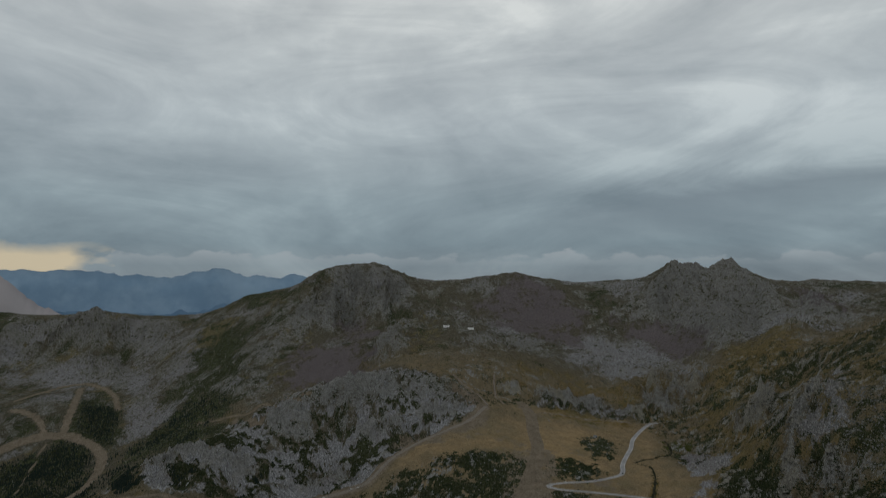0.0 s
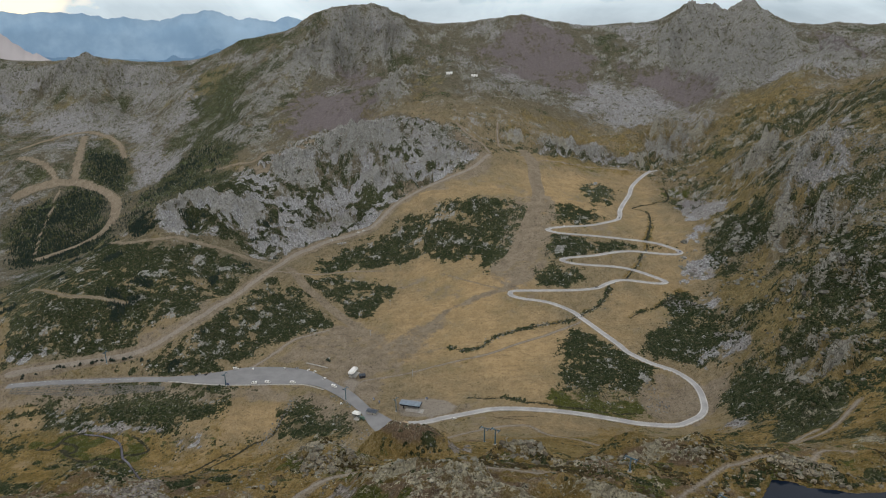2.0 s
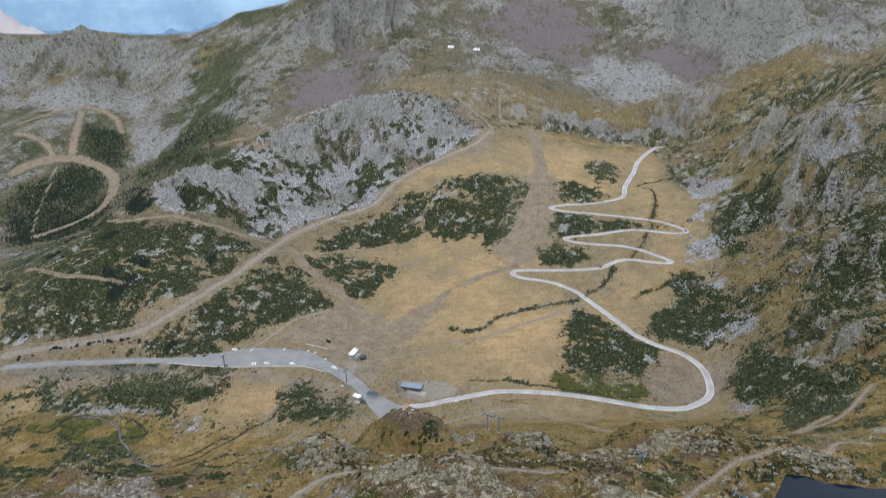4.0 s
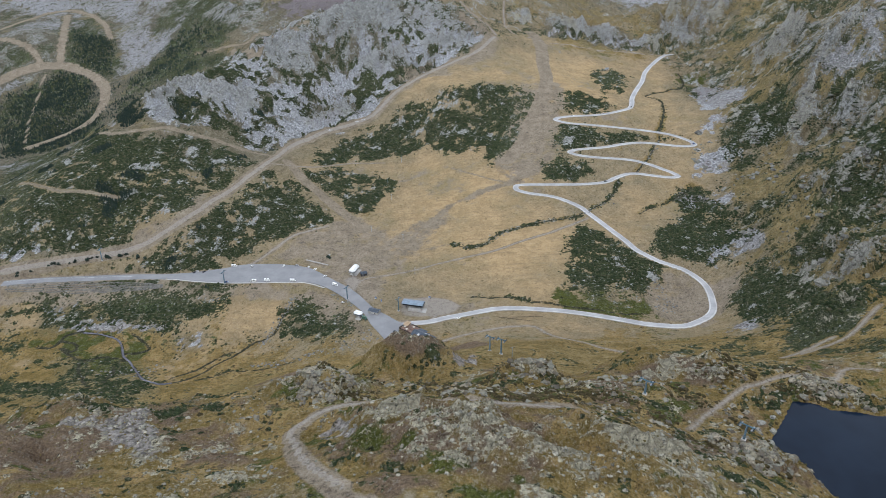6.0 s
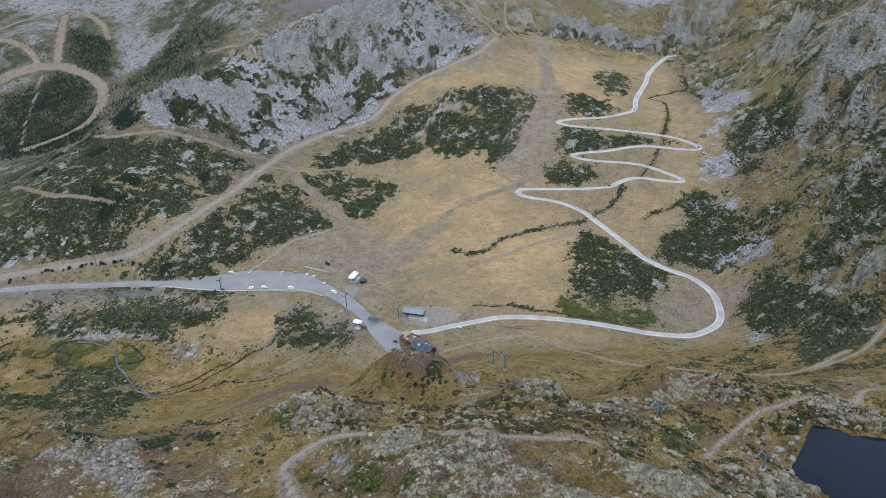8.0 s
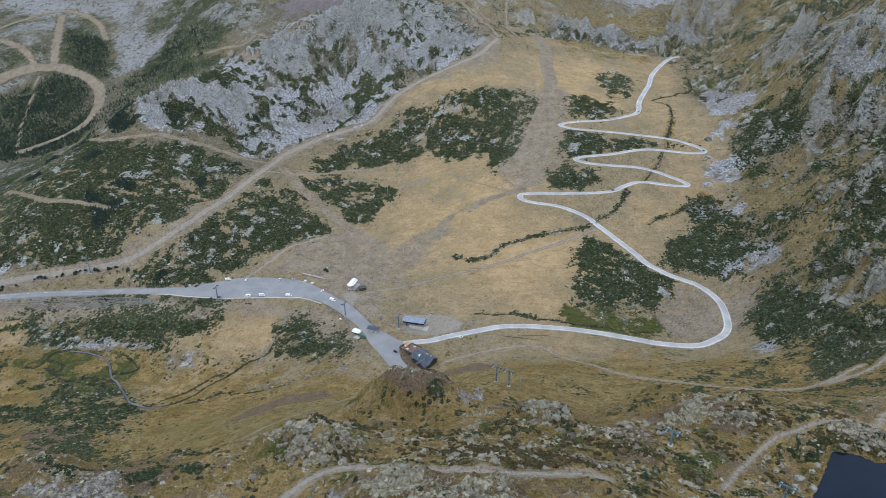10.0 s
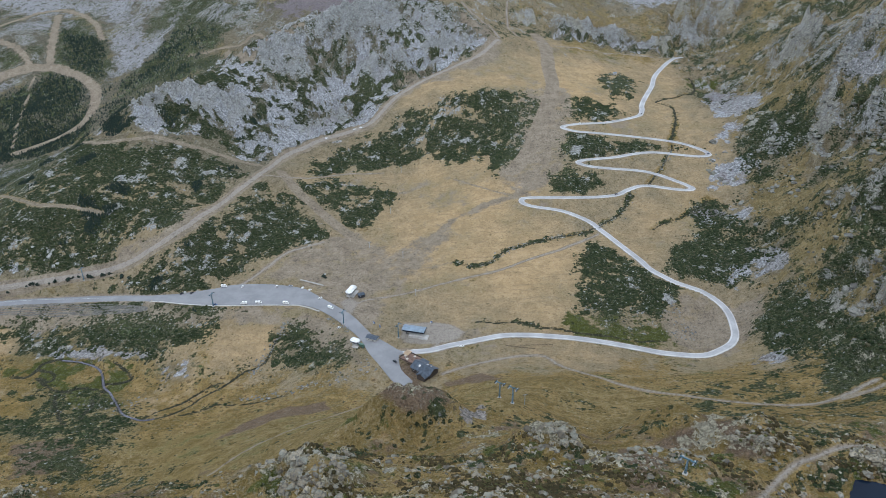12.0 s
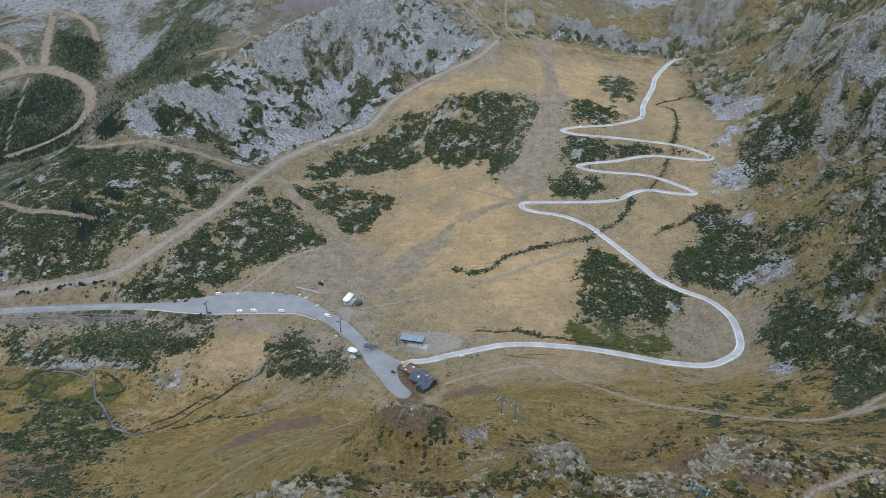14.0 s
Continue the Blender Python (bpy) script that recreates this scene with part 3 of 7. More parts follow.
BROOKS["hairpin gully"] = (2.4, [(241, 819), (249, 830), (262, 849), (273, 867), (287, 894), (290, 912)])
BROOKS["slope gully"] = (2.0, [(226, 733), (240, 744), (259, 754), (274, 761), (288, 773), (302, 785)])
SHRUBS = []
SHRUBS.append([(-863, 1299), (-767, 1336), (-427, 876), (-332, 879), (-267, 870), (-239, 844), (-265, 800), (-293, 738), (-346, 721), (-351, 704), (-338, 690), (-384, 681), (-429, 672), (-475, 664)])
SHRUBS.append([(-333, 672), (-300, 692), (-276, 721), (-246, 779), (-215, 829), (-195, 830), (-178, 808), (-162, 788), (-144, 787), (-136, 756), (-159, 731), (-194, 711), (-221, 691), (-250, 659), (-288, 649), (-337, 665)])
SHRUBS.append([(-185, 855), (-134, 879), (-69, 857), (-70, 816), (-85, 784), (-105, 778), (-129, 806), (-160, 828)])
SHRUBS.append([(-65, 1002), (-20, 1017), (55, 1041), (123, 1043), (132, 1012), (115, 950), (99, 898), (64, 861), (58, 903), (12, 908), (-19, 922), (-57, 918), (-111, 916), (-159, 874), (-172, 912), (-132, 967), (-76, 983)])
SHRUBS.append([(165, 1011), (197, 1031), (243, 1008), (242, 986), (203, 969), (164, 969)])
SHRUBS.append([(144, 925), (174, 931), (240, 914), (266, 896), (235, 888), (181, 878), (142, 886)])
SHRUBS.append([(134, 848), (156, 857), (186, 842), (187, 816), (149, 803), (130, 816)])
SHRUBS.append([(142, 700), (162, 714), (191, 675), (220, 633), (216, 609), (196, 567), (167, 558), (130, 562), (120, 580), (131, 638)])
SHRUBS.append([(-340, 595), (-311, 625), (-263, 623), (-204, 607), (-213, 587), (-250, 578), (-252, 565), (-291, 568), (-322, 569)])
SHRUBS.append([(-163, 585), (-145, 613), (-113, 589), (-75, 542), (-83, 527), (-115, 528), (-151, 551)])
SHRUBS.append([(-440, 589), (-411, 612), (-343, 617), (-311, 625), (-280, 623), (-340, 594), (-325, 569), (-375, 571), (-412, 601)])
SHRUBS.append([(-1088, 1774), (-977, 1708), (-906, 1689), (-955, 1818), (-997, 1977), (-852, 1824), (-773, 1663), (-807, 1645), (-901, 1681), (-954, 1683), (-1035, 1652)])
SHRUBS.append([(232, 1108), (259, 1137), (282, 1122), (274, 1066), (253, 1042), (235, 1078)])
SHRUBS.append([(-444, 671), (-413, 676), (-382, 682), (-338, 687), (-333, 680), (-380, 676), (-409, 667), (-439, 659)])
WOODS = [
    [(-1012, 1593), (-945, 1622), (-880, 1663), (-796, 1599), (-762, 1507), (-810, 1480), (-986, 1526)],
    [(-939, 1847), (-814, 1780), (-778, 1641), (-865, 1694)],
    [(-690, 1409), (-729, 1579), (-681, 1633), (-633, 1804), (-493, 1649), (-496, 1465), (-601, 1477), (-413, 903)],
    [(-986, 1526), (-810, 1480), (-762, 1507), (-753, 1553), (-686, 1406), (-712, 1375), (-767, 1336), (-836, 1332), (-883, 1334)],
]
CRAGS = []
CRAGS.append([(-448, 929), (-631, 1488), (-533, 1462), (-293, 1035), (-267, 1116), (-200, 1151), (-135, 1217), (-4, 1269), (64, 1261), (68, 1170), (-4, 1105), (-72, 1056), (-119, 1004), (-186, 956), (-230, 900), (-257, 888), (-288, 904), (-357, 893)])
CRAGS.append([(-648, 1500), (-561, 1554), (-470, 1555), (-389, 1591), (-276, 1601), (-159, 1450), (-4, 1339), (64, 1261), (-4, 1105), (-195, 1092), (-292, 1031), (-533, 1462)])
CRAGS.append([(193, 1335), (277, 1396), (374, 1345), (372, 1292), (311, 1294), (199, 1299)])
BARE = []
BARE.append([(221, 625), (262, 609), (297, 594), (281, 577), (247, 534), (204, 540), (196, 570)])
BARE.append([(-348, 704), (-309, 724), (-282, 767), (-265, 748), (-302, 699), (-338, 690)])
BARE.append([(-130, 761), (-96, 753), (-52, 681), (-78, 632), (-107, 633), (-137, 671), (-190, 693), (-170, 717)])
BARE.append([(115, 1050), (184, 1058), (161, 946), (136, 834), (95, 814), (70, 862)])
BARE.append([(16, 1285), (65, 1269), (90, 1197), (77, 1125), (14, 1097), (-20, 1065), (-58, 1046), (-71, 1053), (-21, 1100), (41, 1143), (61, 1169), (44, 1222)])
BARE.append([(-282, 630), (-210, 622), (-163, 620), (-127, 605), (-87, 557), (-74, 531), (-99, 571), (-139, 610), (-201, 609), (-279, 617)])
BARE.append([(-16, 586), (1, 591), (26, 576), (28, 559), (5, 556), (-9, 548), (-22, 573)])
BARE.append([(-102, 631), (-82, 646), (-52, 628), (-57, 609), (-75, 576), (-85, 597)])
BARE.append([(-470, 632), (-350, 640), (-290, 636), (-300, 622), (-380, 612), (-470, 600)])
BARE.append([(-330, 630), (-225, 624), (-150, 624), (-118, 610), (-95, 582), (-72, 545), (-62, 520), (-80, 530), (-110, 570), (-150, 602), (-230, 604), (-330, 612)])
LUSH = [
    [(105, 570), (131, 550), (171, 539), (195, 557), (203, 580), (150, 582), (118, 584)],
    [(119, 578), (170, 573), (195, 565), (188, 539), (139, 553), (110, 565)],
    [(378, 1150), (418, 1133), (412, 1099), (372, 1099)],
]
MARSH = [
    [(-396, 570), (-352, 571), (-314, 566), (-283, 563), (-276, 548), (-275, 508), (-284, 490), (-316, 498), (-350, 536), (-385, 549)],
]
HILL_HEATH = [
    [(-367, 932), (-346, 943), (-332, 931), (-357, 925), (-372, 928)],
    [(-306, 929), (-284, 941), (-273, 904), (-288, 889), (-302, 903)],
    [(-267, 992), (-252, 1027), (-240, 997), (-256, 972)],
    [(-157, 1054), (-125, 1076), (-121, 1033), (-144, 1015)],
    [(-126, 1091), (-91, 1093), (-93, 1053), (-115, 1053)],
    [(-187, 1027), (-153, 1020), (-161, 1009), (-195, 997)],
    [(-504, 1479), (-324, 1066), (-305, 1021), (-319, 988), (-339, 981)],
    [(-702, 1480), (-679, 1548), (-650, 1547), (-586, 1522), (-394, 949), (-418, 934), (-434, 913)],
    [(-164, 1138), (-138, 1139), (-145, 1114), (-165, 1124)],
    [(-84, 1124), (-22, 1119), (-56, 1087), (-83, 1094)],
    [(-436, 927), (-388, 905), (-383, 888), (-421, 898)],
    [(-342, 926), (-310, 929), (-311, 915), (-334, 907)],
]
HILL_SLABS = [
    [(-293, 1118), (-261, 1140), (-230, 1142), (-209, 1119), (-196, 1111), (-205, 1084), (-227, 1064), (-257, 1069)],
    [(-200, 1152), (-176, 1249), (-130, 1270), (-82, 1275), (-75, 1218), (-114, 1180), (-130, 1151), (-164, 1147), (-186, 1139)],
    [(-404, 935), (-638, 1521), (-576, 1490), (-339, 979), (-312, 971), (-296, 953), (-314, 939), (-337, 955), (-365, 933), (-387, 916)],
    [(-129, 1130), (-76, 1141), (-23, 1154), (-18, 1121), (-56, 1093), (-109, 1103)],
    [(-172, 1130), (-138, 1142), (-129, 1126), (-154, 1111), (-179, 1105)],
    [(-208, 1012), (-157, 1060), (-123, 1050), (-136, 1009), (-182, 989), (-209, 987)],
    [(-32, 1188), (5, 1196), (61, 1204), (60, 1184), (5, 1152), (-27, 1171)],
    [(-378, 923), (-345, 936), (-341, 917), (-370, 895)],
    [(-308, 977), (-289, 993), (-264, 977), (-266, 943), (-290, 951)],
]
GOLD = [
    [(-145, 879), (-69, 857), (-49, 912), (58, 908), (104, 839), (145, 729), (162, 717), (124, 627), (116, 570), (42, 596), (-52, 687), (-97, 759), (-68, 843)],
    [(168, 1220), (391, 1251), (272, 991), (298, 904), (312, 847), (269, 788), (194, 715), (262, 735), (289, 788), (335, 880), (316, 1038), (390, 1211), (314, 1259)],
    [(-250, 560), (-205, 599), (-160, 597), (-164, 563), (-186, 539), (-228, 507), (-248, 471), (-263, 496)],
    [(164, 1187), (321, 1204), (273, 1032), (236, 971), (156, 970), (141, 1053), (64, 1043), (-3, 1018), (-54, 1047), (14, 1086), (102, 1100)],
]
HILL_GREEN = [
    [(-676, 1579), (-629, 1643), (-533, 1560), (-468, 1551), (-324, 1098), (-489, 1490), (-553, 1497), (-620, 1521)],
]
UPPER_ROCK = [
    [(78, 1184), (108, 1210), (150, 1202), (147, 1174), (104, 1157), (77, 1156)],
    [(196, 1375), (244, 1415), (298, 1405), (334, 1368), (411, 1340), (393, 1308), (330, 1345), (258, 1304), (204, 1322)],
    [(131, 1365), (163, 1376), (166, 1345), (133, 1327)],
    [(175, 1209), (205, 1217), (189, 1175)],
]
EAST_CRAGS = [
    [(404, 797), (430, 854), (447, 871), (465, 901), (480, 911), (512, 945), (608, 1088), (527, 908), (506, 878), (498, 895), (478, 885), (454, 845), (436, 816), (417, 785)],
    [(447, 823), (472, 835), (486, 819), (503, 808), (471, 739), (453, 750), (437, 764)],
    [(371, 629), (400, 666), (410, 652), (423, 648), (405, 609), (390, 613), (374, 610)],
    [(337, 579), (351, 584), (359, 575), (354, 550), (341, 544), (324, 540)],
    [(322, 499), (333, 514), (361, 535), (359, 516), (341, 483), (321, 473)],
    [(447, 1051), (489, 1126), (517, 1124), (605, 1241), (535, 1058), (481, 1000), (475, 1046)],
    [(499, 1357), (564, 1433), (616, 1435), (569, 1454), (473, 1500), (423, 1434), (406, 1363), (433, 1309)],
    [(365, 673), (383, 690), (374, 624), (364, 621), (361, 651)],
    [(321, 564), (321, 538), (317, 534), (315, 548)],
    [(267, 431), (287, 449), (279, 415), (264, 407)],
    [(294, 449), (311, 455), (311, 435), (295, 431)],
]
EAST_SCREE = [
    [(400, 1098), (422, 1064), (444, 1020), (412, 957), (390, 954), (365, 947), (372, 999)],
    [(470, 899), (498, 895), (518, 849), (518, 838), (482, 853), (465, 879)],
    [(587, 1018), (589, 995), (520, 860), (509, 871)],
    [(312, 689), (320, 668), (322, 634), (316, 619), (304, 651)],
    [(320, 837), (362, 863), (380, 836), (349, 820), (318, 805)],
    [(276, 657), (301, 657), (294, 623), (270, 629)],
    [(276, 776), (336, 761), (330, 743), (276, 750)],
    [(365, 947), (374, 905), (354, 882), (327, 861), (347, 908)],
    [(247, 518), (262, 503), (254, 480), (241, 493)],
]
EAST_GRASS = [
    [(370, 984), (409, 990), (446, 991), (449, 923), (448, 914), (416, 929), (382, 930)],
    [(446, 1225), (495, 1239), (538, 1252), (487, 1165), (454, 1137), (427, 1167)],
    [(351, 785), (384, 766), (400, 732), (448, 728), (427, 681), (376, 632), (363, 658), (361, 696), (330, 743)],
    [(334, 675), (350, 639), (363, 616), (351, 604), (336, 587), (316, 606)],
    [(466, 870), (505, 815), (503, 808), (482, 845), (464, 845)],
    [(310, 639), (336, 597), (318, 575), (303, 608), (301, 627)],
    [(380, 836), (411, 817), (396, 767), (369, 801)],
    [(256, 555), (243, 498), (206, 436), (213, 492)],
]
EAST_HEATH = [
    [(260, 560), (287, 588), (311, 580), (324, 553), (307, 472), (328, 462), (285, 387), (278, 401), (243, 387), (257, 441), (258, 484), (266, 521)],
    [(332, 699), (348, 721), (361, 684), (345, 649), (337, 684)],
    [(228, 641), (226, 682), (261, 718), (291, 736), (319, 694), (294, 623), (279, 625), (255, 636)],
    [(273, 739), (276, 776), (311, 782), (330, 728), (323, 707)],
    [(360, 854), (376, 910), (412, 918), (433, 872), (419, 827), (406, 823), (381, 841)],
    [(316, 569), (336, 597), (336, 575), (321, 538)],
    [(467, 768), (465, 727), (425, 652), (425, 686)],
    [(411, 777), (412, 717), (392, 712), (399, 761)],
]
NEAR_ROCK = [
    [(-29, 179), (-27, 188), (-16, 186), (-5, 181), (-3, 166), (-15, 168)],
    [(-3, 169), (2, 175), (11, 183), (21, 183), (27, 176), (18, 156), (10, 154), (2, 161)],
    [(-14, 158), (-4, 158), (-1, 153), (-3, 145), (-13, 149)],
    [(28, 169), (37, 171), (44, 162), (46, 151), (26, 145), (25, 152)],
    [(37, 173), (49, 178), (63, 181), (82, 172), (88, 167), (49, 151)],
    [(-32, 165), (-24, 161), (-21, 151), (-28, 154)],
    [(-145, 180), (-137, 178), (-131, 173), (-133, 162)],
    [(105, 204), (127, 206), (142, 204), (153, 209), (110, 186)],
    [(96, 279), (104, 288), (115, 290), (117, 278), (133, 267), (139, 257), (126, 259), (109, 269), (89, 248)],
    [(160, 258), (169, 261), (181, 255), (193, 249), (190, 243), (175, 247), (164, 253)],
    [(-42, 218), (-36, 218), (-30, 209), (-39, 211)],
    [(-61, 237), (-49, 223), (-45, 212), (-54, 213)],
    [(30, 269), (56, 328), (61, 294), (52, 260), (34, 261)],
]
NEAR_SCREE = [
    [(-120, 193), (-116, 203), (-111, 206), (-106, 194), (-98, 179), (-95, 167), (-104, 168), (-114, 182)],
    [(4, 322), (20, 349), (21, 332), (10, 314)],
    [(-137, 200), (-129, 199), (-127, 196), (-136, 197)],
    [(-37, 183), (-35, 186), (-30, 178), (-30, 169)],
]
NEAR_BROWN = [
    [(-315, 435), (-277, 445), (-247, 402), (-282, 384)],
    [(-155, 194), (-122, 192), (-112, 176), (-125, 176), (-144, 177)],
    [(-29, 319), (-40, 529), (-23, 527), (1, 319), (-14, 315)],
    [(72, 269), (87, 249), (78, 228), (61, 225)],
    [(80, 200), (105, 204), (118, 201), (84, 176)],
    [(-89, 178), (-69, 172), (-62, 161), (-85, 167)],
    [(117, 278), (141, 267), (139, 257), (114, 261)],
]
NEAR_GREEN = [
    [(-27, 170), (-4, 163), (-6, 158), (-24, 161)],
    [(-78, 229), (-54, 227), (-52, 216), (-71, 214)],
    [(96, 240), (109, 235), (107, 223), (91, 223)],
    [(170, 267), (206, 295), (191, 277), (169, 261)],
    [(-37, 227), (-39, 323), (-26, 317), (-41, 304)],
    [(12, 280), (29, 261), (25, 249), (10, 237)],
    [(165, 562), (179, 516), (116, 520)],
]
BROWN_STRIP = [
    [(-166, 432), (-150, 460), (-124, 475), (-94, 478), (-31, 329), (-87, 463), (-126, 451), (-146, 433)],
    [(-2, 494), (31, 499), (46, 473), (22, 478), (-2, 484)],
]
STONY_BANK = [
    [(-478, 683), (-406, 683), (-346, 693), (-339, 686), (-404, 675), (-469, 662)],
    [(-398, 574), (-374, 584), (-322, 584), (-267, 576), (-270, 568), (-323, 574), (-366, 568)],
    [(-257, 558), (-235, 556), (-226, 542), (-247, 545)],
    [(-403, 613), (-382, 613), (-368, 583), (-392, 579)],
]
TURF = [
    [(-250, 423), (-206, 460), (-159, 475), (-93, 448), (-62, 463), (-36, 310), (-62, 306), (-77, 243), (-213, 386)],
    [(78, 443), (116, 452), (157, 400), (99, 305), (85, 372), (72, 390)],
    [(5, 501), (46, 473), (61, 413), (31, 340), (12, 360)],
]
STREAM_TAN = [
    [(-404, 529), (-351, 527), (-326, 490), (-346, 481), (-378, 485)],
    [(-266, 508), (-241, 535), (-219, 554), (-169, 591), (-153, 568), (-183, 555), (-207, 529), (-222, 510), (-254, 490)],
    [(-236, 450), (-178, 467), (-85, 218), (-100, 221)],
    [(-444, 606), (-411, 606), (-395, 583), (-431, 579)],
    [(-237, 497), (-194, 518), (-182, 531), (-180, 521), (-214, 486)],
]
PINK_BARE = [
    [(-142, 711), (-110, 765), (-83, 758), (-61, 719), (-16, 702), (-51, 669), (-86, 650), (-112, 674)],
    [(-54, 718), (3, 769), (10, 748), (-28, 703)],
    [(-74, 1108), (5, 1130), (13, 1067), (-55, 1066)],
]
FAR_PURPLE = [
    [(-382, 1681), (-393, 1882), (-334, 1899), (-198, 1769), (-164, 1628), (-145, 1278), (-288, 1603)],
    [(102, 2155), (215, 2302), (300, 2418), (392, 2278), (443, 2158), (387, 1851), (319, 1995), (196, 2046)],
    [(530, 2082), (679, 2033), (684, 1775), (610, 1637), (579, 1794), (551, 2030)],
    [(-289, 2029), (-213, 2080), (-139, 1957), (-201, 1800)],
    [(1117, 2134), (1148, 2028), (1064, 1764), (1026, 1853)],
]
FAR_GREY = [
    [(-39, 1220), (21, 1221), (11, 1146), (-56, 1134)],
    [(-1008, 2308), (-882, 2328), (-808, 2048), (-785, 1844), (-881, 1969), (-971, 2225)],
    [(352, 1907), (489, 2046), (556, 1869), (619, 1626), (573, 1425), (483, 1394), (391, 1390), (365, 1598)],
    [(-1278, 2080), (-1157, 2189), (-981, 2093), (-1120, 2026)],
    [(483, 890), (534, 884), (553, 831), (532, 790), (481, 853)],
    [(-818, 2027), (-755, 2093), (-702, 1976), (-754, 1756), (-792, 1781)],
    [(890, 2012), (971, 1914), (786, 1350), (776, 1454)],
]
FAR_ROCK = [
    [(-207, 1142), (-140, 1229), (-90, 1393), (24, 1397), (103, 1381), (81, 1198), (20, 1153), (-56, 1143), (-133, 1142), (-188, 1129)],
    [(199, 1332), (387, 1369), (353, 1278), (215, 1287)],
    [(-1420, 2307), (-1344, 2369), (-1095, 2403), (-914, 2368), (-890, 2265), (-1046, 2262), (-1212, 2235), (-1371, 2198)],
    [(-1109, 2157), (-1039, 2239), (-955, 2157), (-910, 1981), (-1038, 2068)],
    [(-177, 1566), (-128, 2032), (-57, 1829), (-71, 1476), (-113, 1397)],
    [(185, 1918), (293, 1925), (271, 1717), (153, 1567)],
    [(54, 1652), (108, 1673), (95, 1446), (37, 1473)],
    [(427, 1392), (552, 1614), (613, 1504), (556, 1349), (480, 1377)],
    [(809, 2441), (1541, 4191), (991, 2331), (1062, 2194), (878, 1868), (634, 1563), (713, 1897), (618, 2112), (700, 2242)],
    [(-360, 2335), (-183, 2382), (-103, 2227), (-131, 2092), (-287, 2013), (-433, 2110)],
    [(1025, 2038), (1170, 2138), (1249, 2024), (688, 1076), (899, 1606)],
]
FAR_GREEN = [
    [(93, 1416), (233, 1595), (350, 1523), (394, 1402), (364, 1366), (199, 1332), (112, 1353)],
    [(643, 1555), (843, 1695), (732, 1366), (646, 1311), (505, 1187)],
    [(-131, 2088), (1, 2123), (28, 1712), (-47, 1484), (-101, 1573)],
    [(-755, 2216), (-675, 2257), (-615, 1956), (-704, 2038)],
    [(170, 1277), (341, 1270), (307, 1173), (175, 1148)],
    [(-243, 1663), (-109, 1350), (-134, 1167), (-208, 1144)],
]
FAR_HEATH = [
    [(-758, 1944), (-670, 2098), (-454, 1882), (-467, 1683), (-549, 1577), (-618, 1536), (-695, 1591)],
    [(430, 1548), (457, 1470), (430, 1405), (392, 1447)],
    [(435, 2014), (463, 1858), (418, 1719), (389, 1789)],
]
MEADOW_OLIVE = [
    [(27, 669), (141, 711), (118, 561), (45, 578), (3, 578), (9, 630)],
    [(218, 1311), (342, 1304), (298, 1199), (205, 1217)],
]
DARK_HEATH = [
    [(-357, 533), (-296, 532), (-264, 493), (-271, 464), (-300, 471)],
    [(-424, 636), (-371, 651), (-222, 640), (-206, 618), (-251, 592), (-299, 579), (-398, 579)],
    [(-340, 526), (-283, 523), (-254, 471), (-291, 469), (-326, 490)],
    [(-378, 485), (-307, 473), (-247, 465), (-244, 428), (-300, 440), (-345, 460)],
    [(-158, 592), (-125, 599), (-75, 543), (-115, 533), (-152, 561)],
]
SPURS = {}
SPURS["peak west"] = (38, 120, [(832, 2400), (745, 2224), (635, 2115), (515, 2013)])
SPURS["peak middle"] = (50, 110, [(850, 2390), (813, 2148), (748, 1832), (641, 1514)])
SPURS["peak east"] = (50, 120, [(1001, 2333), (957, 2064), (892, 1805), (775, 1475)])
SPURS["summit"] = (32, 140, [(-255, 2371), (-307, 2186), (-424, 2061), (-482, 1940), (-516, 1654)])
SPURS["summit east"] = (30, 90, [(-163, 2360), (-127, 2174), (-146, 2065)])
SPURS["shoulder"] = (26, 70, [(1, 2075), (-87, 1848), (-119, 1567), (-156, 1547)])
SPURS["right ridge"] = (45, 130, [(1204, 2142), (998, 1850), (779, 1556), (583, 1281)])
SPURS["saddle"] = (22, 80, [(-713, 2262), (-755, 2093), (-740, 1850)])
SPURS["wall crest"] = (26, 80, [(610, 945), (720, 1317), (627, 1267), (515, 1118)])
KNOLL_TOP = [(-29, 178), (-5, 186), (25, 186), (48, 178), (62, 176), (92, 152), (88, 146), (10, 140), (-8, 150), (-22, 164)]
CAR_PARK = [(-292, 650), (-266, 653), (-233, 662), (-216, 669), (-179, 669), (-147, 661), (-134, 652), (-120, 638), (-107, 626), (-87, 605), (-67, 575), (-50, 558), (-40, 548), (-31, 545), (-40, 541), (-37, 520), (-27, 504), (-32, 497), (-42, 503), (-57, 529), (-67, 546), (-77, 568), (-97, 594), (-120, 617), (-139, 627), (-153, 628), (-183, 629), (-223, 629), (-254, 633), (-289, 640)]


# ---- ground ----
def graded(lo, coarse_lo, fine_lo, fine_hi, coarse_hi, hi, step, growth):
    inner = list(np.arange(fine_lo, fine_hi + step / 2, step))
    for sign, bend, end in ((1, coarse_hi, hi), (-1, coarse_lo, lo)):
        v, d, side = (inner[-1] if sign > 0 else inner[0]), step, []
        while (v - end) * sign < 0:
            d = min(d * (growth if (v - bend) * sign < 0 else 1.12), 220)
            v += d * sign
            side.append(v)
        inner = inner + side if sign > 0 else side[::-1] + inner
    return np.array(inner)


gx = graded(-5200, -1700, -430, 480, 1700, 5200, 2.3, 1.011)
gy = np.union1d(graded(-2600, 60, 140, 1080, 2650, 5200, 2.3, 1.0085), np.arange(140, 330, 2.3) + 1.15)
X, Y = np.meshgrid(gx, gy)


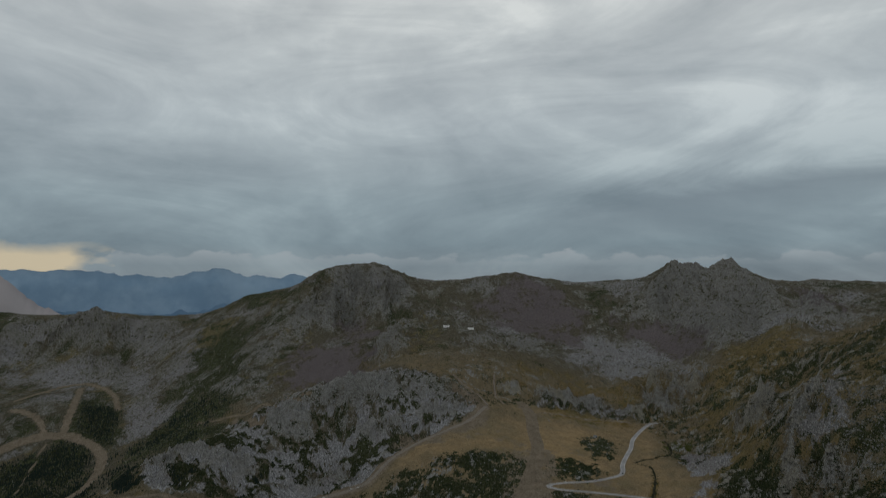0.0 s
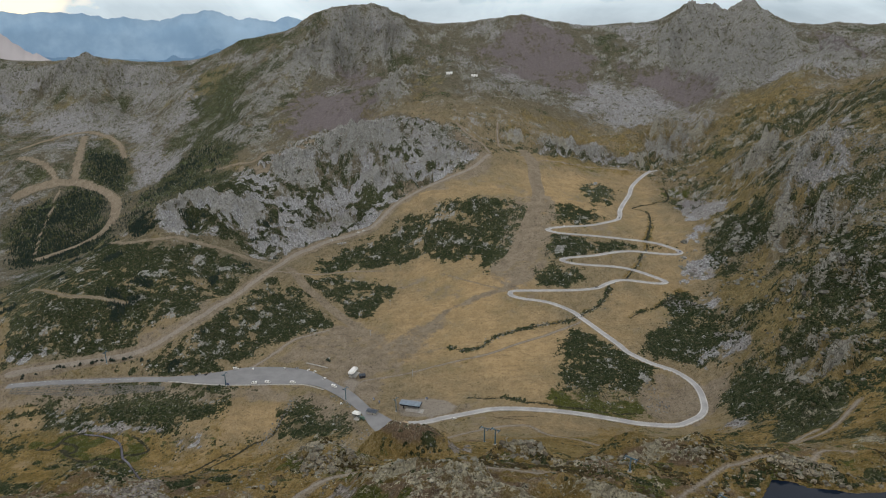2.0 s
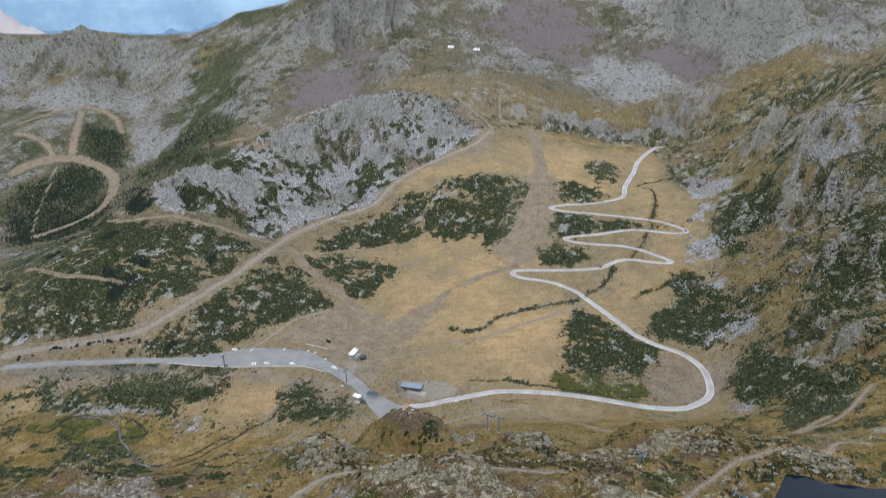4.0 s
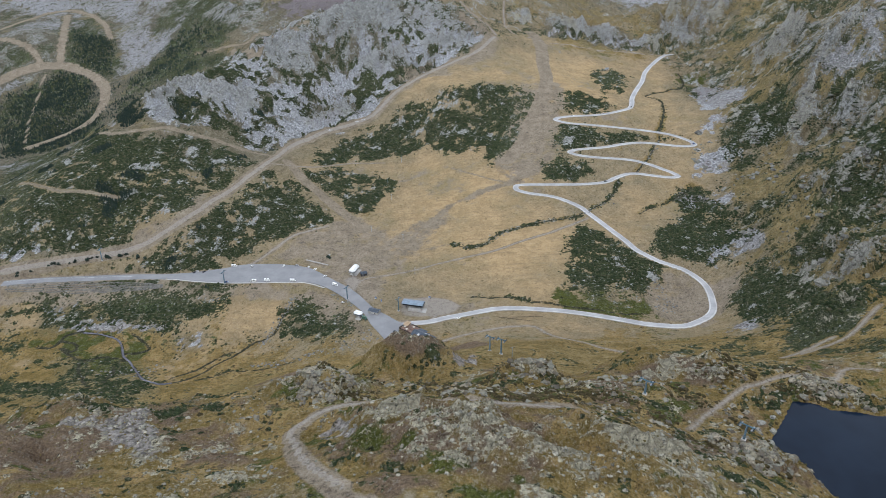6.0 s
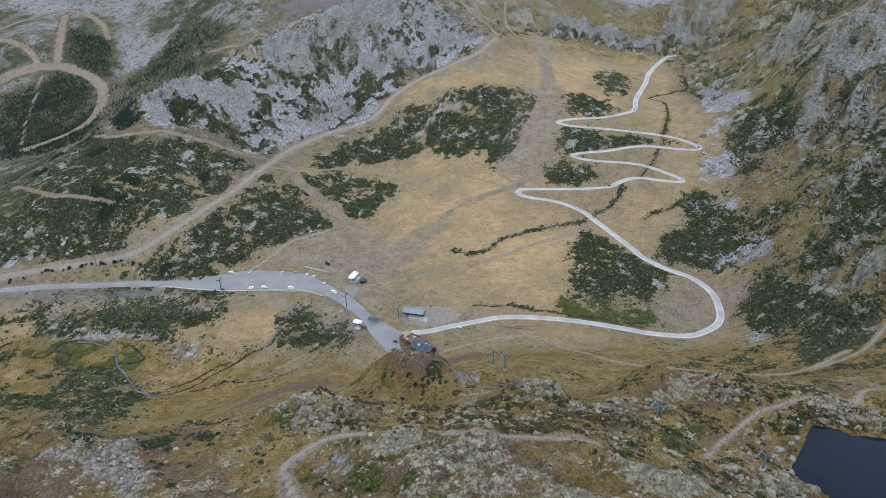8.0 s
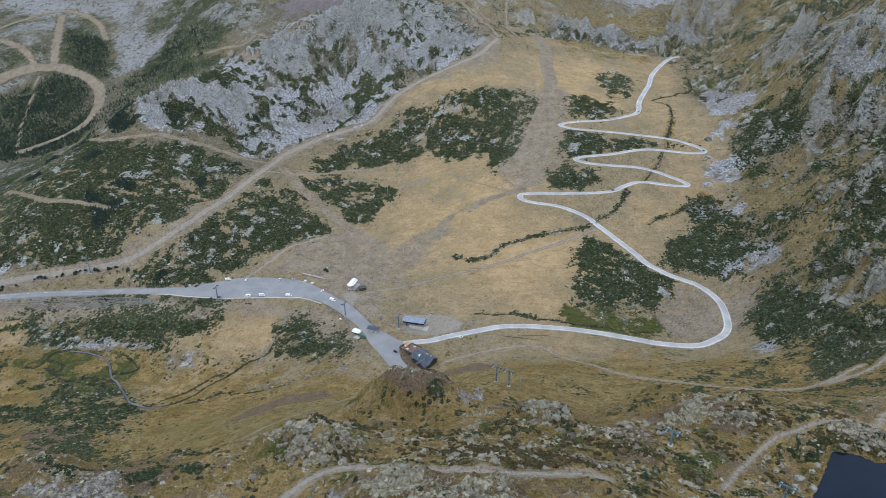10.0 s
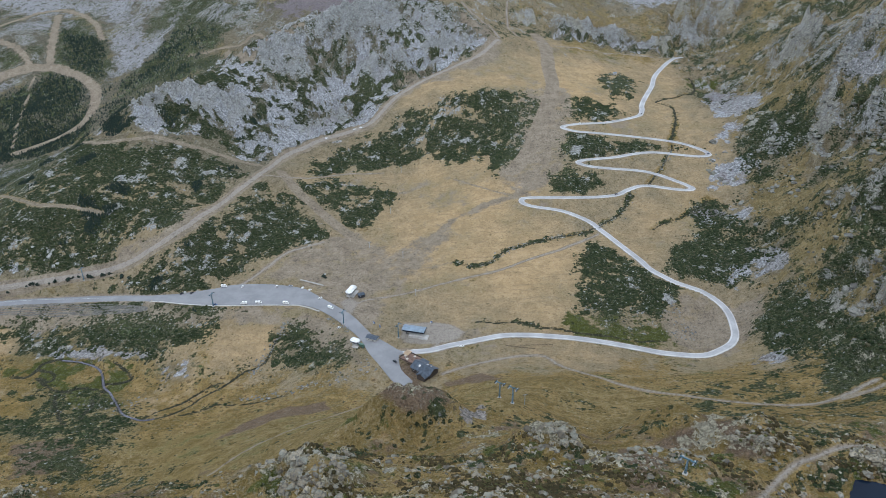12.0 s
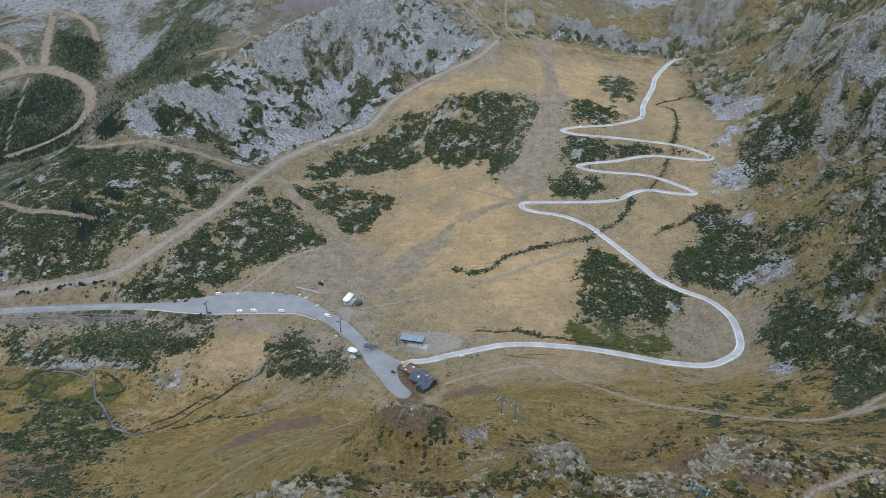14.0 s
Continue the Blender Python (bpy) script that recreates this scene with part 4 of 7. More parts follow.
def window(points, pad):
    """The part of the grid round some points, as two slices."""
    p = np.array(points, float)
    a, b = np.searchsorted(gx, (p[:, 0].min() - pad, p[:, 0].max() + pad))
    c, d = np.searchsorted(gy, (p[:, 1].min() - pad, p[:, 1].max() + pad))
    return slice(c, d + 1), slice(a, b + 1)


def line_distance(x, y, points):
    best = np.full(x.shape, 1e9)
    for (ax, ay), (bx, by) in zip(points, points[1:]):
        ux, uy = bx - ax, by - ay
        t = np.clip(((x - ax) * ux + (y - ay) * uy) / max(ux * ux + uy * uy, 1e-6), 0, 1)
        best = np.minimum(best, np.hypot(x - ax - t * ux, y - ay - t * uy))
    return best


def inside(x, y, outline):
    odd = np.zeros(x.shape, bool)
    for (ax, ay), (bx, by) in zip(outline, outline[1:] + outline[:1]):
        if ay != by:
            odd ^= ((ay > y) != (by > y)) & (x < (bx - ax) * (y - ay) / (by - ay) + ax)
    return odd


def smooth_line(points, step=4.0):
    """A rounded line through the points, at even steps."""
    p = [points[0], *points, points[-1]]
    fine = []
    for k in range(1, len(p) - 2):
        p0, p1, p2, p3 = (np.array(q, float) for q in p[k - 1:k + 3])
        count = max(2, int(np.hypot(*(p2 - p1)) / step))
        for i in range(count):
            t = i / count
            fine.append(0.5 * (2 * p1 + (p2 - p0) * t + (2 * p0 - 5 * p1 + 4 * p2 - p3) * t * t + (3 * p1 - p0 - 3 * p2 + p3) * t ** 3))
    fine.append(np.array(points[-1], float))
    return [tuple(q) for q in fine]


WARP_X = fractal(X, Y, 22, 3, 41) * 5
WARP_Y = fractal(X, Y, 22, 3, 57) * 5


def area(outlines, soft, most=1.0, warp=1.0):
    """How far inside the outlines: 0.5 on the edge, rising to most."""
    out = np.zeros(X.shape)
    for o in outlines:
        s = window(o, soft * 2 + 8)
        x, y = X[s] + WARP_X[s] * warp, Y[s] + WARP_Y[s] * warp
        d = line_distance(x, y, o + o[:1])
        v = 0.5 + np.where(inside(x, y, o), d, -d) / (2 * soft)
        out[s] = np.maximum(out[s], np.clip(v, 0, most))
    return out


def along(lines, soft, wide=1.0, warp=0.3):
    out = np.zeros(X.shape)
    for width, line in lines.values():
        s = window(line, width + soft * 2 + 6)
        d = line_distance(X[s] + WARP_X[s] * warp, Y[s] + WARP_Y[s] * warp, smooth_line(line, 8))
        out[s] = np.maximum(out[s], np.clip(0.5 + (width * wide / 2 - d) / (2 * soft), 0, 1))
    return out


LAKE_LEVEL = 155.2
SHORE = [(192, 238), (183, 241), (173, 242), (168, 247), (159, 249), (153, 242), (150, 237), (142, 227), (137, 222), (136, 217), (142, 214), (146, 203), (149, 193),
         (160, 170), (200, 140), (280, 150), (320, 200), (300, 240), (240, 242)]


def patchy(field, *waves):
    """A cover's share made ragged by waves of (size, weight, seed)."""
    out = field.copy()
    for size, weight, seed in waves:
        out = out + weight * fractal(X, Y, size, 4, seed, gain=0.6)
    return out


in_shrubs = area(SHRUBS, 16, 0.72, 2.4)
in_shrubs *= 1 - 0.17 * ((Y < 640) & (X < -60))
marsh = area(MARSH, 12, 0.9, 3.0)
in_gold = np.maximum(area(GOLD, 55, 1.0, 6.0), area(STREAM_TAN, 14, 0.9, 3.0))
woods = area(WOODS, 22, 1.0, 3.0)
crag = area(CRAGS, 26, 1.0, 3.0)
hill_heath = area(HILL_HEATH, 10, 0.9, 2.5)
hill_slabs = area(HILL_SLABS, 12, 0.9, 2.0)
hill_green = area(HILL_GREEN, 25, 0.9, 3.0)
upper_rock = area(UPPER_ROCK, 10, 0.9, 2.0)
east_crag = area(EAST_CRAGS, 9, 0.9, 2.0)
east_scree = area(EAST_SCREE, 16, 0.8, 3.0)
east_grass = area(EAST_GRASS, 12, 0.9, 2.0)
east_heath = area(EAST_HEATH, 12, 0.8, 2.0)
near_rock = area(NEAR_ROCK, 5, 0.9, 1.0)
near_rock = np.maximum(near_rock, area([KNOLL_TOP], 7, 0.58, 1.5))
near_scree = area(NEAR_SCREE, 5, 0.8, 1.2)
near_brown = np.maximum(np.clip(1.15 - np.hypot((X + 20) / 30, (Y - 335) / 26), 0, 0.75), np.maximum(area(NEAR_BROWN, 7, 0.8, 1.0), area(BROWN_STRIP, 6, 0.75, 1.0)))
near_green = area(NEAR_GREEN, 7, 0.8, 1.0)
stony = area(STONY_BANK, 7, 0.8, 1.5)
turf = np.maximum(area(TURF, 20, 0.9, 2.0), area(MEADOW_OLIVE, 35, 0.65, 4.0))
dark_heath = area(DARK_HEATH, 12, 0.85, 2.0)
far_purple = area(FAR_PURPLE, 45, 0.9, 6.0)
far_grey = area(FAR_GREY, 40, 0.9, 6.0)
far_rock = area(FAR_ROCK, 30, 0.9, 5.0)
far_green = area(FAR_GREEN, 40, 0.9, 6.0)
spur = np.zeros(X.shape)
for high, breadth, line in SPURS.values():
    s = window(line, breadth * 1.6)
    fine = smooth_line(line, 20)
    best, along_it = np.full(X[s].shape, 1e9), np.zeros(X[s].shape)
    for k, (px, py) in enumerate(fine):
        d = np.hypot(X[s] + WARP_X[s] * 4 - px, Y[s] + WARP_Y[s] * 4 - py)
        along_it = np.where(d < best, k / len(fine), along_it)
        best = np.minimum(best, d)
    crest_line = np.clip(1 - best / breadth, 0, 1) ** 1.25
    spur[s] = np.maximum(spur[s], high * crest_line * np.clip(np.sin(np.pi * (0.02 + 0.93 * along_it)), 0, 1))
far_heath = area(FAR_HEATH, 45, 0.85, 6.0)
in_lush = area(LUSH, 16, 0.72, 2.5)
worn = along(WORN, 7, 1.0, 1.0)
tracks = along(TRACKS, 2.5)
lane = along({k: v for k, v in TRACKS.items() if k in ("piste road", "piste road top", "cross path", "summit track", "pasture track", "meadow path", "station loop", "bank path", "lake track", "knoll track", "wall track")}, 1.0, 0.4)
apron = area([[(-42, 566), (-37, 593), (-12, 594), (7, 587), (19, 574), (12, 563), (-11, 555), (-36, 558)], [(-104, 634), (-94, 645), (-84, 632), (-88, 608), (-95, 614)]], 5, 0.9, 0.6)
lane = np.maximum(lane, apron * 0.75)
in_bare = np.maximum.reduce([apron, area(BARE, 14, 0.62, 2.5), area(PINK_BARE, 20, 0.58, 3.0)])
brook = along(BROOKS, 1.6, 1.0, 0.6)
paved = along(PAVED, 3.5, 1.3, 0)
lot = area([CAR_PARK], 4, 1.0, 0)
made_ground = np.maximum(paved, lot)
tame = np.clip(1.25 - 1.6 * np.maximum(made_ground, tracks * 0.75), 0, 1)

Z = base_height(X, Y).reshape(X.shape)
dzy, dzx = np.gradient(Z, gy, gx)
slope = np.hypot(dzx, dzy)
far = np.clip((Y - 1280) / 420 + np.clip((-480 - X) / 150, 0, 1), 0, 1)
near = np.clip((430 - Y) / 120, 0, 1)
east = np.clip((X - 268 - 75 * np.clip((Y - 640) / 250, 0, 1)) / 45, 0, 1) * np.clip((Y - 430) / 60, 0, 1)
def centred(f):
    return (f - f.mean()) / (f.std() + 1e-6)


def ribs(length, breadth, angle, seed, octaves=5):
    """Ridges drawn out along one bearing."""
    c, s = math.cos(radians(angle)), math.sin(radians(angle))
    u, v = X * c + Y * s, -X * s + Y * c
    bend = fractal(X, Y, 70, 2, seed + 50) * breadth * 0.9
    return centred(fractal(u * breadth / length, v + bend, breadth, octaves, seed, True, 0.62))


ridges = centred(fractal(X, Y, 30, 5, 3, True, 0.62))
strata = ribs(95, 26, 48, 11)
slabs = ribs(60, 17, -24, 15)
upper = np.clip((Y - 1120) / 140, 0, 1) * np.clip((2700 - Y) / 300, 0, 1) * np.clip((X + 480) / 120, 0, 1)
hill_ribs = ribs(70, 24, 60, 19)
lumps = fractal(X, Y, 46, 4, 23)
crests = centred(fractal(X, Y, 230, 7, 31, True, 0.58))
flutes = ribs(240, 75, 78, 71, 6)
rocky = np.clip(crag * 1.1 + np.clip(slope - 0.5, 0, 0.5), 0, 1) * (1 - far) * (1 - near)
wall_rock = east_crag * (1 - near)
detail = rocky * (ridges * 2.0 + hill_ribs * 2.2 + hill_slabs * (hill_ribs * 3.2 + ridges * 2.2))
detail += east * (1 - far) * (strata * 1.5 + ridges * 1.4) + wall_rock * (5.0 + strata * 5.5 + ridges * 4.5)
hummocks = fractal(X, Y, 9, 3, 27, gain=0.7)
detail += (1 - far) * hummocks * (0.35 + 0.9 * np.clip(rocky + wall_rock + near * 0.9 * (1 - 0.7 * turf), 0, 1) + 0.5 * in_shrubs)
detail += near * (ridges * 0.7 + np.minimum(slabs, 0.9) * 0.7 + near_rock * (2.2 + slabs * 1.7 + ridges * 1.0)) + in_shrubs * (1 - far) * ridges * 0.5
detail += upper * (ridges * 1.6 + hummocks * 1.2 + upper_rock * (4.0 + ridges * 4.0))
knobs = centred(fractal(X, Y, 75, 5, 83, True, 0.6))
detail += far * far_rock * knobs * 4 * np.clip((2330 - Y) / 120, 0.25, 1)
detail += far * (crests * (3.0 + 5 * far_rock) + flutes * (2.5 + 15 * far_rock) * np.clip(slope * 2.0 - 0.1, 0.15, 1.2) - 3.0 * far_grey) + spur * (1 + 0.15 * crests)
Z += tame * detail + tame * lumps * (0.7 + 1.8 * near * (1 - 0.7 * turf) + 1.2 * crag)
rough = np.clip(rocky + east + near, 0, 1)
for x, y, radius, high in ((-18, 335, 30, 12), (-45, 318, 30, 7), (0, 318, 20, 5), (-50, 230, 25, 6), (38, 275, 28, 6), (100, 300, 25, 9), (128, 285, 16, 4), (-150, 215, 22, 6)):
    r = np.hypot((X - x) / radius, (Y - y) / (radius * 0.8))
    Z += high * np.clip(1.15 - r * r, 0, 1) * (1 + (0.16 * ridges + 0.10 * hummocks) * np.clip(1.4 - r, 0, 1))
Z -= brook * 1.1
in_lake = area([SHORE], 6, 1.0, 0.15)
Z = np.where(in_lake > 0.5, LAKE_LEVEL - (in_lake - 0.5) * 9, Z)
edge = (in_lake > 0.02) & (in_lake <= 0.5)
Z = np.where(edge, np.maximum(LAKE_LEVEL + (0.5 - in_lake) * 3.5, Z * (1 - in_lake * 1.6) + LAKE_LEVEL * in_lake * 1.6), Z)
meadow = np.clip(1 - rough * 2 - far, 0, 1)
Z += tame * meadow * fractal(X, Y, 18, 4, 91) * 0.5


def road_profile(line):
    """Even points along a road, with its smoothed height."""
    fine = np.array(smooth_line(line, 4))
    pz = base_height(fine[:, 0], fine[:, 1])
    pz = np.convolve(np.pad(pz, 6, "edge"), np.ones(13) / 13, "valid")
    return fine, pz


for width, line in PAVED.values():
    fine, pz = road_profile(line)
    s = window(line, 22)
    xs, ys = X[s], Y[s]
    best, at = np.full(xs.shape, 1e9), np.zeros(xs.shape)
    for (fx, fy), fz in zip(fine, pz):
        d = np.hypot(xs - fx, ys - fy)
        at = np.where(d < best, fz, at)
        best = np.minimum(best, d)
    k = np.clip(1 - (best - width * 0.5 - 3.0) / 9, 0, 1)
    k = k * k * (3 - 2 * k)
    Z[s] = Z[s] * (1 - k) + (at - 0.45) * k
k = np.clip((lot - 0.1) / 0.4, 0, 1)
PARK_TILT = np.array([0.018, -0.012, 10.2])
park_level = X * PARK_TILT[0] + Y * PARK_TILT[1] + PARK_TILT[2]
Z = Z * (1 - k) + (park_level - 0.35) * k

broad = fractal(X, Y, 130, 4, 77)
open_ground = np.clip(1.3 - 1.7 * np.maximum(made_ground, np.maximum(tracks, in_bare * 0.5)), 0, 1)
blots = fractal(X, Y, 17, 4, 205, gain=0.6)
stretched = ribs(60, 22, 62, 401, 4) * 0.5
hillside = np.clip(crag * (1 - near) * (1 - far) * 1.6, 0, 1)
speck = fractal(X, Y, 8, 3, 209, gain=0.7)
wall_side = east * (1 - far)
rock = hillside * (0.24 + 0.42 * hill_slabs - 0.22 * hill_heath + 0.10 * hill_ribs + 0.42 * blots + 0.20 * speck)
rock = np.maximum(rock, wall_rock * (0.66 + 0.10 * strata + 0.35 * blots))
rock = np.maximum(rock, wall_side * (0.30 + 0.06 * strata + 0.16 * east_heath + 0.40 * blots + 0.35 * speck - 0.34 * east_grass))
rock = np.maximum(rock, near * (0.27 + 0.06 * slabs + 0.36 * blots + 0.32 * speck - 0.30 * turf))
rock = np.maximum(rock, near_rock * (0.72 + 0.10 * slabs + 0.45 * blots + 0.30 * speck))
rock = np.maximum(rock, upper * (0.24 + 0.50 * upper_rock + 0.45 * fractal(X, Y, 60, 4, 421, gain=0.6) + 0.35 * blots - 0.5 * in_gold))
rock = np.maximum(rock, far * (0.25 + 0.40 * far_rock + 0.05 * far_rock * knobs + 0.010 * spur - 0.30 * far_purple - 0.30 * far_green + 0.07 * flutes + 0.05 * crests + 0.20 * np.clip(slope - 0.4, 0, 1) + 0.45 * fractal(X, Y, 55, 5, 201, gain=0.65) + 0.40 * fractal(X, Y, 24, 4, 203, gain=0.65)))
ring = area([SHORE], 12, 1.0, 1.5)
rock = np.maximum(rock, np.clip(ring * 2.0, 0, 1) * (0.42 + 0.5 * blots + 0.3 * speck) * (in_lake < 0.45))
for x, y, radius in ((-20, 335, 30), (-50, 230, 20), (38, 275, 22), (100, 298, 24)):
    rock = np.maximum(rock, np.clip(1.3 - np.hypot((X - x) / radius, (Y - y) / (radius * 0.8)), 0, 1) * (0.40 + 0.6 * blots + 0.35 * speck))
heathy = np.clip(np.maximum(in_shrubs, east_heath) * 1.5, 0, 1) * (1 - far)
rock = np.maximum(rock, heathy * (0.27 + 0.32 * fractal(X, Y, 18, 4, 208, gain=0.7) + 0.42 * speck + 0.05 * ridges))
rock = np.clip(rock * (1 - woods) * open_ground * (1 - 0.7 * turf), 0, 1)
scree = hillside * (0.62 + 0.28 * broad - 0.08 * hill_ribs + 0.30 * fractal(X, Y, 24, 4, 215) - 0.35 * hill_heath)
scree = np.maximum(scree, patchy(east_scree * 0.95, (20, 0.5, 210), (8, 0.5, 211)) * (east_scree > 0))
scree = np.maximum(scree, patchy(near_scree, (12, 0.45, 213), (5, 0.5, 214)) * (near_scree > 0))
scree = np.maximum(scree, patchy(stony * 0.60, (20, 0.5, 216), (7, 0.6, 217)) * (stony > 0))
scree = np.maximum(scree, far * (0.37 + 0.40 * far_grey + 0.10 * far_rock - 0.25 * far_green + 0.30 * broad - 0.06 * flutes + 0.40 * fractal(X, Y, 80, 4, 221)))
scree = np.maximum(scree, wall_side * (0.20 + 0.45 * fractal(X, Y, 60, 4, 225) - 0.3 * east_grass))
scree = np.clip(scree * (1 - woods) * open_ground, 0, 1)
shrub = patchy(in_shrubs, (30, 0.34, 231), (12, 0.48, 233), (6, 0.50, 235)) * (in_shrubs > 0.02)
shrub = np.maximum(shrub, woods * np.where(X > -725, 0.52 + 0.3 * blots, 0.85))
shrub = np.maximum(shrub, wall_side * patchy(0.50 + 0.14 * broad - 0.03 * strata - 0.22 * east_grass - 0.2 * east_scree, (34, 0.45, 241), (10, 0.55, 243)))
shrub = np.maximum(shrub, patchy(east_heath, (26, 0.35, 245), (9, 0.5, 247)) * (east_heath > 0.02))
on_hill = hillside * patchy(0.41 + 0.36 * hill_heath - 0.18 * hill_slabs + 0.08 * stretched, (36, 0.4, 251), (10, 0.8, 255), (6, 0.5, 253))
scree = scree * np.clip(1 - 2.2 * np.clip(on_hill - 0.40, 0, 1) * hillside, 0, 1)
shrub = np.maximum(shrub, on_hill)
shrub = np.maximum(shrub, patchy(dark_heath * 0.72, (22, 0.5, 451), (6, 0.7, 453)) * (dark_heath > 0.02))
shrub = np.maximum(shrub, patchy(hill_green * 0.85, (40, 0.3, 257)) * (hill_green > 0.02))
shrub = np.maximum(shrub, np.clip((520 - Y) / 100, 0, 1) * patchy(0.22 + 0.20 * np.clip((X - 110) / 60, 0, 1) - 0.10 * near_rock - 0.16 * turf, (24, 0.5, 261), (6, 0.6, 263)))
shrub = np.maximum(shrub, np.clip(marsh * 1.6, 0, 1) * patchy(0.10 + 0 * X, (26, 0.6, 331), (8, 0.6, 333)))
banks = along(BROOKS, 7, 1.6, 1.0)
shrub = np.maximum(shrub, (1 - far) * (banks > 0.05) * np.clip(banks * 1.7, 0, 1) * patchy(0.38 + 0 * X, (22, 0.7, 265), (6, 0.6, 267)))
shrub = np.maximum(shrub, (1 - far) * np.clip((-120 - X) / 60, 0, 1) * np.clip((640 - Y) / 60, 0, 1) * patchy(0.33 + 0 * X - 0.20 * in_gold, (30, 0.55, 269), (7, 0.5, 270)))
shrub = np.maximum(shrub, upper * (1 - far) * patchy(0.32 + 0 * X - 0.3 * in_gold, (40, 0.6, 431), (12, 0.5, 433)))
brookside = along({"meadow brook": (7, BROOKS["meadow brook"][1])}, 3.5, 1.0, 0.8)
shrub = np.maximum(shrub, patchy(brookside * 0.72, (14, 0.5, 441), (6, 0.6, 443)) * (brookside > 0.05))
rock = np.maximum(rock, brookside * (0.42 + 0.6 * blots + 0.4 * speck))
shrub = np.where(in_lake > 0.3, 0, shrub)
shrub = np.maximum(shrub, far * patchy(0.36 + 0.22 * far_heath + 0.10 * np.clip((-380 - X) / 100, 0, 1) - 0.3 * far_grey - 0.35 * far_purple - 0.2 * broad - 0.05 * flutes, (110, 0.45, 271), (34, 0.5, 273)))
shrub = shrub * (1 - 0.75 * np.clip(marsh * 1.4, 0, 1) * (1 - dark_heath))
shrub = np.clip(shrub * open_ground * (1 - 0.9 * in_lush) * (1 - 0.6 * near_scree), 0, 1)
gold = np.clip(patchy(in_gold * 0.9, (70, 0.4, 321), (20, 0.25, 323)), 0, 1)
lush = patchy(in_lush, (18, 0.5, 281), (6, 0.4, 283)) * (in_lush > 0.02)
lush = np.maximum(lush, np.clip(marsh * 1.5, 0, 1) * patchy(0.44 + 0 * X, (22, 0.7, 285), (7, 0.6, 287)))
lush = np.clip(np.maximum(lush, near * patchy(0.22 + 0.40 * near_green, (20, 0.5, 288), (6, 0.5, 289))), 0, 1)
dark = np.clip(patchy(far_purple * 0.9, (120, 0.4, 291), (40, 0.4, 293)) * (far_purple > 0.02), 0, 0.9)
dark = np.maximum(dark, east_scree * 0.42 * (X < 420))
olive = 0.50 * np.clip((600 - Y) / 110, 0, 1) + 0.42 * np.clip((530 - Y) / 110, 0, 1) + 0.10 * far + 0.5 * far_green + 0.3 * np.clip((-250 - X) / 100, 0, 1) + 0.55 * wall_side + 0.10 * east_grass + 0.5 * marsh - 0.30 * in_gold + 0.35 * turf + 0.30 * np.clip((-90 - X) / 60, 0, 1) * np.clip((650 - Y) / 60, 0, 1)
olive = np.maximum(olive, np.clip(banks * 1.0, 0, 0.5))
olive = np.clip(patchy(olive, (60, 0.35, 300), (30, 0.40, 301), (12, 0.35, 303)), 0, 0.9)
brown = np.clip(np.maximum(near_brown, near * patchy(0.30 + 0.20 * near_rock + 0.26 * np.clip((-60 - X) / 60, 0, 1) - 0.15 * turf, (28, 0.5, 461), (8, 0.4, 463))), 0, 1)
verge = np.clip(along(PAVED, 4, 2.4, 0.4) * 0.66 + area([CAR_PARK], 9, 1.0, 0.6) * 0.62, 0, 0.66)
bare = np.clip(np.maximum.reduce([tracks, verge, patchy(worn * 0.72, (20, 0.35, 313)) * (worn > 0.02), patchy(in_bare, (14, 0.3, 311)) * (in_bare > 0.02)]), 0, 1)


def sheet(name, xs, ys, zs):
    mesh = bpy.data.meshes.new(name)
    ny, nx = zs.shape
    idx = np.arange(nx * ny).reshape(ny, nx)
    quads = np.stack([idx[:-1, :-1], idx[:-1, 1:], idx[1:, 1:], idx[1:, :-1]], -1).reshape(-1, 4)
    mesh.vertices.add(nx * ny)
    mesh.vertices.foreach_set("co", np.stack([xs, ys, zs], -1).astype(np.float32).ravel())
    mesh.loops.add(quads.size)
    mesh.loops.foreach_set("vertex_index", quads.ravel().astype(np.int32))
    mesh.polygons.add(len(quads))
    mesh.polygons.foreach_set("loop_start", np.arange(0, quads.size, 4, dtype=np.int32))
    mesh.polygons.foreach_set("use_smooth", np.ones(len(quads), bool))
    mesh.update()
    return mesh


def layer(mesh, name, r, g, b):
    att = mesh.attributes.new(name, "FLOAT_COLOR", "POINT")
    att.data.foreach_set("color", np.stack([r, g, b, np.ones_like(r)], -1).astype(np.float32).ravel())


proud = np.clip((rock - 0.42) / 0.2, 0, 1)
Z += proud * tame * (1 - far) * (0.9 + 0.7 * near + 0.9 * east + 0.5 * fractal(X, Y, 7, 3, 411, gain=0.7))
mesh = sheet("ground", X, Y, Z)
layer(mesh, "cover", shrub, rock, bare)
layer(mesh, "wet", scree, lush, brook)
# second value darkens stone; its fade up the east wall paints in haze
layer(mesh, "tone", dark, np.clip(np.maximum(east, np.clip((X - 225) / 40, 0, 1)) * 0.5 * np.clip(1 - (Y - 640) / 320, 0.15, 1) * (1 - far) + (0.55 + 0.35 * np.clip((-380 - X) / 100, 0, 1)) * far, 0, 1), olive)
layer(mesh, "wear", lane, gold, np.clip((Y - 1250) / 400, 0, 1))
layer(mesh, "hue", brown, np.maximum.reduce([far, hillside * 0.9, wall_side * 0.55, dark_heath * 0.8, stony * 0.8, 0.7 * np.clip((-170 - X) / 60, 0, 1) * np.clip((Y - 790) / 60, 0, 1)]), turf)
mesh.materials.append(GROUND)
ground = tagged(new("ground", mesh), "dry grass, heath, scree and rock on steep mountain slopes", "ground", kind="structure")


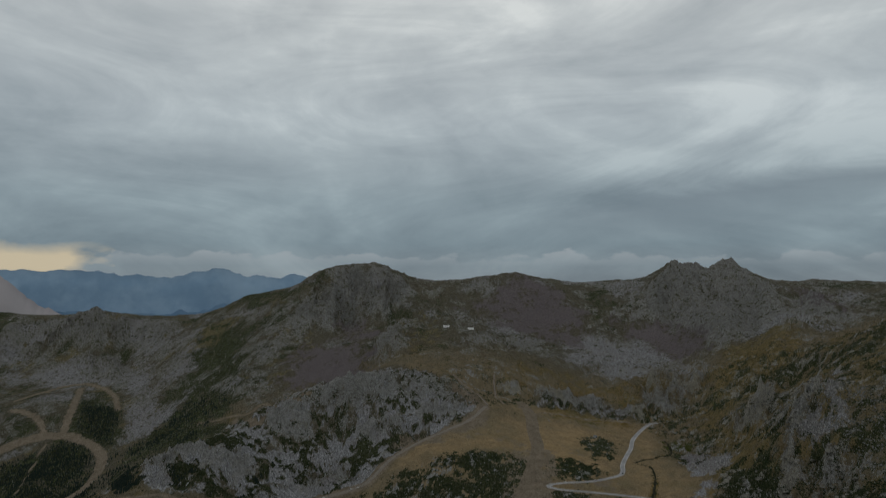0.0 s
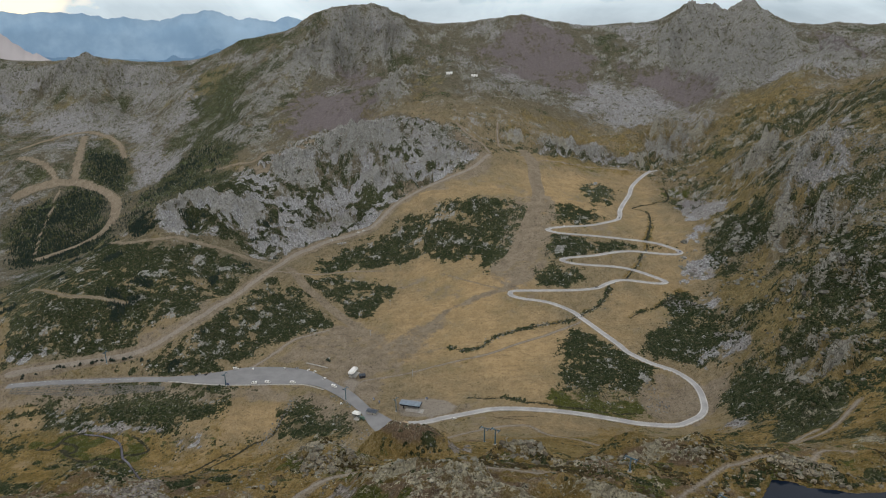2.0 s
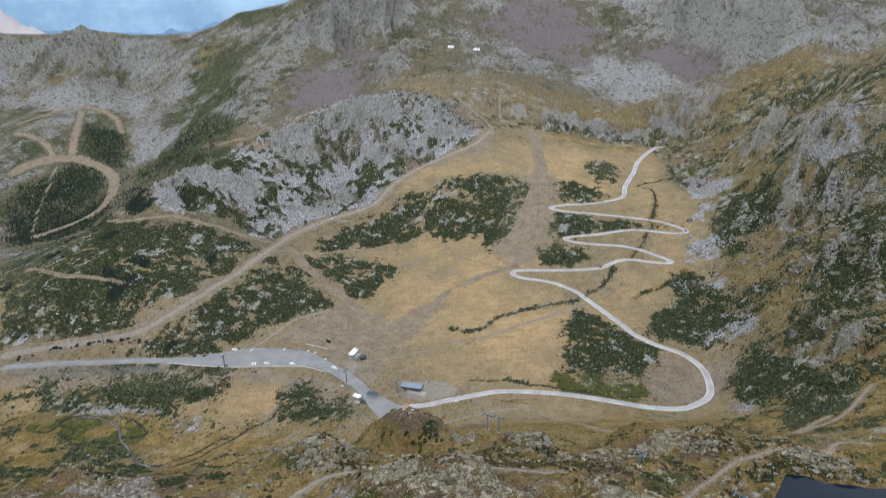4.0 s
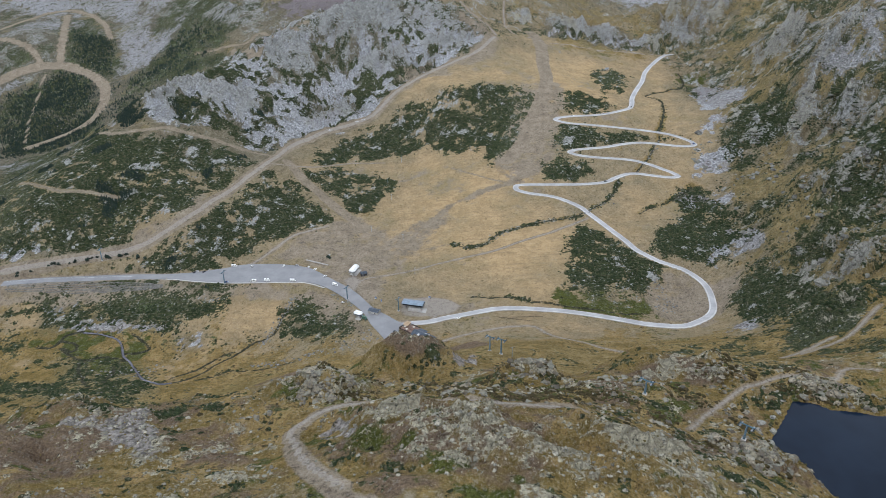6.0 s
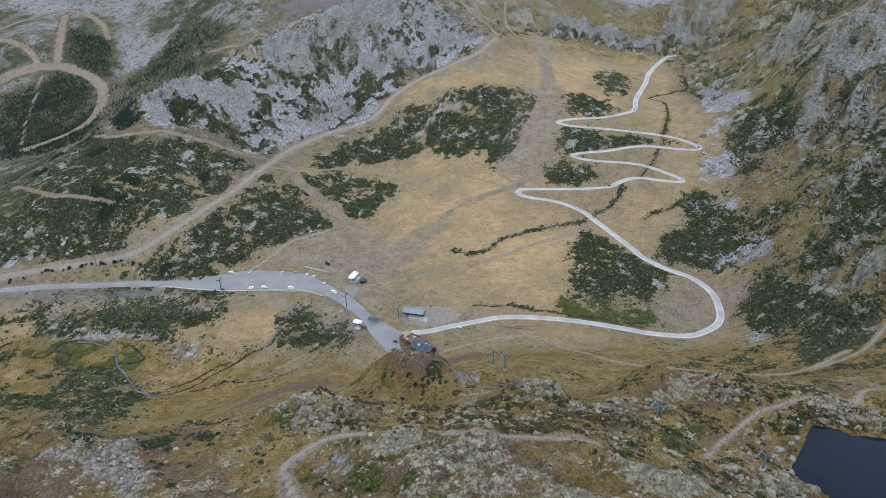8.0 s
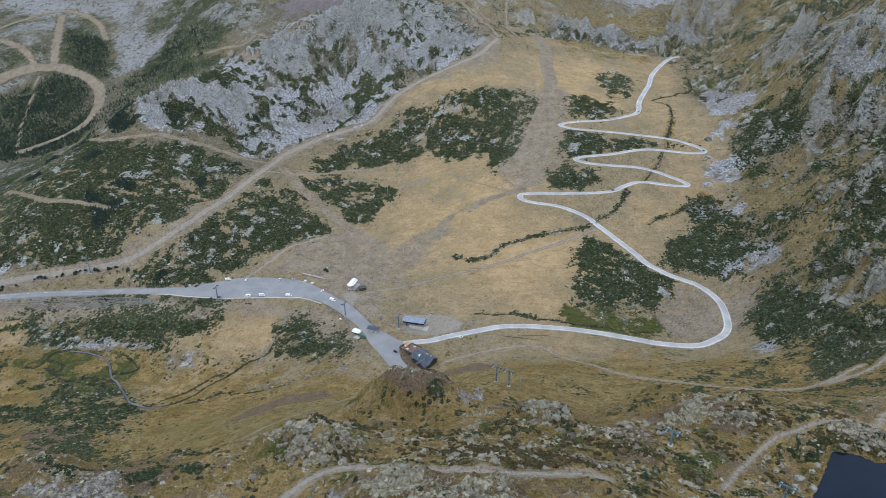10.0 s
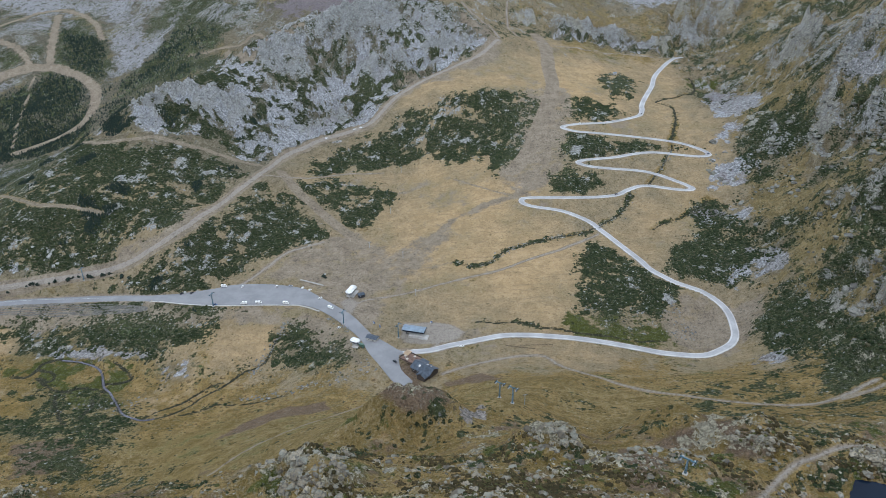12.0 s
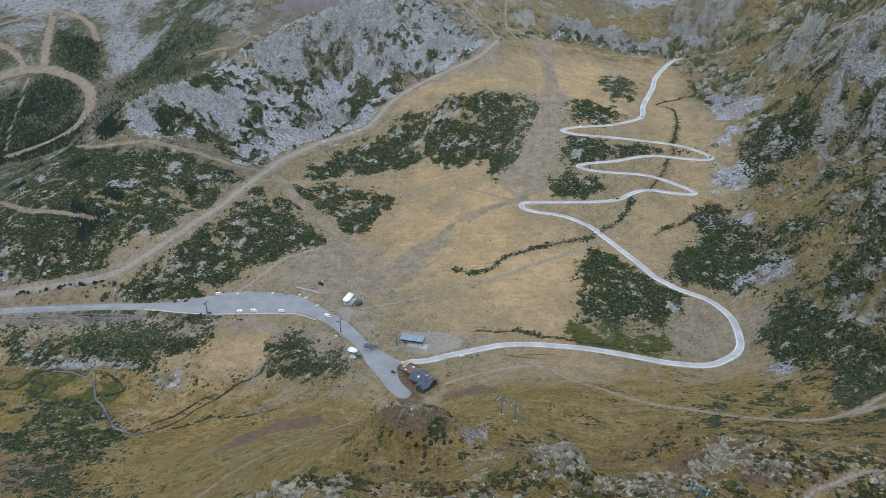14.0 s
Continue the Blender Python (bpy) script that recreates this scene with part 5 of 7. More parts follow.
def sample(field, x, y):
    """A field of the grid at any place."""
    x, y = np.asarray(x, float), np.asarray(y, float)
    i = np.clip(np.searchsorted(gx, x) - 1, 0, len(gx) - 2)
    j = np.clip(np.searchsorted(gy, y) - 1, 0, len(gy) - 2)
    u, v = (x - gx[i]) / (gx[i + 1] - gx[i]), (y - gy[j]) / (gy[j + 1] - gy[j])
    return (field[j, i] * (1 - u) + field[j, i + 1] * u) * (1 - v) + (field[j + 1, i] * (1 - u) + field[j + 1, i + 1] * u) * v


def level(x, y):
    return float(sample(Z, x, y))


# ---- paved roads, car park, water ----
def ribbon(name, line, offsets, heights, material, lift=0.0, taper=False):
    """A band along a line: one row of points across it for each step."""
    fine, pz = road_profile(line)
    tangent = np.gradient(fine, axis=0)
    tangent /= np.linalg.norm(tangent, axis=1)[:, None]
    normal = np.c_[-tangent[:, 1], tangent[:, 0]]
    if taper:
        pz = sample(Z, fine[:, 0], fine[:, 1])
    inpark = np.clip((sample(lot, fine[:, 0], fine[:, 1]) - 0.1) / 0.4, 0, 1)
    flat = fine[:, 0] * PARK_TILT[0] + fine[:, 1] * PARK_TILT[1] + PARK_TILT[2]
    pz = pz * (1 - inpark) + flat * inpark
    xs = fine[:, :1] + normal[:, :1] * np.array(offsets)[None]
    ys = fine[:, 1:] + normal[:, 1:] * np.array(offsets)[None]
    zs = pz[:, None] + np.array(heights)[None] + lift
    made = sheet(name, xs, ys, zs)
    made.flip_normals()
    made.materials.append(material)
    return new(name, made)


for key, (width, line) in PAVED.items():
    h = width / 2
    surface = ASPHALT if key == "valley road" else GRAVEL_ROAD
    if key != "valley road":
        for side in (-1, 1):
            inner_edge, outer_edge = sorted((side * (h - 0.35), side * (h + 0.8)))
            tagged(ribbon("road_shoulder", line, (inner_edge, (inner_edge + outer_edge) / 2, outer_edge), ((0.13, 0.10, -0.10) if side > 0 else (-0.10, 0.10, 0.13)), SHOULDER),
                   "pale gravel shoulder along the mountain road", "road shoulder", kind="structure")
    tagged(ribbon("road", line, (-h - 1.6, -h, -h + 0.3, 0, h - 0.3, h, h + 1.6), (-0.7, 0.0, 0.08, 0.13, 0.08, 0.0, -0.7), surface),
           "pale worn mountain road across the slope", "road", kind="structure")


def flat_area(name, outline, height, material, thick=0.5):
    bm = bmesh.new()
    top = [bm.verts.new((x, y, height(x, y))) for x, y in outline]
    face = bm.faces.new(top)
    if face.normal.z < 0:
        face.normal_flip()
    side = bmesh.ops.extrude_face_region(bm, geom=[face])
    bmesh.ops.translate(bm, verts=[v for v in side["geom"] if isinstance(v, bmesh.types.BMVert)], vec=(0, 0, -thick))
    bmesh.ops.recalc_face_normals(bm, faces=bm.faces)
    made = bpy.data.meshes.new(name)
    bm.to_mesh(made)
    bm.free()
    made.materials.append(material)
    return new(name, made)


def park_height(x, y):
    return x * PARK_TILT[0] + y * PARK_TILT[1] + PARK_TILT[2]


tagged(flat_area("car_park", smooth_line(CAR_PARK + CAR_PARK[:1], 6)[:-1], lambda x, y: park_height(x, y) + 0.1, ASPHALT), "grey asphalt car park beside the road", "car park", kind="structure")

tagged(flat_area("lake", smooth_line([(x + (6 if x > 230 else -2), y + (3 if y > 200 else -6)) for x, y in SHORE] + [(186, 244)], 8)[:-1], lambda x, y: LAKE_LEVEL, WATER, 0.2), "dark still mountain lake below the rocks", "lake", kind="structure")
width, line = BROOKS["brook"]
tagged(ribbon("brook_water", line, (-1.0, 0, 1.0), (0.30, 0.33, 0.30), SKY_TINTED_WATER, taper=True), "narrow winding brook in the marsh", "brook", kind="structure")


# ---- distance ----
# distance haze is painted straight into the base colour of these ranges
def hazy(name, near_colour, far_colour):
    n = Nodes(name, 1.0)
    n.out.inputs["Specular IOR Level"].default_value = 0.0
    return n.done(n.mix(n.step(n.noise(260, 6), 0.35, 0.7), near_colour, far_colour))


def far_range(name, left, right, depth, top, foot, seed, material, label):
    """A far range: a real ridge seen along its whole length."""
    t = np.linspace(0, 1, 160)
    s = np.linspace(0, 1, 12)
    T, S = np.meshgrid(t, s)
    x0 = left[0] + (right[0] - left[0]) * T
    y0 = left[1] + (right[1] - left[1]) * T
    peak = top(T) + fractal(T * 3000, 0 * T, 240, 6, seed, gain=0.55) * 42
    zz = foot + (peak - foot) * (1 - abs(S - 0.75) / 0.75) + fractal(x0, S * 700, 160, 5, seed + 5, True) * 60 * (1 - abs(2 * S - 1))
    made = sheet(name, x0, y0 - depth * (1 - S) * 0.9, np.maximum(zz, foot))
    made.materials.append(material)
    return tagged(new(name, made), label, "mountains", kind="structure")


HAZE_BLUE = hazy("painted_blue_haze", (0.20, 0.31, 0.43), (0.30, 0.42, 0.54))
far_range("backdrop_ridge", (-3000, 3330), (-700, 4100), 600, lambda t: 250 - 60 * t + 30 * np.sin(t * 9), -500, 21, hazy("painted_deep_blue_haze", (0.13, 0.22, 0.33), (0.18, 0.28, 0.39)), "darker ridge in front of the far range, painted haze-blue")
far_range("backdrop", (-3300, 3560), (-300, 4780), 700, lambda t: 450 - 40 * t, -500, 5, HAZE_BLUE, "hazy blue mountain range on the horizon")
# hillside lifted and greyed like the blue range, haze put into its colour
HAZE_PINK = hazy("haze_paled_hillside", (0.44, 0.41, 0.42), (0.53, 0.49, 0.49))
far_range("backdrop_hill", (-2600, 2700), (-1500, 3100), 300, lambda t: np.minimum(520, 400 - 800 * (t - 0.676)), -400, 9, HAZE_PINK, "pale bare hillside in the distance")


# ---- loose cover: shrubs, stones and conifers that nobody could count ----
def merged(name, verts, faces, material, smooth=False):
    made = bpy.data.meshes.new(name)
    made.vertices.add(len(verts))
    made.vertices.foreach_set("co", verts.astype(np.float32).ravel())
    made.loops.add(faces.size)
    made.loops.foreach_set("vertex_index", faces.ravel().astype(np.int32))
    made.polygons.add(len(faces))
    made.polygons.foreach_set("loop_start", np.arange(0, faces.size, 3, dtype=np.int32))
    made.polygons.foreach_set("use_smooth", np.full(len(faces), smooth))
    made.update()
    made.materials.append(material)
    return new(name, made)


def blob(cuts):
    bm = bmesh.new()
    bmesh.ops.create_icosphere(bm, subdivisions=cuts, radius=1)
    bmesh.ops.triangulate(bm, faces=bm.faces)
    v = np.array([p.co[:] for p in bm.verts])
    f = np.array([[p.index for p in q.verts] for q in bm.faces])
    bm.free()
    return v, f


def conifer():
    """Trunk and three ragged skirts of branches, each with a pointed rim."""
    v, f = [], []
    for low, high, wide, sides in ((0.0, 0.3, 0.06, 4), (0.08, 0.52, 0.34, 7), (0.30, 0.78, 0.25, 7), (0.55, 1.0, 0.15, 6)):
        first = len(v)
        for k in range(sides):
            a = 2 * math.pi * (k + low * 3) / sides
            r = wide * (1.0 if k % 2 else 0.72)
            v.append((r * math.cos(a), r * math.sin(a), low - 0.04 * (k % 2)))
        v.append((0, 0, high))
        f += [(first + k, first + (k + 1) % sides, first + sides) for k in range(sides)]
    return np.array(v), np.array(f)


dice = np.random.default_rng(7)


def scatter(count, box, chance, tries=40):
    """Random places in a box of the plan, kept by chance(x, y)."""
    keep = []
    total = 0
    for _ in range(tries):
        x = dice.uniform(box[0], box[2], count * 2)
        y = dice.uniform(box[1], box[3], count * 2)
        ok = dice.random(count * 2) < chance(x, y)
        keep.append(np.c_[x[ok], y[ok]])
        total += ok.sum()
        if total >= count:
            break
    return np.concatenate(keep)[:count]


def strew(name, shape, places, size, squash, jitter, sink, material, label, category, smooth=False):
    v, f = shape
    count = len(places)
    turn = dice.uniform(0, 2 * math.pi, count)
    sx, sy = size * dice.uniform(0.7, 1.35, count), size * dice.uniform(0.7, 1.35, count)
    sz = size * squash * dice.uniform(0.65, 1.35, count)
    p = v[None] * (1 + dice.uniform(-jitter, jitter, (count, len(v), 1))) + dice.uniform(-jitter, jitter, (count, len(v), 3)) * 0.4
    p = p * np.stack([sx, sy, sz], -1)[:, None]
    c, s = np.cos(turn)[:, None], np.sin(turn)[:, None]
    x, y = p[..., 0] * c - p[..., 1] * s, p[..., 0] * s + p[..., 1] * c
    z = sample(Z, places[:, 0], places[:, 1])[:, None] + p[..., 2] + (sz * sink)[:, None]
    pts = np.stack([x + places[:, :1], y + places[:, 1:], z], -1).reshape(-1, 3)
    faces = (f[None] + (np.arange(count) * len(v))[:, None, None]).reshape(-1, 3)
    return tagged(merged(name, pts, faces, material, smooth), label, category, kind="stuff")


def leaf_material(name, low, high, dead):
    n = Nodes(name, 0.9)
    n.out.inputs["Specular IOR Level"].default_value = 0.05
    r = n.random(True)
    c = n.mix(r, low, high)
    c = n.mix(n.step(n.noise(0.6, 4, 0.7), 0.42, 0.62), c, low)
    c = n.mix(n.math("MULTIPLY", n.step(r, 0.80, 0.95), 0.8), c, dead)
    return n.done(c, n.noise(0.3, 4, 0.75), 0.9, 0.35)


def stone_material(name, low=(0.075, 0.072, 0.064), high=(0.235, 0.228, 0.195)):
    n = Nodes(name, 0.95)
    n.out.inputs["Specular IOR Level"].default_value = 0.05
    r = n.random(True)
    c = n.mix(r, low, high)
    c = n.mix(n.step(n.noise(0.9, 5, 0.7), 0.46, 0.62), c, (0.075, 0.073, 0.066))
    c = n.mix(n.math("MULTIPLY", n.step(n.noise(3.5, 3), 0.48, 0.62), 0.7), c, (0.185, 0.185, 0.150))
    return n.done(c, n.noise(0.5, 5, 0.7), 0.8, 0.2)


HEATH = leaf_material("dwarf_shrub_leaves", (0.017, 0.026, 0.012), (0.056, 0.068, 0.031), (0.090, 0.078, 0.048))
NEEDLES = leaf_material("conifer_needles", (0.017, 0.028, 0.023), (0.038, 0.054, 0.041), (0.050, 0.054, 0.040))
STONE = stone_material("grey_boulder")
GULLY_STONE = stone_material("grey_gully_stone", (0.09, 0.09, 0.088), (0.30, 0.30, 0.29))
LICHEN_STONE = stone_material("lichen_boulder", (0.12, 0.108, 0.082), (0.33, 0.305, 0.235))
HEATHER = leaf_material("brown_heather", (0.030, 0.026, 0.012), (0.105, 0.078, 0.038), (0.060, 0.066, 0.022))
LEDGE_STONE = stone_material("brown_lichen_rock", (0.075, 0.062, 0.044), (0.260, 0.228, 0.165))
SCREE_STONE = stone_material("pale_scree_stone", (0.20, 0.20, 0.19), (0.50, 0.50, 0.48))
TUFTS = leaf_material("grass_tussock", (0.085, 0.070, 0.024), (0.230, 0.170, 0.070), (0.075, 0.055, 0.032))
small_blob, fine_blob = blob(1), blob(2)
wild = np.clip(1 - 2 * np.maximum.reduce([bare, paved, lot, brook]), 0, 1)
ragged = fractal(X, Y, 13, 3, 105)
grove = fractal(X, Y, 30, 3, 130)


def shrub_chance(x, y):
    return np.clip((sample(shrub, x, y) - 0.46) * 4, 0, 1) * np.clip(sample(wild, x, y), 0, 1) * (sample(rock, x, y) < 0.5)


places = scatter(34000, (-480, 430, 480, 1060), shrub_chance)
strew("dwarf_shrubs", small_blob, places, dice.uniform(0.5, 1.6, len(places)), 0.5, 0.3, 0.1, HEATH, "dark green dwarf shrubs in patches on the dry slopes", "shrubs", True)
wall_heath = fractal(X, Y * 0.7, 34, 5, 257, gain=0.62)
places = scatter(6000, (285, 430, 480, 900), lambda x, y: np.clip((sample(wall_heath, x, y) - 0.05) * 4, 0, 1) * np.clip((x - 285) / 40, 0, 1) * (1 - 0.9 * np.clip(sample(east_grass, x, y) * 1.6, 0, 1)) * sample(wild, x, y))
strew("wall_heath", small_blob, places, dice.uniform(0.5, 1.7, len(places)), 0.55, 0.3, 0.1, HEATH, "dark juniper and heather over the steep rocky wall", "shrubs", True)
places = scatter(9000, (-260, 140, 300, 520), lambda x, y: np.clip((sample(shrub, x, y) - 0.45) * 3, 0, 1) * sample(wild, x, y) * (sample(Z, x, y) > LAKE_LEVEL + 0.5))
strew("low_heath", small_blob, places, dice.uniform(0.2, 0.75, len(places)), 0.5, 0.3, 0.1, HEATH, "low heather and juniper between the near rocks", "shrubs", True)
places = scatter(8000, (-300, 140, 300, 460), lambda x, y: sample(wild, x, y) * 0.8 * (sample(Z, x, y) > LAKE_LEVEL + 0.5))
strew("grass_tussocks", small_blob, places, dice.uniform(0.12, 0.42, len(places)), 0.7, 0.3, 0.0, TUFTS, "yellowing grass tussocks on the near slope", "grass", True)


def stone_chance(x, y):
    v = sample(crag * 0.25 + np.clip(scree - 0.3, 0, 1) * 1.3 + np.clip(rock - 0.35, 0, 1) + east * 0.06 + near * 0.30 * np.clip(ridges * 0.4 + 0.4, 0, 1) + np.clip(shrub - 0.4, 0, 1) * 0.55, x, y)
    return np.clip(v, 0.006, 1) * np.clip(sample(wild, x, y), 0, 1) * (sample(Z, x, y) > LAKE_LEVEL - 0.5)


places = scatter(17000, (-480, 430, 270, 1300), stone_chance)
strew("scree_stones", small_blob, places, dice.uniform(0.4, 1.0, len(places)) ** 2 * 1.7, 0.7, 0.3, 0.15, SCREE_STONE, "loose pale grey stones over the slopes", "stones")
places = scatter(7000, (270, 430, 560, 1120), stone_chance)
strew("fallen_rocks", small_blob, places, dice.uniform(0.35, 1.0, len(places)) ** 2 * 1.5, 0.7, 0.3, 0.1, GULLY_STONE, "fallen grey rocks on the steep wall", "stones")
places = scatter(4200, (-260, 138, 300, 520), stone_chance)
strew("near_stones", small_blob, places, dice.uniform(0.3, 1.0, len(places)) ** 3 * 0.95, 0.6, 0.34, 0.1, LICHEN_STONE, "lichen-covered stones among grass and heath", "stones")
wall_ribs = fractal(X * 0.8 + Y * 0.35, Y * 0.55, 24, 4, 251, ridged=True)
places = scatter(420, (285, 430, 480, 900), lambda x, y: np.clip(sample(np.maximum(rock - 0.3, 0) * 1.2 + np.clip(wall_ribs - 0.3, 0, 1) * 1.2, x, y) * np.clip((x - 290) / 50, 0.1, 1), 0, 1) * sample(wild, x, y))
strew("outcrops", fine_blob, places, dice.uniform(0.4, 1.0, len(places)) ** 2 * 4.6, 0.55, 0.26, -0.3, STONE, "weathered rock outcrops with lichen", "rocks")


tussock_patch = fractal(X, Y, 15, 5, 211, gain=0.7)
ledge = fractal(X, Y, 17, 4, 223, ridged=True)


def heather_chance(x, y):
    crown = np.clip(1.2 - np.hypot((x + 12) / 26, (y - 322) / 18), 0, 1)
    rough = np.clip((x + 75) / 40, 0, 1) * np.clip((345 - y + 0.1 * x) / 30, 0, 1)
    v = np.clip((sample(tussock_patch, x, y) - 0.02) * 2.5, 0.03, 1) * (0.05 + rough) * 0.8 + crown * 0.7
    return np.clip(v, 0, 1) * np.clip(sample(wild, x, y), 0, 1) * (sample(Z, x, y) > LAKE_LEVEL + 0.5)


places = scatter(4800, (-120, 190, 300, 480), heather_chance)
strew("brown_heather", small_blob, places, dice.uniform(0.3, 1.0, len(places)) ** 2 * 1.25, 0.5, 0.34, 0.05, HEATHER, "brown and olive heather in ragged patches on the near knolls", "shrubs", True)


def ledge_chance(x, y):
    crown = np.clip(1.1 - np.hypot((x + 10) / 24, (y - 318) / 15), 0, 1) * 0.8
    v = np.clip(sample(near_rock, x, y) * 0.9 + np.clip((sample(ledge, x, y) - 0.25) * 2, 0, 1) * 0.16 * (x > -70) * (y < 340) + crown, 0, 1)
    return v * np.clip(sample(wild, x, y), 0, 1) * (sample(Z, x, y) > LAKE_LEVEL + 0.5)


places = scatter(1000, (-100, 190, 240, 360), ledge_chance)
strew("rock_ledges", fine_blob, places, dice.uniform(0.3, 1.0, len(places)) ** 2 * 1.9, 0.55, 0.3, -0.2, LEDGE_STONE, "lichen-covered rock ledges breaking through the grass", "rocks")


def beside(line, count, breadth):
    """Random places along a line of the plan."""
    fine = np.array(smooth_line(line, 3))
    pick = dice.integers(0, len(fine), count)
    return fine[pick] + dice.normal(0, breadth / 2, (count, 2))


for many, breadth, line in ((150, 5.0, [(-169, 544), (-165, 559), (-160, 572), (-156, 585), (-150, 604)]), (170, 9.0, [(-162, 501), (-144, 504), (-126, 506), (-104, 510), (-82, 518), (-64, 525)]),
                             (60, 4.0, [(-109, 606), (-96, 593), (-89, 583)]), (90, 14.0, [(-314, 503), (-293, 506), (-267, 500), (-256, 517)]), (120, 6.0, BROOKS["hairpin gully"][1]), (140, 7.0, BROOKS["meadow brook"][1]), (90, 9.0, [(211, 603), (216, 586), (218, 566), (203, 566)])):
    places = beside(line, many, breadth)
    strew("gully_boulders", small_blob, places, dice.uniform(0.35, 1.0, len(places)) ** 2 * 1.25, 0.7, 0.3, 0.1, GULLY_STONE, "grey boulders lining a gully", "boulders")


def tree_chance(x, y):
    return np.clip(sample(woods, x, y) * 1.2 - 0.3 + np.clip(sample(grove, x, y) * 2 - 0.35, 0, 1) * (x < -220) * (sample(shrub, x, y) > 0.55), 0, 1) * np.clip(sample(wild, x, y), 0, 1)


places = scatter(3200, (-620, 620, -200, 1000), tree_chance)
strew("mountain_pines", conifer(), places, dice.uniform(1.8, 4.2, len(places)), 1.0, 0.14, 0.0, NEEDLES, "dark mountain pines in groups on the slope", "trees")
places = scatter(6500, (-1150, 1300, -430, 1950), lambda x, y: np.clip(sample(woods, x, y) * 1.3 - 0.25, 0, 1) * np.clip(sample(wild, x, y), 0, 1) * np.where(x > -725, 0.12 + 0.5 * np.clip(sample(grove, x, y) * 3, 0, 1), 1.0))
strew("pine_wood", conifer(), places, dice.uniform(3.0, 5.6, len(places)), 1.0, 0.14, 0.0, NEEDLES, "dark pine wood in the far basin", "trees")


# ---- things ----
def part(name, bm, material, parent=None, label="", smooth=False):
    made = bpy.data.meshes.new(name)
    bmesh.ops.recalc_face_normals(bm, faces=bm.faces)
    bm.to_mesh(made)
    bm.free()
    made.materials.append(material)
    if smooth:
        made.polygons.foreach_set("use_smooth", np.ones(len(made.polygons), bool))
    ob = new(name, made)
    ob.parent = parent
    if label:
        ob["label"] = label
    return ob


def thing(name, label, category, group=""):
    return tagged(new(name), label, category, group)


def box(bm, centre, size, bevel=0.0, turn=0.0):
    m = Matrix.Translation(centre) @ Matrix.Rotation(turn, 4, "Z") @ Matrix.Diagonal((*size, 1))
    made = bmesh.ops.create_cube(bm, size=1, matrix=m)
    if bevel:
        edges = list({e for v in made["verts"] for e in v.link_edges})
        bmesh.ops.bevel(bm, geom=edges, offset=bevel, segments=2, affect="EDGES")
    return bm


def boxes(*items):
    bm = bmesh.new()
    for item in items:
        box(bm, *item)
    return bm


def tube(bm, a, b, r1, r2=None, sides=8):
    a, b = Vector(a), Vector(b)
    d = b - a
    m = Matrix.Translation((a + b) / 2) @ d.to_track_quat("Z", "Y").to_matrix().to_4x4()
    bmesh.ops.create_cone(bm, cap_ends=True, segments=sides, radius1=r1, radius2=r1 if r2 is None else r2, depth=d.length, matrix=m)
    return bm


def prism(outline, x0, x1):
    """A profile in y and z drawn out along x."""
    bm = bmesh.new()
    near_ring = [bm.verts.new((x0, y, z)) for y, z in outline]
    far_ring = [bm.verts.new((x1, y, z)) for y, z in outline]
    bm.faces.new(near_ring)
    bm.faces.new(far_ring[::-1])
    for k in range(len(outline)):
        n = (k + 1) % len(outline)
        bm.faces.new((near_ring[k], far_ring[k], far_ring[n], near_ring[n]))
    return bm


def put(ob, x, y, turn=0.0, z=None, sink=0.0):
    ob.matrix_world = pose(x, y, (level(x, y) if z is None else z) - sink, 0, 0, turn)
    return ob


def vary_paint(name, colour):
    return plain(name, colour, 0.35, 0.0, 0.12, 2.0, 0.3)


WHITE = vary_paint("white_car_paint", (0.72, 0.72, 0.70))
SILVER = plain("silver_car_paint", (0.38, 0.39, 0.40), 0.3, 0.5, 0.12)
BLACK = vary_paint("dark_car_paint", (0.022, 0.024, 0.03))
BLUE_PAINT = vary_paint("blue_car_paint", (0.05, 0.09, 0.20))
GLASS = plain("tinted_glass", (0.015, 0.018, 0.022), 0.08, 0.0, 0.1)
RUBBER = plain("tyre_rubber", (0.02, 0.02, 0.02), 0.85)
STEEL = plain("galvanised_steel", (0.30, 0.33, 0.36), 0.5, 0.6)
PYLON_BLUE = plain("blue_grey_pylon_paint", (0.065, 0.130, 0.170), 0.6, 0.0)
LAMP_RED = plain("red_lamp_glass", (0.35, 0.02, 0.015), 0.2)
LAMP_CLEAR = plain("clear_lamp_glass", (0.6, 0.6, 0.58), 0.15)
SLATE = plain("slate_roofing", (0.062, 0.076, 0.096), 0.6, 0.0, 0.35, 2.5, 0.4)
SHEET = plain("blue_grey_roof_sheet", (0.20, 0.25, 0.30), 0.4, 0.3, 0.2, 4.0)
SHELL = plain("white_fibreglass_shell", (0.74, 0.74, 0.72), 0.45, 0.0, 0.12, 3.0)
TIMBER = plain("dark_timber", (0.060, 0.048, 0.040), 0.8)
DECK = plain("reddish_deck_boards", (0.19, 0.125, 0.095), 0.8, 0.0, 0.3, 1.0)
CONCRETE = plain("pale_concrete", (0.40, 0.385, 0.355), 0.85, 0.0, 0.2, 2.0)
CANVAS = plain("beige_canvas", (0.52, 0.40, 0.27), 0.85, 0.0, 0.12)
CREAM = plain("cream_canvas", (0.50, 0.46, 0.38), 0.85, 0.0, 0.15)
WALL_DARK = plain("dark_wall_panels", (0.04, 0.045, 0.055), 0.6)
GREEN_STEEL = plain("green_machine_paint", (0.10, 0.17, 0.13), 0.5, 0.2)
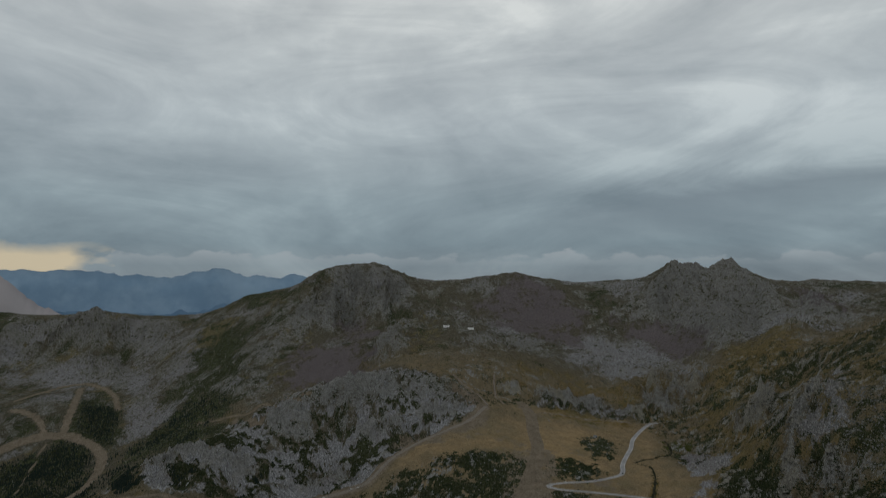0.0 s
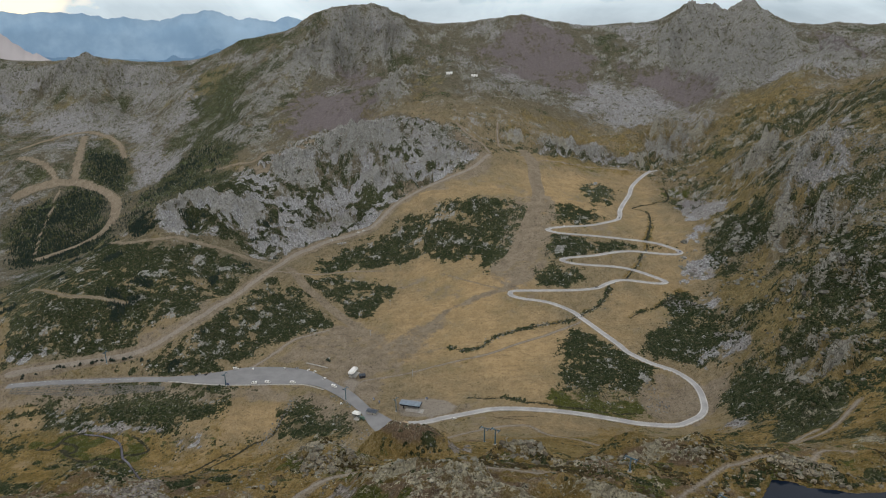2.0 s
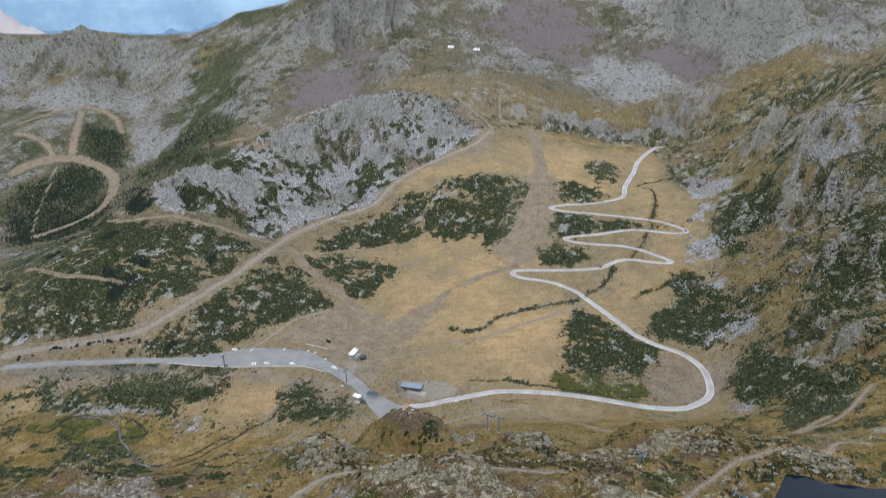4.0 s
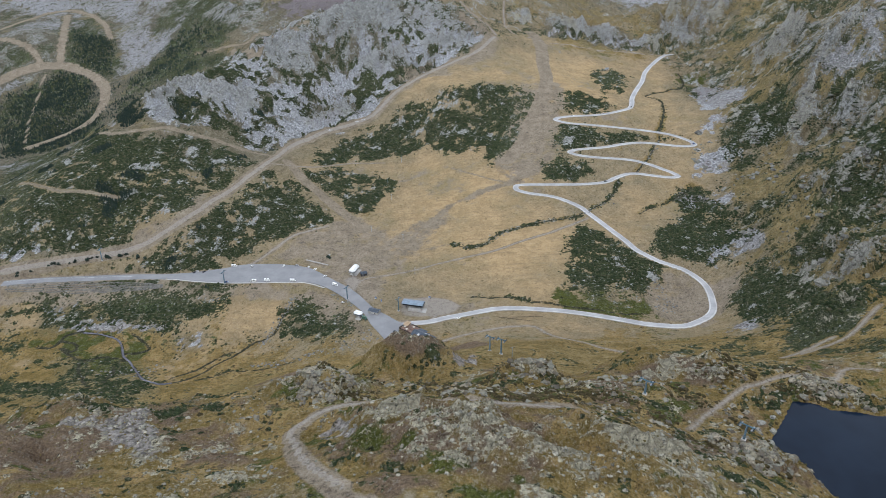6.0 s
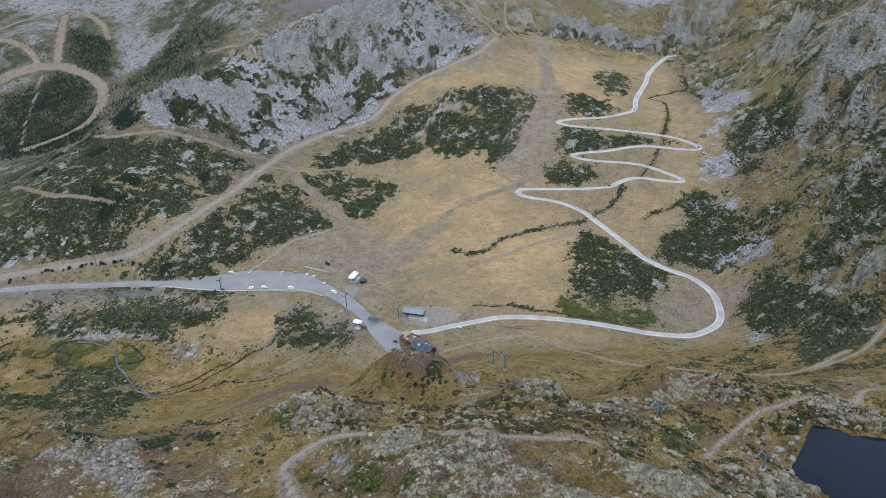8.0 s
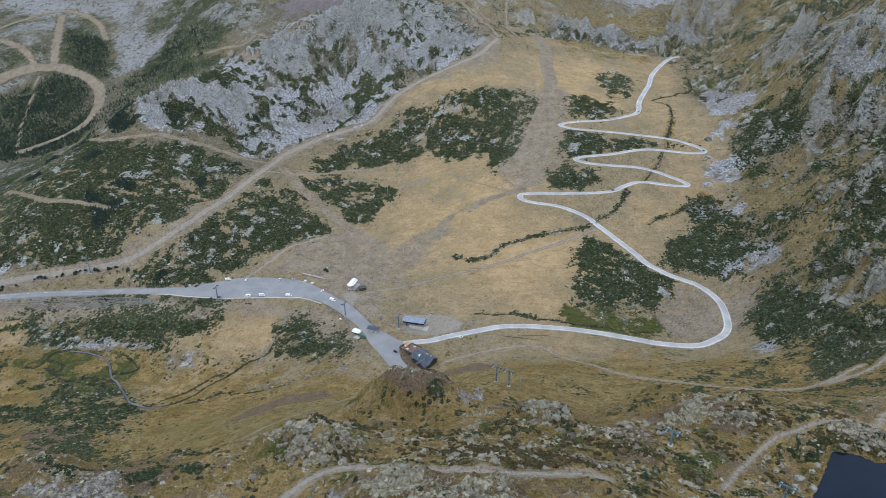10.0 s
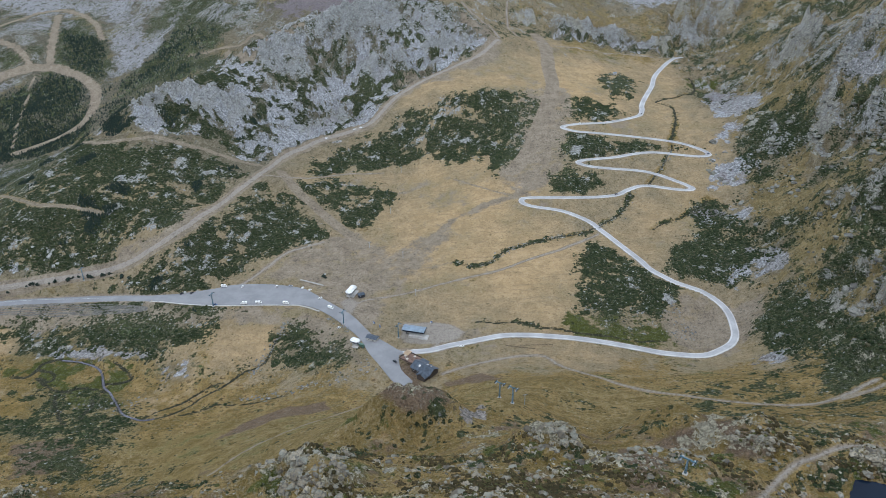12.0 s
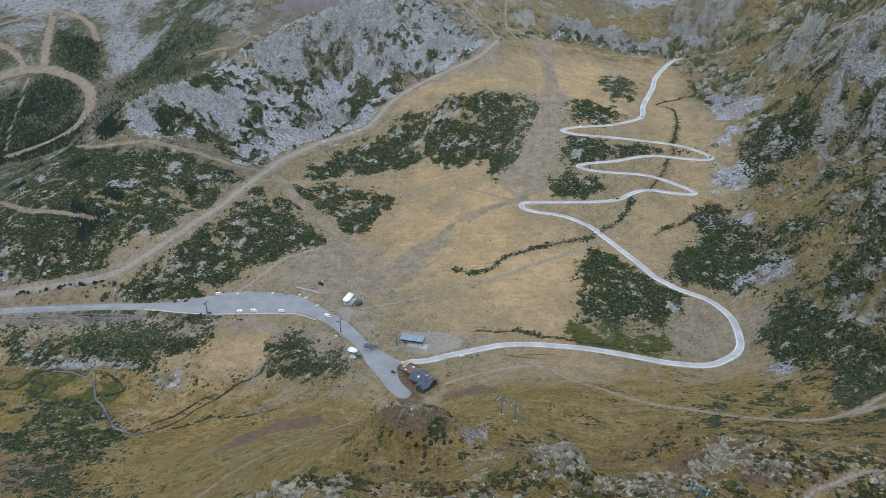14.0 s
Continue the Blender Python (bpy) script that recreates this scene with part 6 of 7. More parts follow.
BARK = plain("pine_bark", (0.06, 0.045, 0.032), 0.9)


def wheels(root, xs, half, r):
    for x in xs:
        for side in (-1, 1):
            bm = tube(bmesh.new(), (x, side * (half - 0.22), r), (x, side * half, r), r, sides=12)
            wheel = part("wheel", bm, RUBBER, root)
            part("rim", tube(bmesh.new(), (x, side * (half - 0.05), r), (x, side * (half + 0.015), r), r * 0.6, sides=10), STEEL, wheel, "steel wheel rim")


def lamps(root, front, back, half, z):
    for side in (-1, 1):
        part("headlight", boxes(((front, side * (half - 0.25), z), (0.08, 0.34, 0.18), 0.03)), LAMP_CLEAR, root, "clear headlight")
        part("tail_light", boxes(((back, side * (half - 0.2), z + 0.1), (0.06, 0.2, 0.3), 0.02)), LAMP_RED, root, "red tail light")


def build_car(paint, label):
    root = thing("car", label, "car", "parked cars")
    hull = [(-2.15, 0.35), (-2.2, 0.75), (-2.1, 0.95), (-1.2, 1.0), (1.0, 0.98), (1.95, 0.82), (2.15, 0.62), (2.15, 0.35)]
    bm = prism(hull, -0.88, 0.88)
    bmesh.ops.rotate(bm, verts=bm.verts, cent=(0, 0, 0), matrix=Matrix.Rotation(-math.pi / 2, 3, "Z"))
    bmesh.ops.bevel(bm, geom=list(bm.edges), offset=0.07, segments=2, affect="EDGES")
    part("body", bm, paint, root, smooth=False)
    cabin = [(-1.95, 0.94), (-1.5, 1.40), (0.25, 1.42), (1.1, 0.94)]
    bm = prism(cabin, -0.74, 0.74)
    bmesh.ops.rotate(bm, verts=bm.verts, cent=(0, 0, 0), matrix=Matrix.Rotation(-math.pi / 2, 3, "Z"))
    bmesh.ops.bevel(bm, geom=list(bm.edges), offset=0.05, segments=1, affect="EDGES")
    part("windows", bm, GLASS, root, "dark window glass")
    part("roof", boxes(((-0.62, 0, 1.44), (1.75, 1.40, 0.07), 0.03)), paint, root)
    wheels(root, (-1.35, 1.35), 0.9, 0.32)
    lamps(root, 2.12, -2.17, 0.85, 0.66)
    return root


def build_van(paint, label):
    root = thing("camper_van", label, "van", "parked camper vans")
    shape = [(-2.9, 0.4), (-2.95, 2.45), (-2.8, 2.62), (1.3, 2.62), (1.75, 2.4), (2.35, 1.35), (2.95, 1.15), (3.0, 0.4)]
    bm = prism(shape, -1.02, 1.02)
    bmesh.ops.rotate(bm, verts=bm.verts, cent=(0, 0, 0), matrix=Matrix.Rotation(-math.pi / 2, 3, "Z"))
    bmesh.ops.bevel(bm, geom=list(bm.edges), offset=0.08, segments=2, affect="EDGES")
    part("body", bm, paint, root)
    bm = bmesh.new()
    box(bm, (2.06, 0, 1.88), (0.06, 1.7, 0.95), 0.02)
    bmesh.ops.rotate(bm, verts=bm.verts, cent=(2.06, 0, 1.88), matrix=Matrix.Rotation(radians(-30), 3, "Y"))
    part("windscreen", bm, GLASS, root, "dark sloping windscreen")
    for side in (-1, 1):
        part("side_window", boxes(((1.35, side * 1.02, 1.85), (0.85, 0.05, 0.55), 0.02)), GLASS, root, "dark cab window")
        part("side_window", boxes(((-0.9, side * 1.02, 1.9), (1.3, 0.05, 0.5), 0.02)), GLASS, root, "dark living-space window")
    part("roof_vent", boxes(((-0.6, 0, 2.68), (0.6, 0.6, 0.12), 0.03)), GLASS, root, "grey roof hatch")
    wheels(root, (-1.75, 1.95), 1.03, 0.36)
    lamps(root, 2.98, -2.93, 1.0, 0.8)
    return root


white_car = build_car(WHITE, "small white car parked on the asphalt")
dark_car = build_car(BLACK, "dark car parked at the edge of the asphalt")
silver_car = build_car(SILVER, "silver car standing on the asphalt")
blue_car = build_car(BLUE_PAINT, "blue car parked at the roadside")
van = build_van(WHITE, "white camper van parked on the asphalt")


def parked(model, first, spots):
    for k, (x, y, turn) in enumerate(spots):
        on = park_height(x, y) + 0.12 if float(sample(lot, x, y)) > 0.4 else float(sample(Z, x, y)) + (0.62 if float(sample(paved, x, y)) > 0.45 else 0.02)
        m = pose(x, y, on, 0, 0, turn)
        if k == 0 and first:
            model.matrix_world = m
        else:
            copy_thing(model, m)


parked(van, True, [(-225, 665, 4), (-196, 630.5, 178), (-182, 631.5, 2), (-155, 630, -4), (-110, 620, -30)])
parked(white_car, True, [(-206, 664, 80), (-171, 664, 84), (-144, 660, 70), (-136, 655, 52), (-123, 639, 50), (-98, 590, 25), (181, 956.5, 10), (-162, 974, 35), (-125, 993, 28), (-116, 996, 28), (14, 551, 18)])
parked(dark_car, True, [(-264, 652, 60), (-254, 653, 60), (270, 987, 70), (199, 800, 14), (-43, 531, -40)])
parked(silver_car, True, [(-157, 664, 10), (226, 964, 15)])
parked(blue_car, True, [(-224, 629.5, 6), (326, 873, 40)])


# ---- lift pylons ----
def build_pylon(height, arm, label):
    root = thing("lift_pylon", label, "pylon", "chairlift pylons")
    part("footing", boxes(((0, 0, 0.2), (1.8, 1.8, 1.2), 0.1)), CONCRETE, root, "concrete footing")
    part("mast", tube(bmesh.new(), (0, 0, 0.5), (0, 0, height), 0.55, 0.32, 12), PYLON_BLUE, root)
    part("crossarm", boxes(((0, 0, height + 0.1), (arm * 2, 0.45, 0.5), 0.06)), PYLON_BLUE, root)
    for side in (-1, 1):
        beam = part("sheave_beam", boxes(((side * arm, 0, height - 0.25), (0.25, 3.6, 0.3), 0.05)), PYLON_BLUE, root)
        bm = bmesh.new()
        for k in range(4):
            tube(bm, (side * arm - 0.12, -1.35 + 0.9 * k, height + 0.1), (side * arm + 0.12, -1.35 + 0.9 * k, height + 0.1), 0.26, sides=10)
        part("sheaves", bm, RUBBER, beam, "row of dark rollers")
        part("catwalk", boxes(((side * (arm - 0.7), 0, height - 0.4), (0.6, 3.4, 0.08), 0.0)), STEEL, root, "steel grating catwalk")
    bm = bmesh.new()
    for side in (-0.2, 0.2):
        tube(bm, (side, -0.62, 0.6), (side, -0.45, height), 0.04, sides=5)
    for k in range(int(height / 0.6)):
        z = 0.9 + 0.6 * k
        tube(bm, (-0.2, -0.6, z), (0.2, -0.6, z), 0.03, sides=5)
    part("ladder", bm, STEEL, root, "thin steel ladder")
    return root


tall = build_pylon(14.0, 3.0, "tall blue-grey steel chairlift pylon with crossarm")
put(tall, -225, 627, 70)
for x, y, turn in ((-94, 592, 62), (-371, 674, 80), (-42, 566, 62)):
    copy_thing(tall, pose(x, y, level(x, y), 0, 0, turn))
middle = build_pylon(11.0, 2.8, "blue-grey steel chairlift pylon on the grassy slope")
put(middle, 36, 354, -32)
for x, y, turn in ((30, 367, -32),):
    copy_thing(middle, pose(x, y, level(x, y), 0, 0, turn))
short = build_pylon(7.5, 3.0, "blue steel chairlift pylon among rocks")
put(short, 121, 213, -42)
copy_thing(short, pose(89, 243, level(89, 243), 0, 0, -38))


def build_tow_post():
    root = thing("drag_lift_post", "slim grey steel drag-lift post in the dry meadow", "post", "drag-lift posts")
    part("mast", tube(bmesh.new(), (0, 0, -0.3), (0, 0, 7.5), 0.24, 0.15, 8), STEEL, root)
    part("crossarm", boxes(((0, 0, 7.4), (2.6, 0.2, 0.25), 0.03)), STEEL, root)
    for side in (-1, 1):
        part("roller", tube(bmesh.new(), (side * 1.2, -0.25, 7.2), (side * 1.2, 0.25, 7.2), 0.22, sides=10), RUBBER, root, "dark guide roller")
    return root


tow = build_tow_post()
put(tow, -83, 735, 20)
for x, y in ((44, 362), (-45, 712), (-29, 639), (-56, 900), (-71, 847), (-64, 805)):
    copy_thing(tow, pose(x, y, level(x, y), 0, 0, 20))


# ---- lift stations ----
def capsule(length, width, height):
    """A long shell with rounded ends and shoulders."""
    bm = box(bmesh.new(), (0, 0, 0), (length, width, height))
    bmesh.ops.bevel(bm, geom=list(bm.edges), offset=min(width, height) * 0.34, segments=4, affect="EDGES")
    return bm


def raised(bm, z, x=0.0, y=0.0):
    bmesh.ops.translate(bm, verts=bm.verts, vec=(x, y, z))
    return bm


def build_station(label, length, width):
    root = thing("lift_station", label, "lift station", "chairlift stations")
    shell = part("shell", raised(capsule(length, width, 3.0), 6.0), SHELL, root, smooth=True)
    part("window_band", boxes(((0, 0, 5.3), (length * 0.9, width + 0.06, 0.5), 0.1)), GLASS, shell, "dark glazed band")
    part("underside", boxes(((0, 0, 4.45), (length * 0.94, width * 0.8, 0.35), 0.05)), STEEL, root, "steel machinery deck")
    for x in (-length * 0.3, length * 0.3):
        part("column", boxes(((x, 0, 2.2), (1.1, 1.3, 4.6), 0.1)), CONCRETE, root, "concrete column")
    part("bullwheel", tube(bmesh.new(), (length * 0.3, 0, 4.0), (length * 0.3, 0, 4.3), 2.2, sides=24), STEEL, root, "large steel bullwheel")
    for side in (-1, 1):
        part("guide_rail", boxes(((0, side * width * 0.46, 4.1), (length * 1.05, 0.2, 0.25), 0.03)), STEEL, root)
    part("platform", boxes(((length * 0.2, 0, 0.25), (length * 0.9, width * 1.2, 0.7), 0.05)), CONCRETE, root, "low concrete boarding platform")
    return root


upper = build_station("white rounded chairlift station above the car park", 12.5, 6.0)
put(upper, -93, 645, 72)
upper.scale = (1.18, 1.1, 1.1)
lower = build_station("white chairlift station with green machinery beside the car park", 8.5, 5.5)
put(lower, -79, 556, -28)
part("machine_frame", boxes(((5.8, 0, 3.6), (4.2, 2.6, 1.0), 0.1), ((7.6, 0, 2.6), (2.6, 3.2, 0.5), 0.05), ((5.0, 0, 1.6), (0.6, 2.2, 3.2), 0.05), ((8.0, 0, 1.3), (0.5, 2.6, 2.6), 0.05)), GREEN_STEEL, lower, "green steel tensioning frame")


def build_cabin(label, sx, sy, height, wall, roof, turn_roof=0.0):
    root = thing("service_hut", label, "hut", "huts of the lift area")
    part("wall", boxes(((0, 0, height / 2 - 0.2), (sx, sy, height + 0.4), 0.03)), wall, root)
    pitch = [(-sy / 2 - 0.4, height - 0.05), (0, height + sy * 0.18), (sy / 2 + 0.4, height - 0.05), (sy / 2 + 0.4, height + 0.12), (0, height + sy * 0.18 + 0.2), (-sy / 2 - 0.4, height + 0.12)]
    part("roof", prism(pitch, -sx / 2 - 0.4, sx / 2 + 0.4), roof, root)
    door = part("door", boxes(((sx * 0.2, -sy / 2 - 0.03, 1.0), (0.95, 0.1, 2.05), 0.02)), TIMBER, root)
    part("handle", boxes(((sx * 0.2 + 0.35, -sy / 2 - 0.12, 1.0), (0.12, 0.08, 0.04), 0.0)), STEEL, door, "steel handle")
    window = part("window", boxes(((-sx * 0.22, -sy / 2 - 0.03, 1.6), (1.1, 0.1, 0.9), 0.02)), WHITE, root, "white window frame")
    part("pane", boxes(((-sx * 0.22, -sy / 2 - 0.07, 1.6), (0.9, 0.06, 0.7), 0.0)), GLASS, window)
    return root


put(build_cabin("dark metal-roofed service hut beside the white lift station", 6.0, 5.0, 2.8, WALL_DARK, SLATE), -83, 642, 20)
put(build_cabin("dark-roofed hut with pale walls at the car park edge", 10.0, 6.0, 2.9, CONCRETE, SLATE), -65, 566, -24)
summit = build_cabin("pale summit hut on the grassy shoulder", 15.0, 7.0, 4.0, SHELL, SHELL)
put(summit, 22, 1752, 5)
copy_thing(summit, pose(84, 1752, level(84, 1752), 0, 0, -12))
small_hut = build_cabin("tiny stone pump hut by the upper road", 5.0, 4.0, 2.6, CONCRETE, SHEET)
put(small_hut, 262, 1130, 10)


# ---- covered lift terminal by the road ----
def build_terminal():
    root = thing("lift_terminal", "long lift terminal with blue-grey sheet roof on concrete base", "lift station", "chairlift stations")
    part("base", boxes(((2.5, -1.5, 0.9), (15.0, 7.5, 2.6), 0.1)), CONCRETE, root, "grey concrete base block")
    for x in (-9.0, -3.0, 3.0, 9.0):
        part("column", boxes(((x, 0.5, 2.6), (0.9, 1.1, 5.2), 0.06)), WALL_DARK, root)
    hood = part("hood", boxes(((0, 0, 5.9), (24.0, 8.0, 2.0), 0.25)), WALL_DARK, root, "dark panelled machinery hood")
    for side in (-1, 1):
        part("glazing", boxes(((0, side * 4.02, 5.9), (22.0, 0.08, 0.9), 0.02)), GLASS, hood, "dark glazing strip")
    for k in range(8):
        x = -10.8 + k * 3.08
        bm = prism([(-4.6, 6.75), (0.6, 8.1), (4.6, 7.2), (4.6, 7.32), (0.6, 8.24), (-4.6, 6.9)], x - 1.52, x + 1.52)
        part("roof_panel", bm, SHEET, root)
    part("end_cap", boxes(((-12.3, 0, 6.9), (0.5, 8.6, 1.6), 0.15)), SHEET, root)
    part("end_cap", boxes(((12.3, 0, 6.9), (0.5, 8.6, 1.6), 0.15)), WALL_DARK, root)
    part("platform", boxes(((11.5, -2.0, 0.4), (9.0, 8.0, 1.0), 0.1)), CONCRETE, root, "low concrete platform")
    bm = bmesh.new()
    for x in (8, 10, 12, 14, 16):
        tube(bm, (x, -5.8, 0.8), (x, -5.8, 2.0), 0.05, sides=6)
    tube(bm, (8, -5.8, 2.0), (16, -5.8, 2.0), 0.05, sides=6)
    tube(bm, (8, -5.8, 1.4), (16, -5.8, 1.4), 0.04, sides=6)
    part("handrail", bm, STEEL, root, "steel tube handrail")
    return root


terminal = put(build_terminal(), -28, 571, -14)
terminal.scale = (0.84, 0.95, 1.0)


# ---- mountain restaurant ----
def slate_roof(name, parent, half, eave, ridge, x0, x1, thick=0.28, courses=7):
    """A gable roof in courses that overlap, one slab for each course and side."""
    for side in (-1, 1):
        for k in range(courses):
            a, b = k / courses, (k + 1) / courses + 0.03
            y1, z1 = side * half * (1 - a), eave + (ridge - eave) * a
            y2, z2 = side * half * (1 - min(b, 1.0)), eave + (ridge - eave) * min(b, 1.0)
            bm = prism([(y1, z1 - thick), (y2, z2 - thick), (y2, z2 - 0.04), (y1, z1 + 0.05)], x0, x1)
            part(name, bm, SLATE, parent)


def build_restaurant():
    root = thing("mountain_restaurant", "dark slate-roofed restaurant with a timber terrace", "restaurant")
    part("wall", boxes(((0, 0, 2.1), (19, 11, 5.0), 0.05)), TIMBER, root, "dark timber walls")
    part("gable", prism([(-5.5, 4.4), (5.5, 4.4), (0, 7.6)], -9.4, 9.4), TIMBER, root)
    part("wing", boxes(((4.5, -7.5, 1.9), (8.0, 6.0, 4.4), 0.05)), TIMBER, root)
    part("wing", boxes(((-6.0, 6.8, 1.8), (7.0, 4.5, 4.2), 0.05)), TIMBER, root)
    main = part("ridge_cap", boxes(((0, 0, 8.05), (20.6, 0.5, 0.14), 0.04)), SLATE, root)
    slate_roof("roof_slab", main, 6.7, 4.3, 8.0, -10.3, 10.3)
    cross = part("ridge_cap", boxes(((4.5, -6.0, 6.75), (0.45, 9.0, 0.14), 0.04)), SLATE, root)
    for side in (-1, 1):
        for k in range(5):
            a, b = k / 5, min(1.0, (k + 1) / 5 + 0.03)
            bm = prism([(side * 4.9 * (1 - a), 4.0 + 2.7 * a - 0.25), (side * 4.9 * (1 - b), 4.0 + 2.7 * b - 0.25), (side * 4.9 * (1 - b), 4.0 + 2.7 * b - 0.03), (side * 4.9 * (1 - a), 4.0 + 2.7 * a + 0.05)], -11.2, 0.0)
            bmesh.ops.rotate(bm, verts=bm.verts, cent=(0, 0, 0), matrix=Matrix.Rotation(math.pi / 2, 3, "Z"))
            part("roof_slab", raised(bm, 0, 4.5, 0), SLATE, cross)
    lean = bmesh.new()
    box(lean, (-6.0, 7.2, 4.3), (8.4, 5.8, 0.25), 0.04)
    bmesh.ops.rotate(lean, verts=lean.verts, cent=(-6.0, 7.2, 4.3), matrix=Matrix.Rotation(radians(-12), 3, "X"))
    part("lean_to_roof", lean, SLATE, root)
    for x, y in ((-3.0, -2.6), (1.0, 2.6)):
        sky_window = bmesh.new()
        box(sky_window, (x, y, 6.75), (1.7, 1.9, 0.18), 0.03)
        bmesh.ops.rotate(sky_window, verts=sky_window.verts, cent=(x, y, 6.75), matrix=Matrix.Rotation(radians(29 if y < 0 else -29), 3, "X"))
        part("skylight", sky_window, LAMP_CLEAR, root, "pale roof window")
    chimney = part("chimney", boxes(((6.2, 1.2, 8.2), (1.0, 1.0, 2.2), 0.05)), CONCRETE, root, "pale rendered chimney")
    part("chimney_cap", boxes(((6.2, 1.2, 9.4), (1.3, 1.3, 0.15), 0.03)), SLATE, chimney)
    for x in (-7.5, -4.0, -0.5, 3.0, 6.5):
        for side in (-1, 1):
            if side < 0 and x > 0:
                continue
            window = part("window", boxes(((x, side * 5.52, 2.4), (1.7, 0.14, 1.5), 0.03)), WHITE, root, "white window frame")
            part("pane", boxes(((x, side * 5.58, 2.4), (1.45, 0.1, 1.25), 0.0)), GLASS, window)
    door = part("door", boxes(((-9.55, -1.0, 1.05), (0.14, 1.8, 2.1), 0.02)), GLASS, root, "dark glazed entrance door")
    part("handle", boxes(((-9.68, -0.3, 1.05), (0.08, 0.06, 0.7), 0.0)), STEEL, door, "steel pull handle")
    return root


def build_terrace():
    root = thing("terrace", "raised reddish timber terrace with a balustrade beside the restaurant", "terrace")
    for k in range(24):
        part("plank", boxes(((-5.75 + k * 0.5, 0, 1.15), (0.46, 15.0, 0.1), 0.0)), DECK, root)
    for x in (-5.5, 0, 5.5):
        for y in (-7, 0, 7):
            part("post", boxes(((x, y, 0.3), (0.3, 0.3, 1.8), 0.0)), TIMBER, root)
    for (x, y, sx, sy) in ((-5.9, 0, 0.12, 15), (5.9, 0, 0.12, 15), (0, 7.4, 11.8, 0.12)):
        part("balustrade", boxes(((x, y, 1.95), (sx, sy, 0.9), 0.0), ((x, y, 2.45), (sx + 0.08, sy + 0.08, 0.1), 0.0)), TIMBER, root, "dark timber balustrade")
    return root


def build_table():
    root = thing("picnic_table", "wooden picnic table with fixed benches on the terrace", "table", "terrace tables")
    part("tabletop", boxes(((0, 0, 0.74), (1.8, 0.8, 0.06), 0.01)), DECK, root)
    for side in (-1, 1):
        part("bench", boxes(((0, side * 0.7, 0.45), (1.8, 0.28, 0.05), 0.01)), DECK, root)
        part("leg", boxes(((side * 0.7, 0, 0.37), (0.1, 1.5, 0.1), 0.0), ((side * 0.7, 0, 0.37), (0.1, 0.1, 0.74), 0.0)), TIMBER, root)
    return root


def build_sail():
    root = thing("shade_sail", "beige canvas shade roof on four posts over the terrace", "awning")
    bm = bmesh.new()
    for k in range(7):
        for i in range(7):
            u, v = k / 6 - 0.5, i / 6 - 0.5
            bm.verts.new((u * 6.4, v * 5.4, 3.2 - 0.5 * math.cos(u * math.pi) * math.cos(v * math.pi) + 0.7 * u))
    bm.verts.ensure_lookup_table()
    for k in range(6):
        for i in range(6):
            bm.faces.new([bm.verts[a] for a in (k * 7 + i, k * 7 + i + 1, k * 7 + i + 8, k * 7 + i + 7)])
    bmesh.ops.solidify(bm, geom=list(bm.faces), thickness=0.04)
    part("canvas", bm, CANVAS, root, smooth=True)
    for x in (-3.1, 3.1):
        for y in (-2.6, 2.6):
            part("post", tube(bmesh.new(), (x, y, 0), (x, y, 3.2 + 0.11 * x), 0.07), STEEL, root)
    return root


FLOOR = 5.6
place = pose(-17.5, 514, FLOOR, 0, 0, -38)
build_restaurant().matrix_world = place
deck = pose(-30, 532, FLOOR - 0.4, 0, 0, 52)
build_terrace().matrix_world = deck
table = build_table()
table.matrix_world = deck @ pose(-3.5, -5, 1.2)
for x, y in ((-3.5, -2), (-3.5, 1), (0, -5), (0, -2), (0, 1), (3.5, -5), (3.5, -2)):
    copy_thing(table, deck @ pose(x, y, 1.2, 0, 0, 4 * x))
build_sail().matrix_world = deck @ pose(1.5, 4.4, 1.2)


def build_parasol():
    root = thing("parasol", "cream terrace parasol on a slim pole", "parasol", "terrace parasols")
    part("pole", tube(bmesh.new(), (0, 0, 0), (0, 0, 2.5), 0.03), STEEL, root, "slim steel pole")
    bm = bmesh.new()
    bmesh.ops.create_cone(bm, cap_ends=False, segments=8, radius1=1.25, radius2=0.06, depth=0.45, matrix=Matrix.Translation((0, 0, 2.45)))
    bmesh.ops.solidify(bm, geom=list(bm.faces), thickness=0.03)
    part("canopy", bm, CREAM, root)
    part("foot", tube(bmesh.new(), (0, 0, 0), (0, 0, 0.1), 0.3, 0.26, 10), CONCRETE, root, "round concrete foot")
    return root


parasol = build_parasol()
parasol.matrix_world = deck @ pose(-2.0, 3.6, 1.2)
for x, y in ((-4.4, -0.4), (2.0, -3.4)):
    copy_thing(parasol, deck @ pose(x, y, 1.2, 0, 0, 20 * x))


def build_snow_gun():
    root = thing("snow_gun", "dark blue snow gun on a wheeled steel frame", "snow gun", "snow guns")
    part("frame", boxes(((0, 0, 0.55), (2.2, 1.1, 0.14), 0.02), ((-0.8, 0, 1.0), (0.16, 0.9, 0.9), 0.02)), STEEL, root)
    for side in (-1, 1):
        part("wheel", tube(bmesh.new(), (-0.5, side * 0.6, 0.4), (-0.5, side * 0.8, 0.4), 0.4, sides=12), RUBBER, root)
    part("barrel", tube(bmesh.new(), (-0.9, 0, 1.6), (1.0, 0, 2.1), 0.62, 0.5, 14), BLUE_PAINT, root, "dark blue fan barrel")
    part("nozzle_ring", tube(bmesh.new(), (1.0, 0, 2.1), (1.25, 0, 2.17), 0.56, 0.52, 14), STEEL, root, "steel nozzle ring")
    part("control_box", boxes(((0.6, 0.3, 0.95), (0.6, 0.5, 0.7), 0.04)), SHELL, root, "pale control box")
    return root


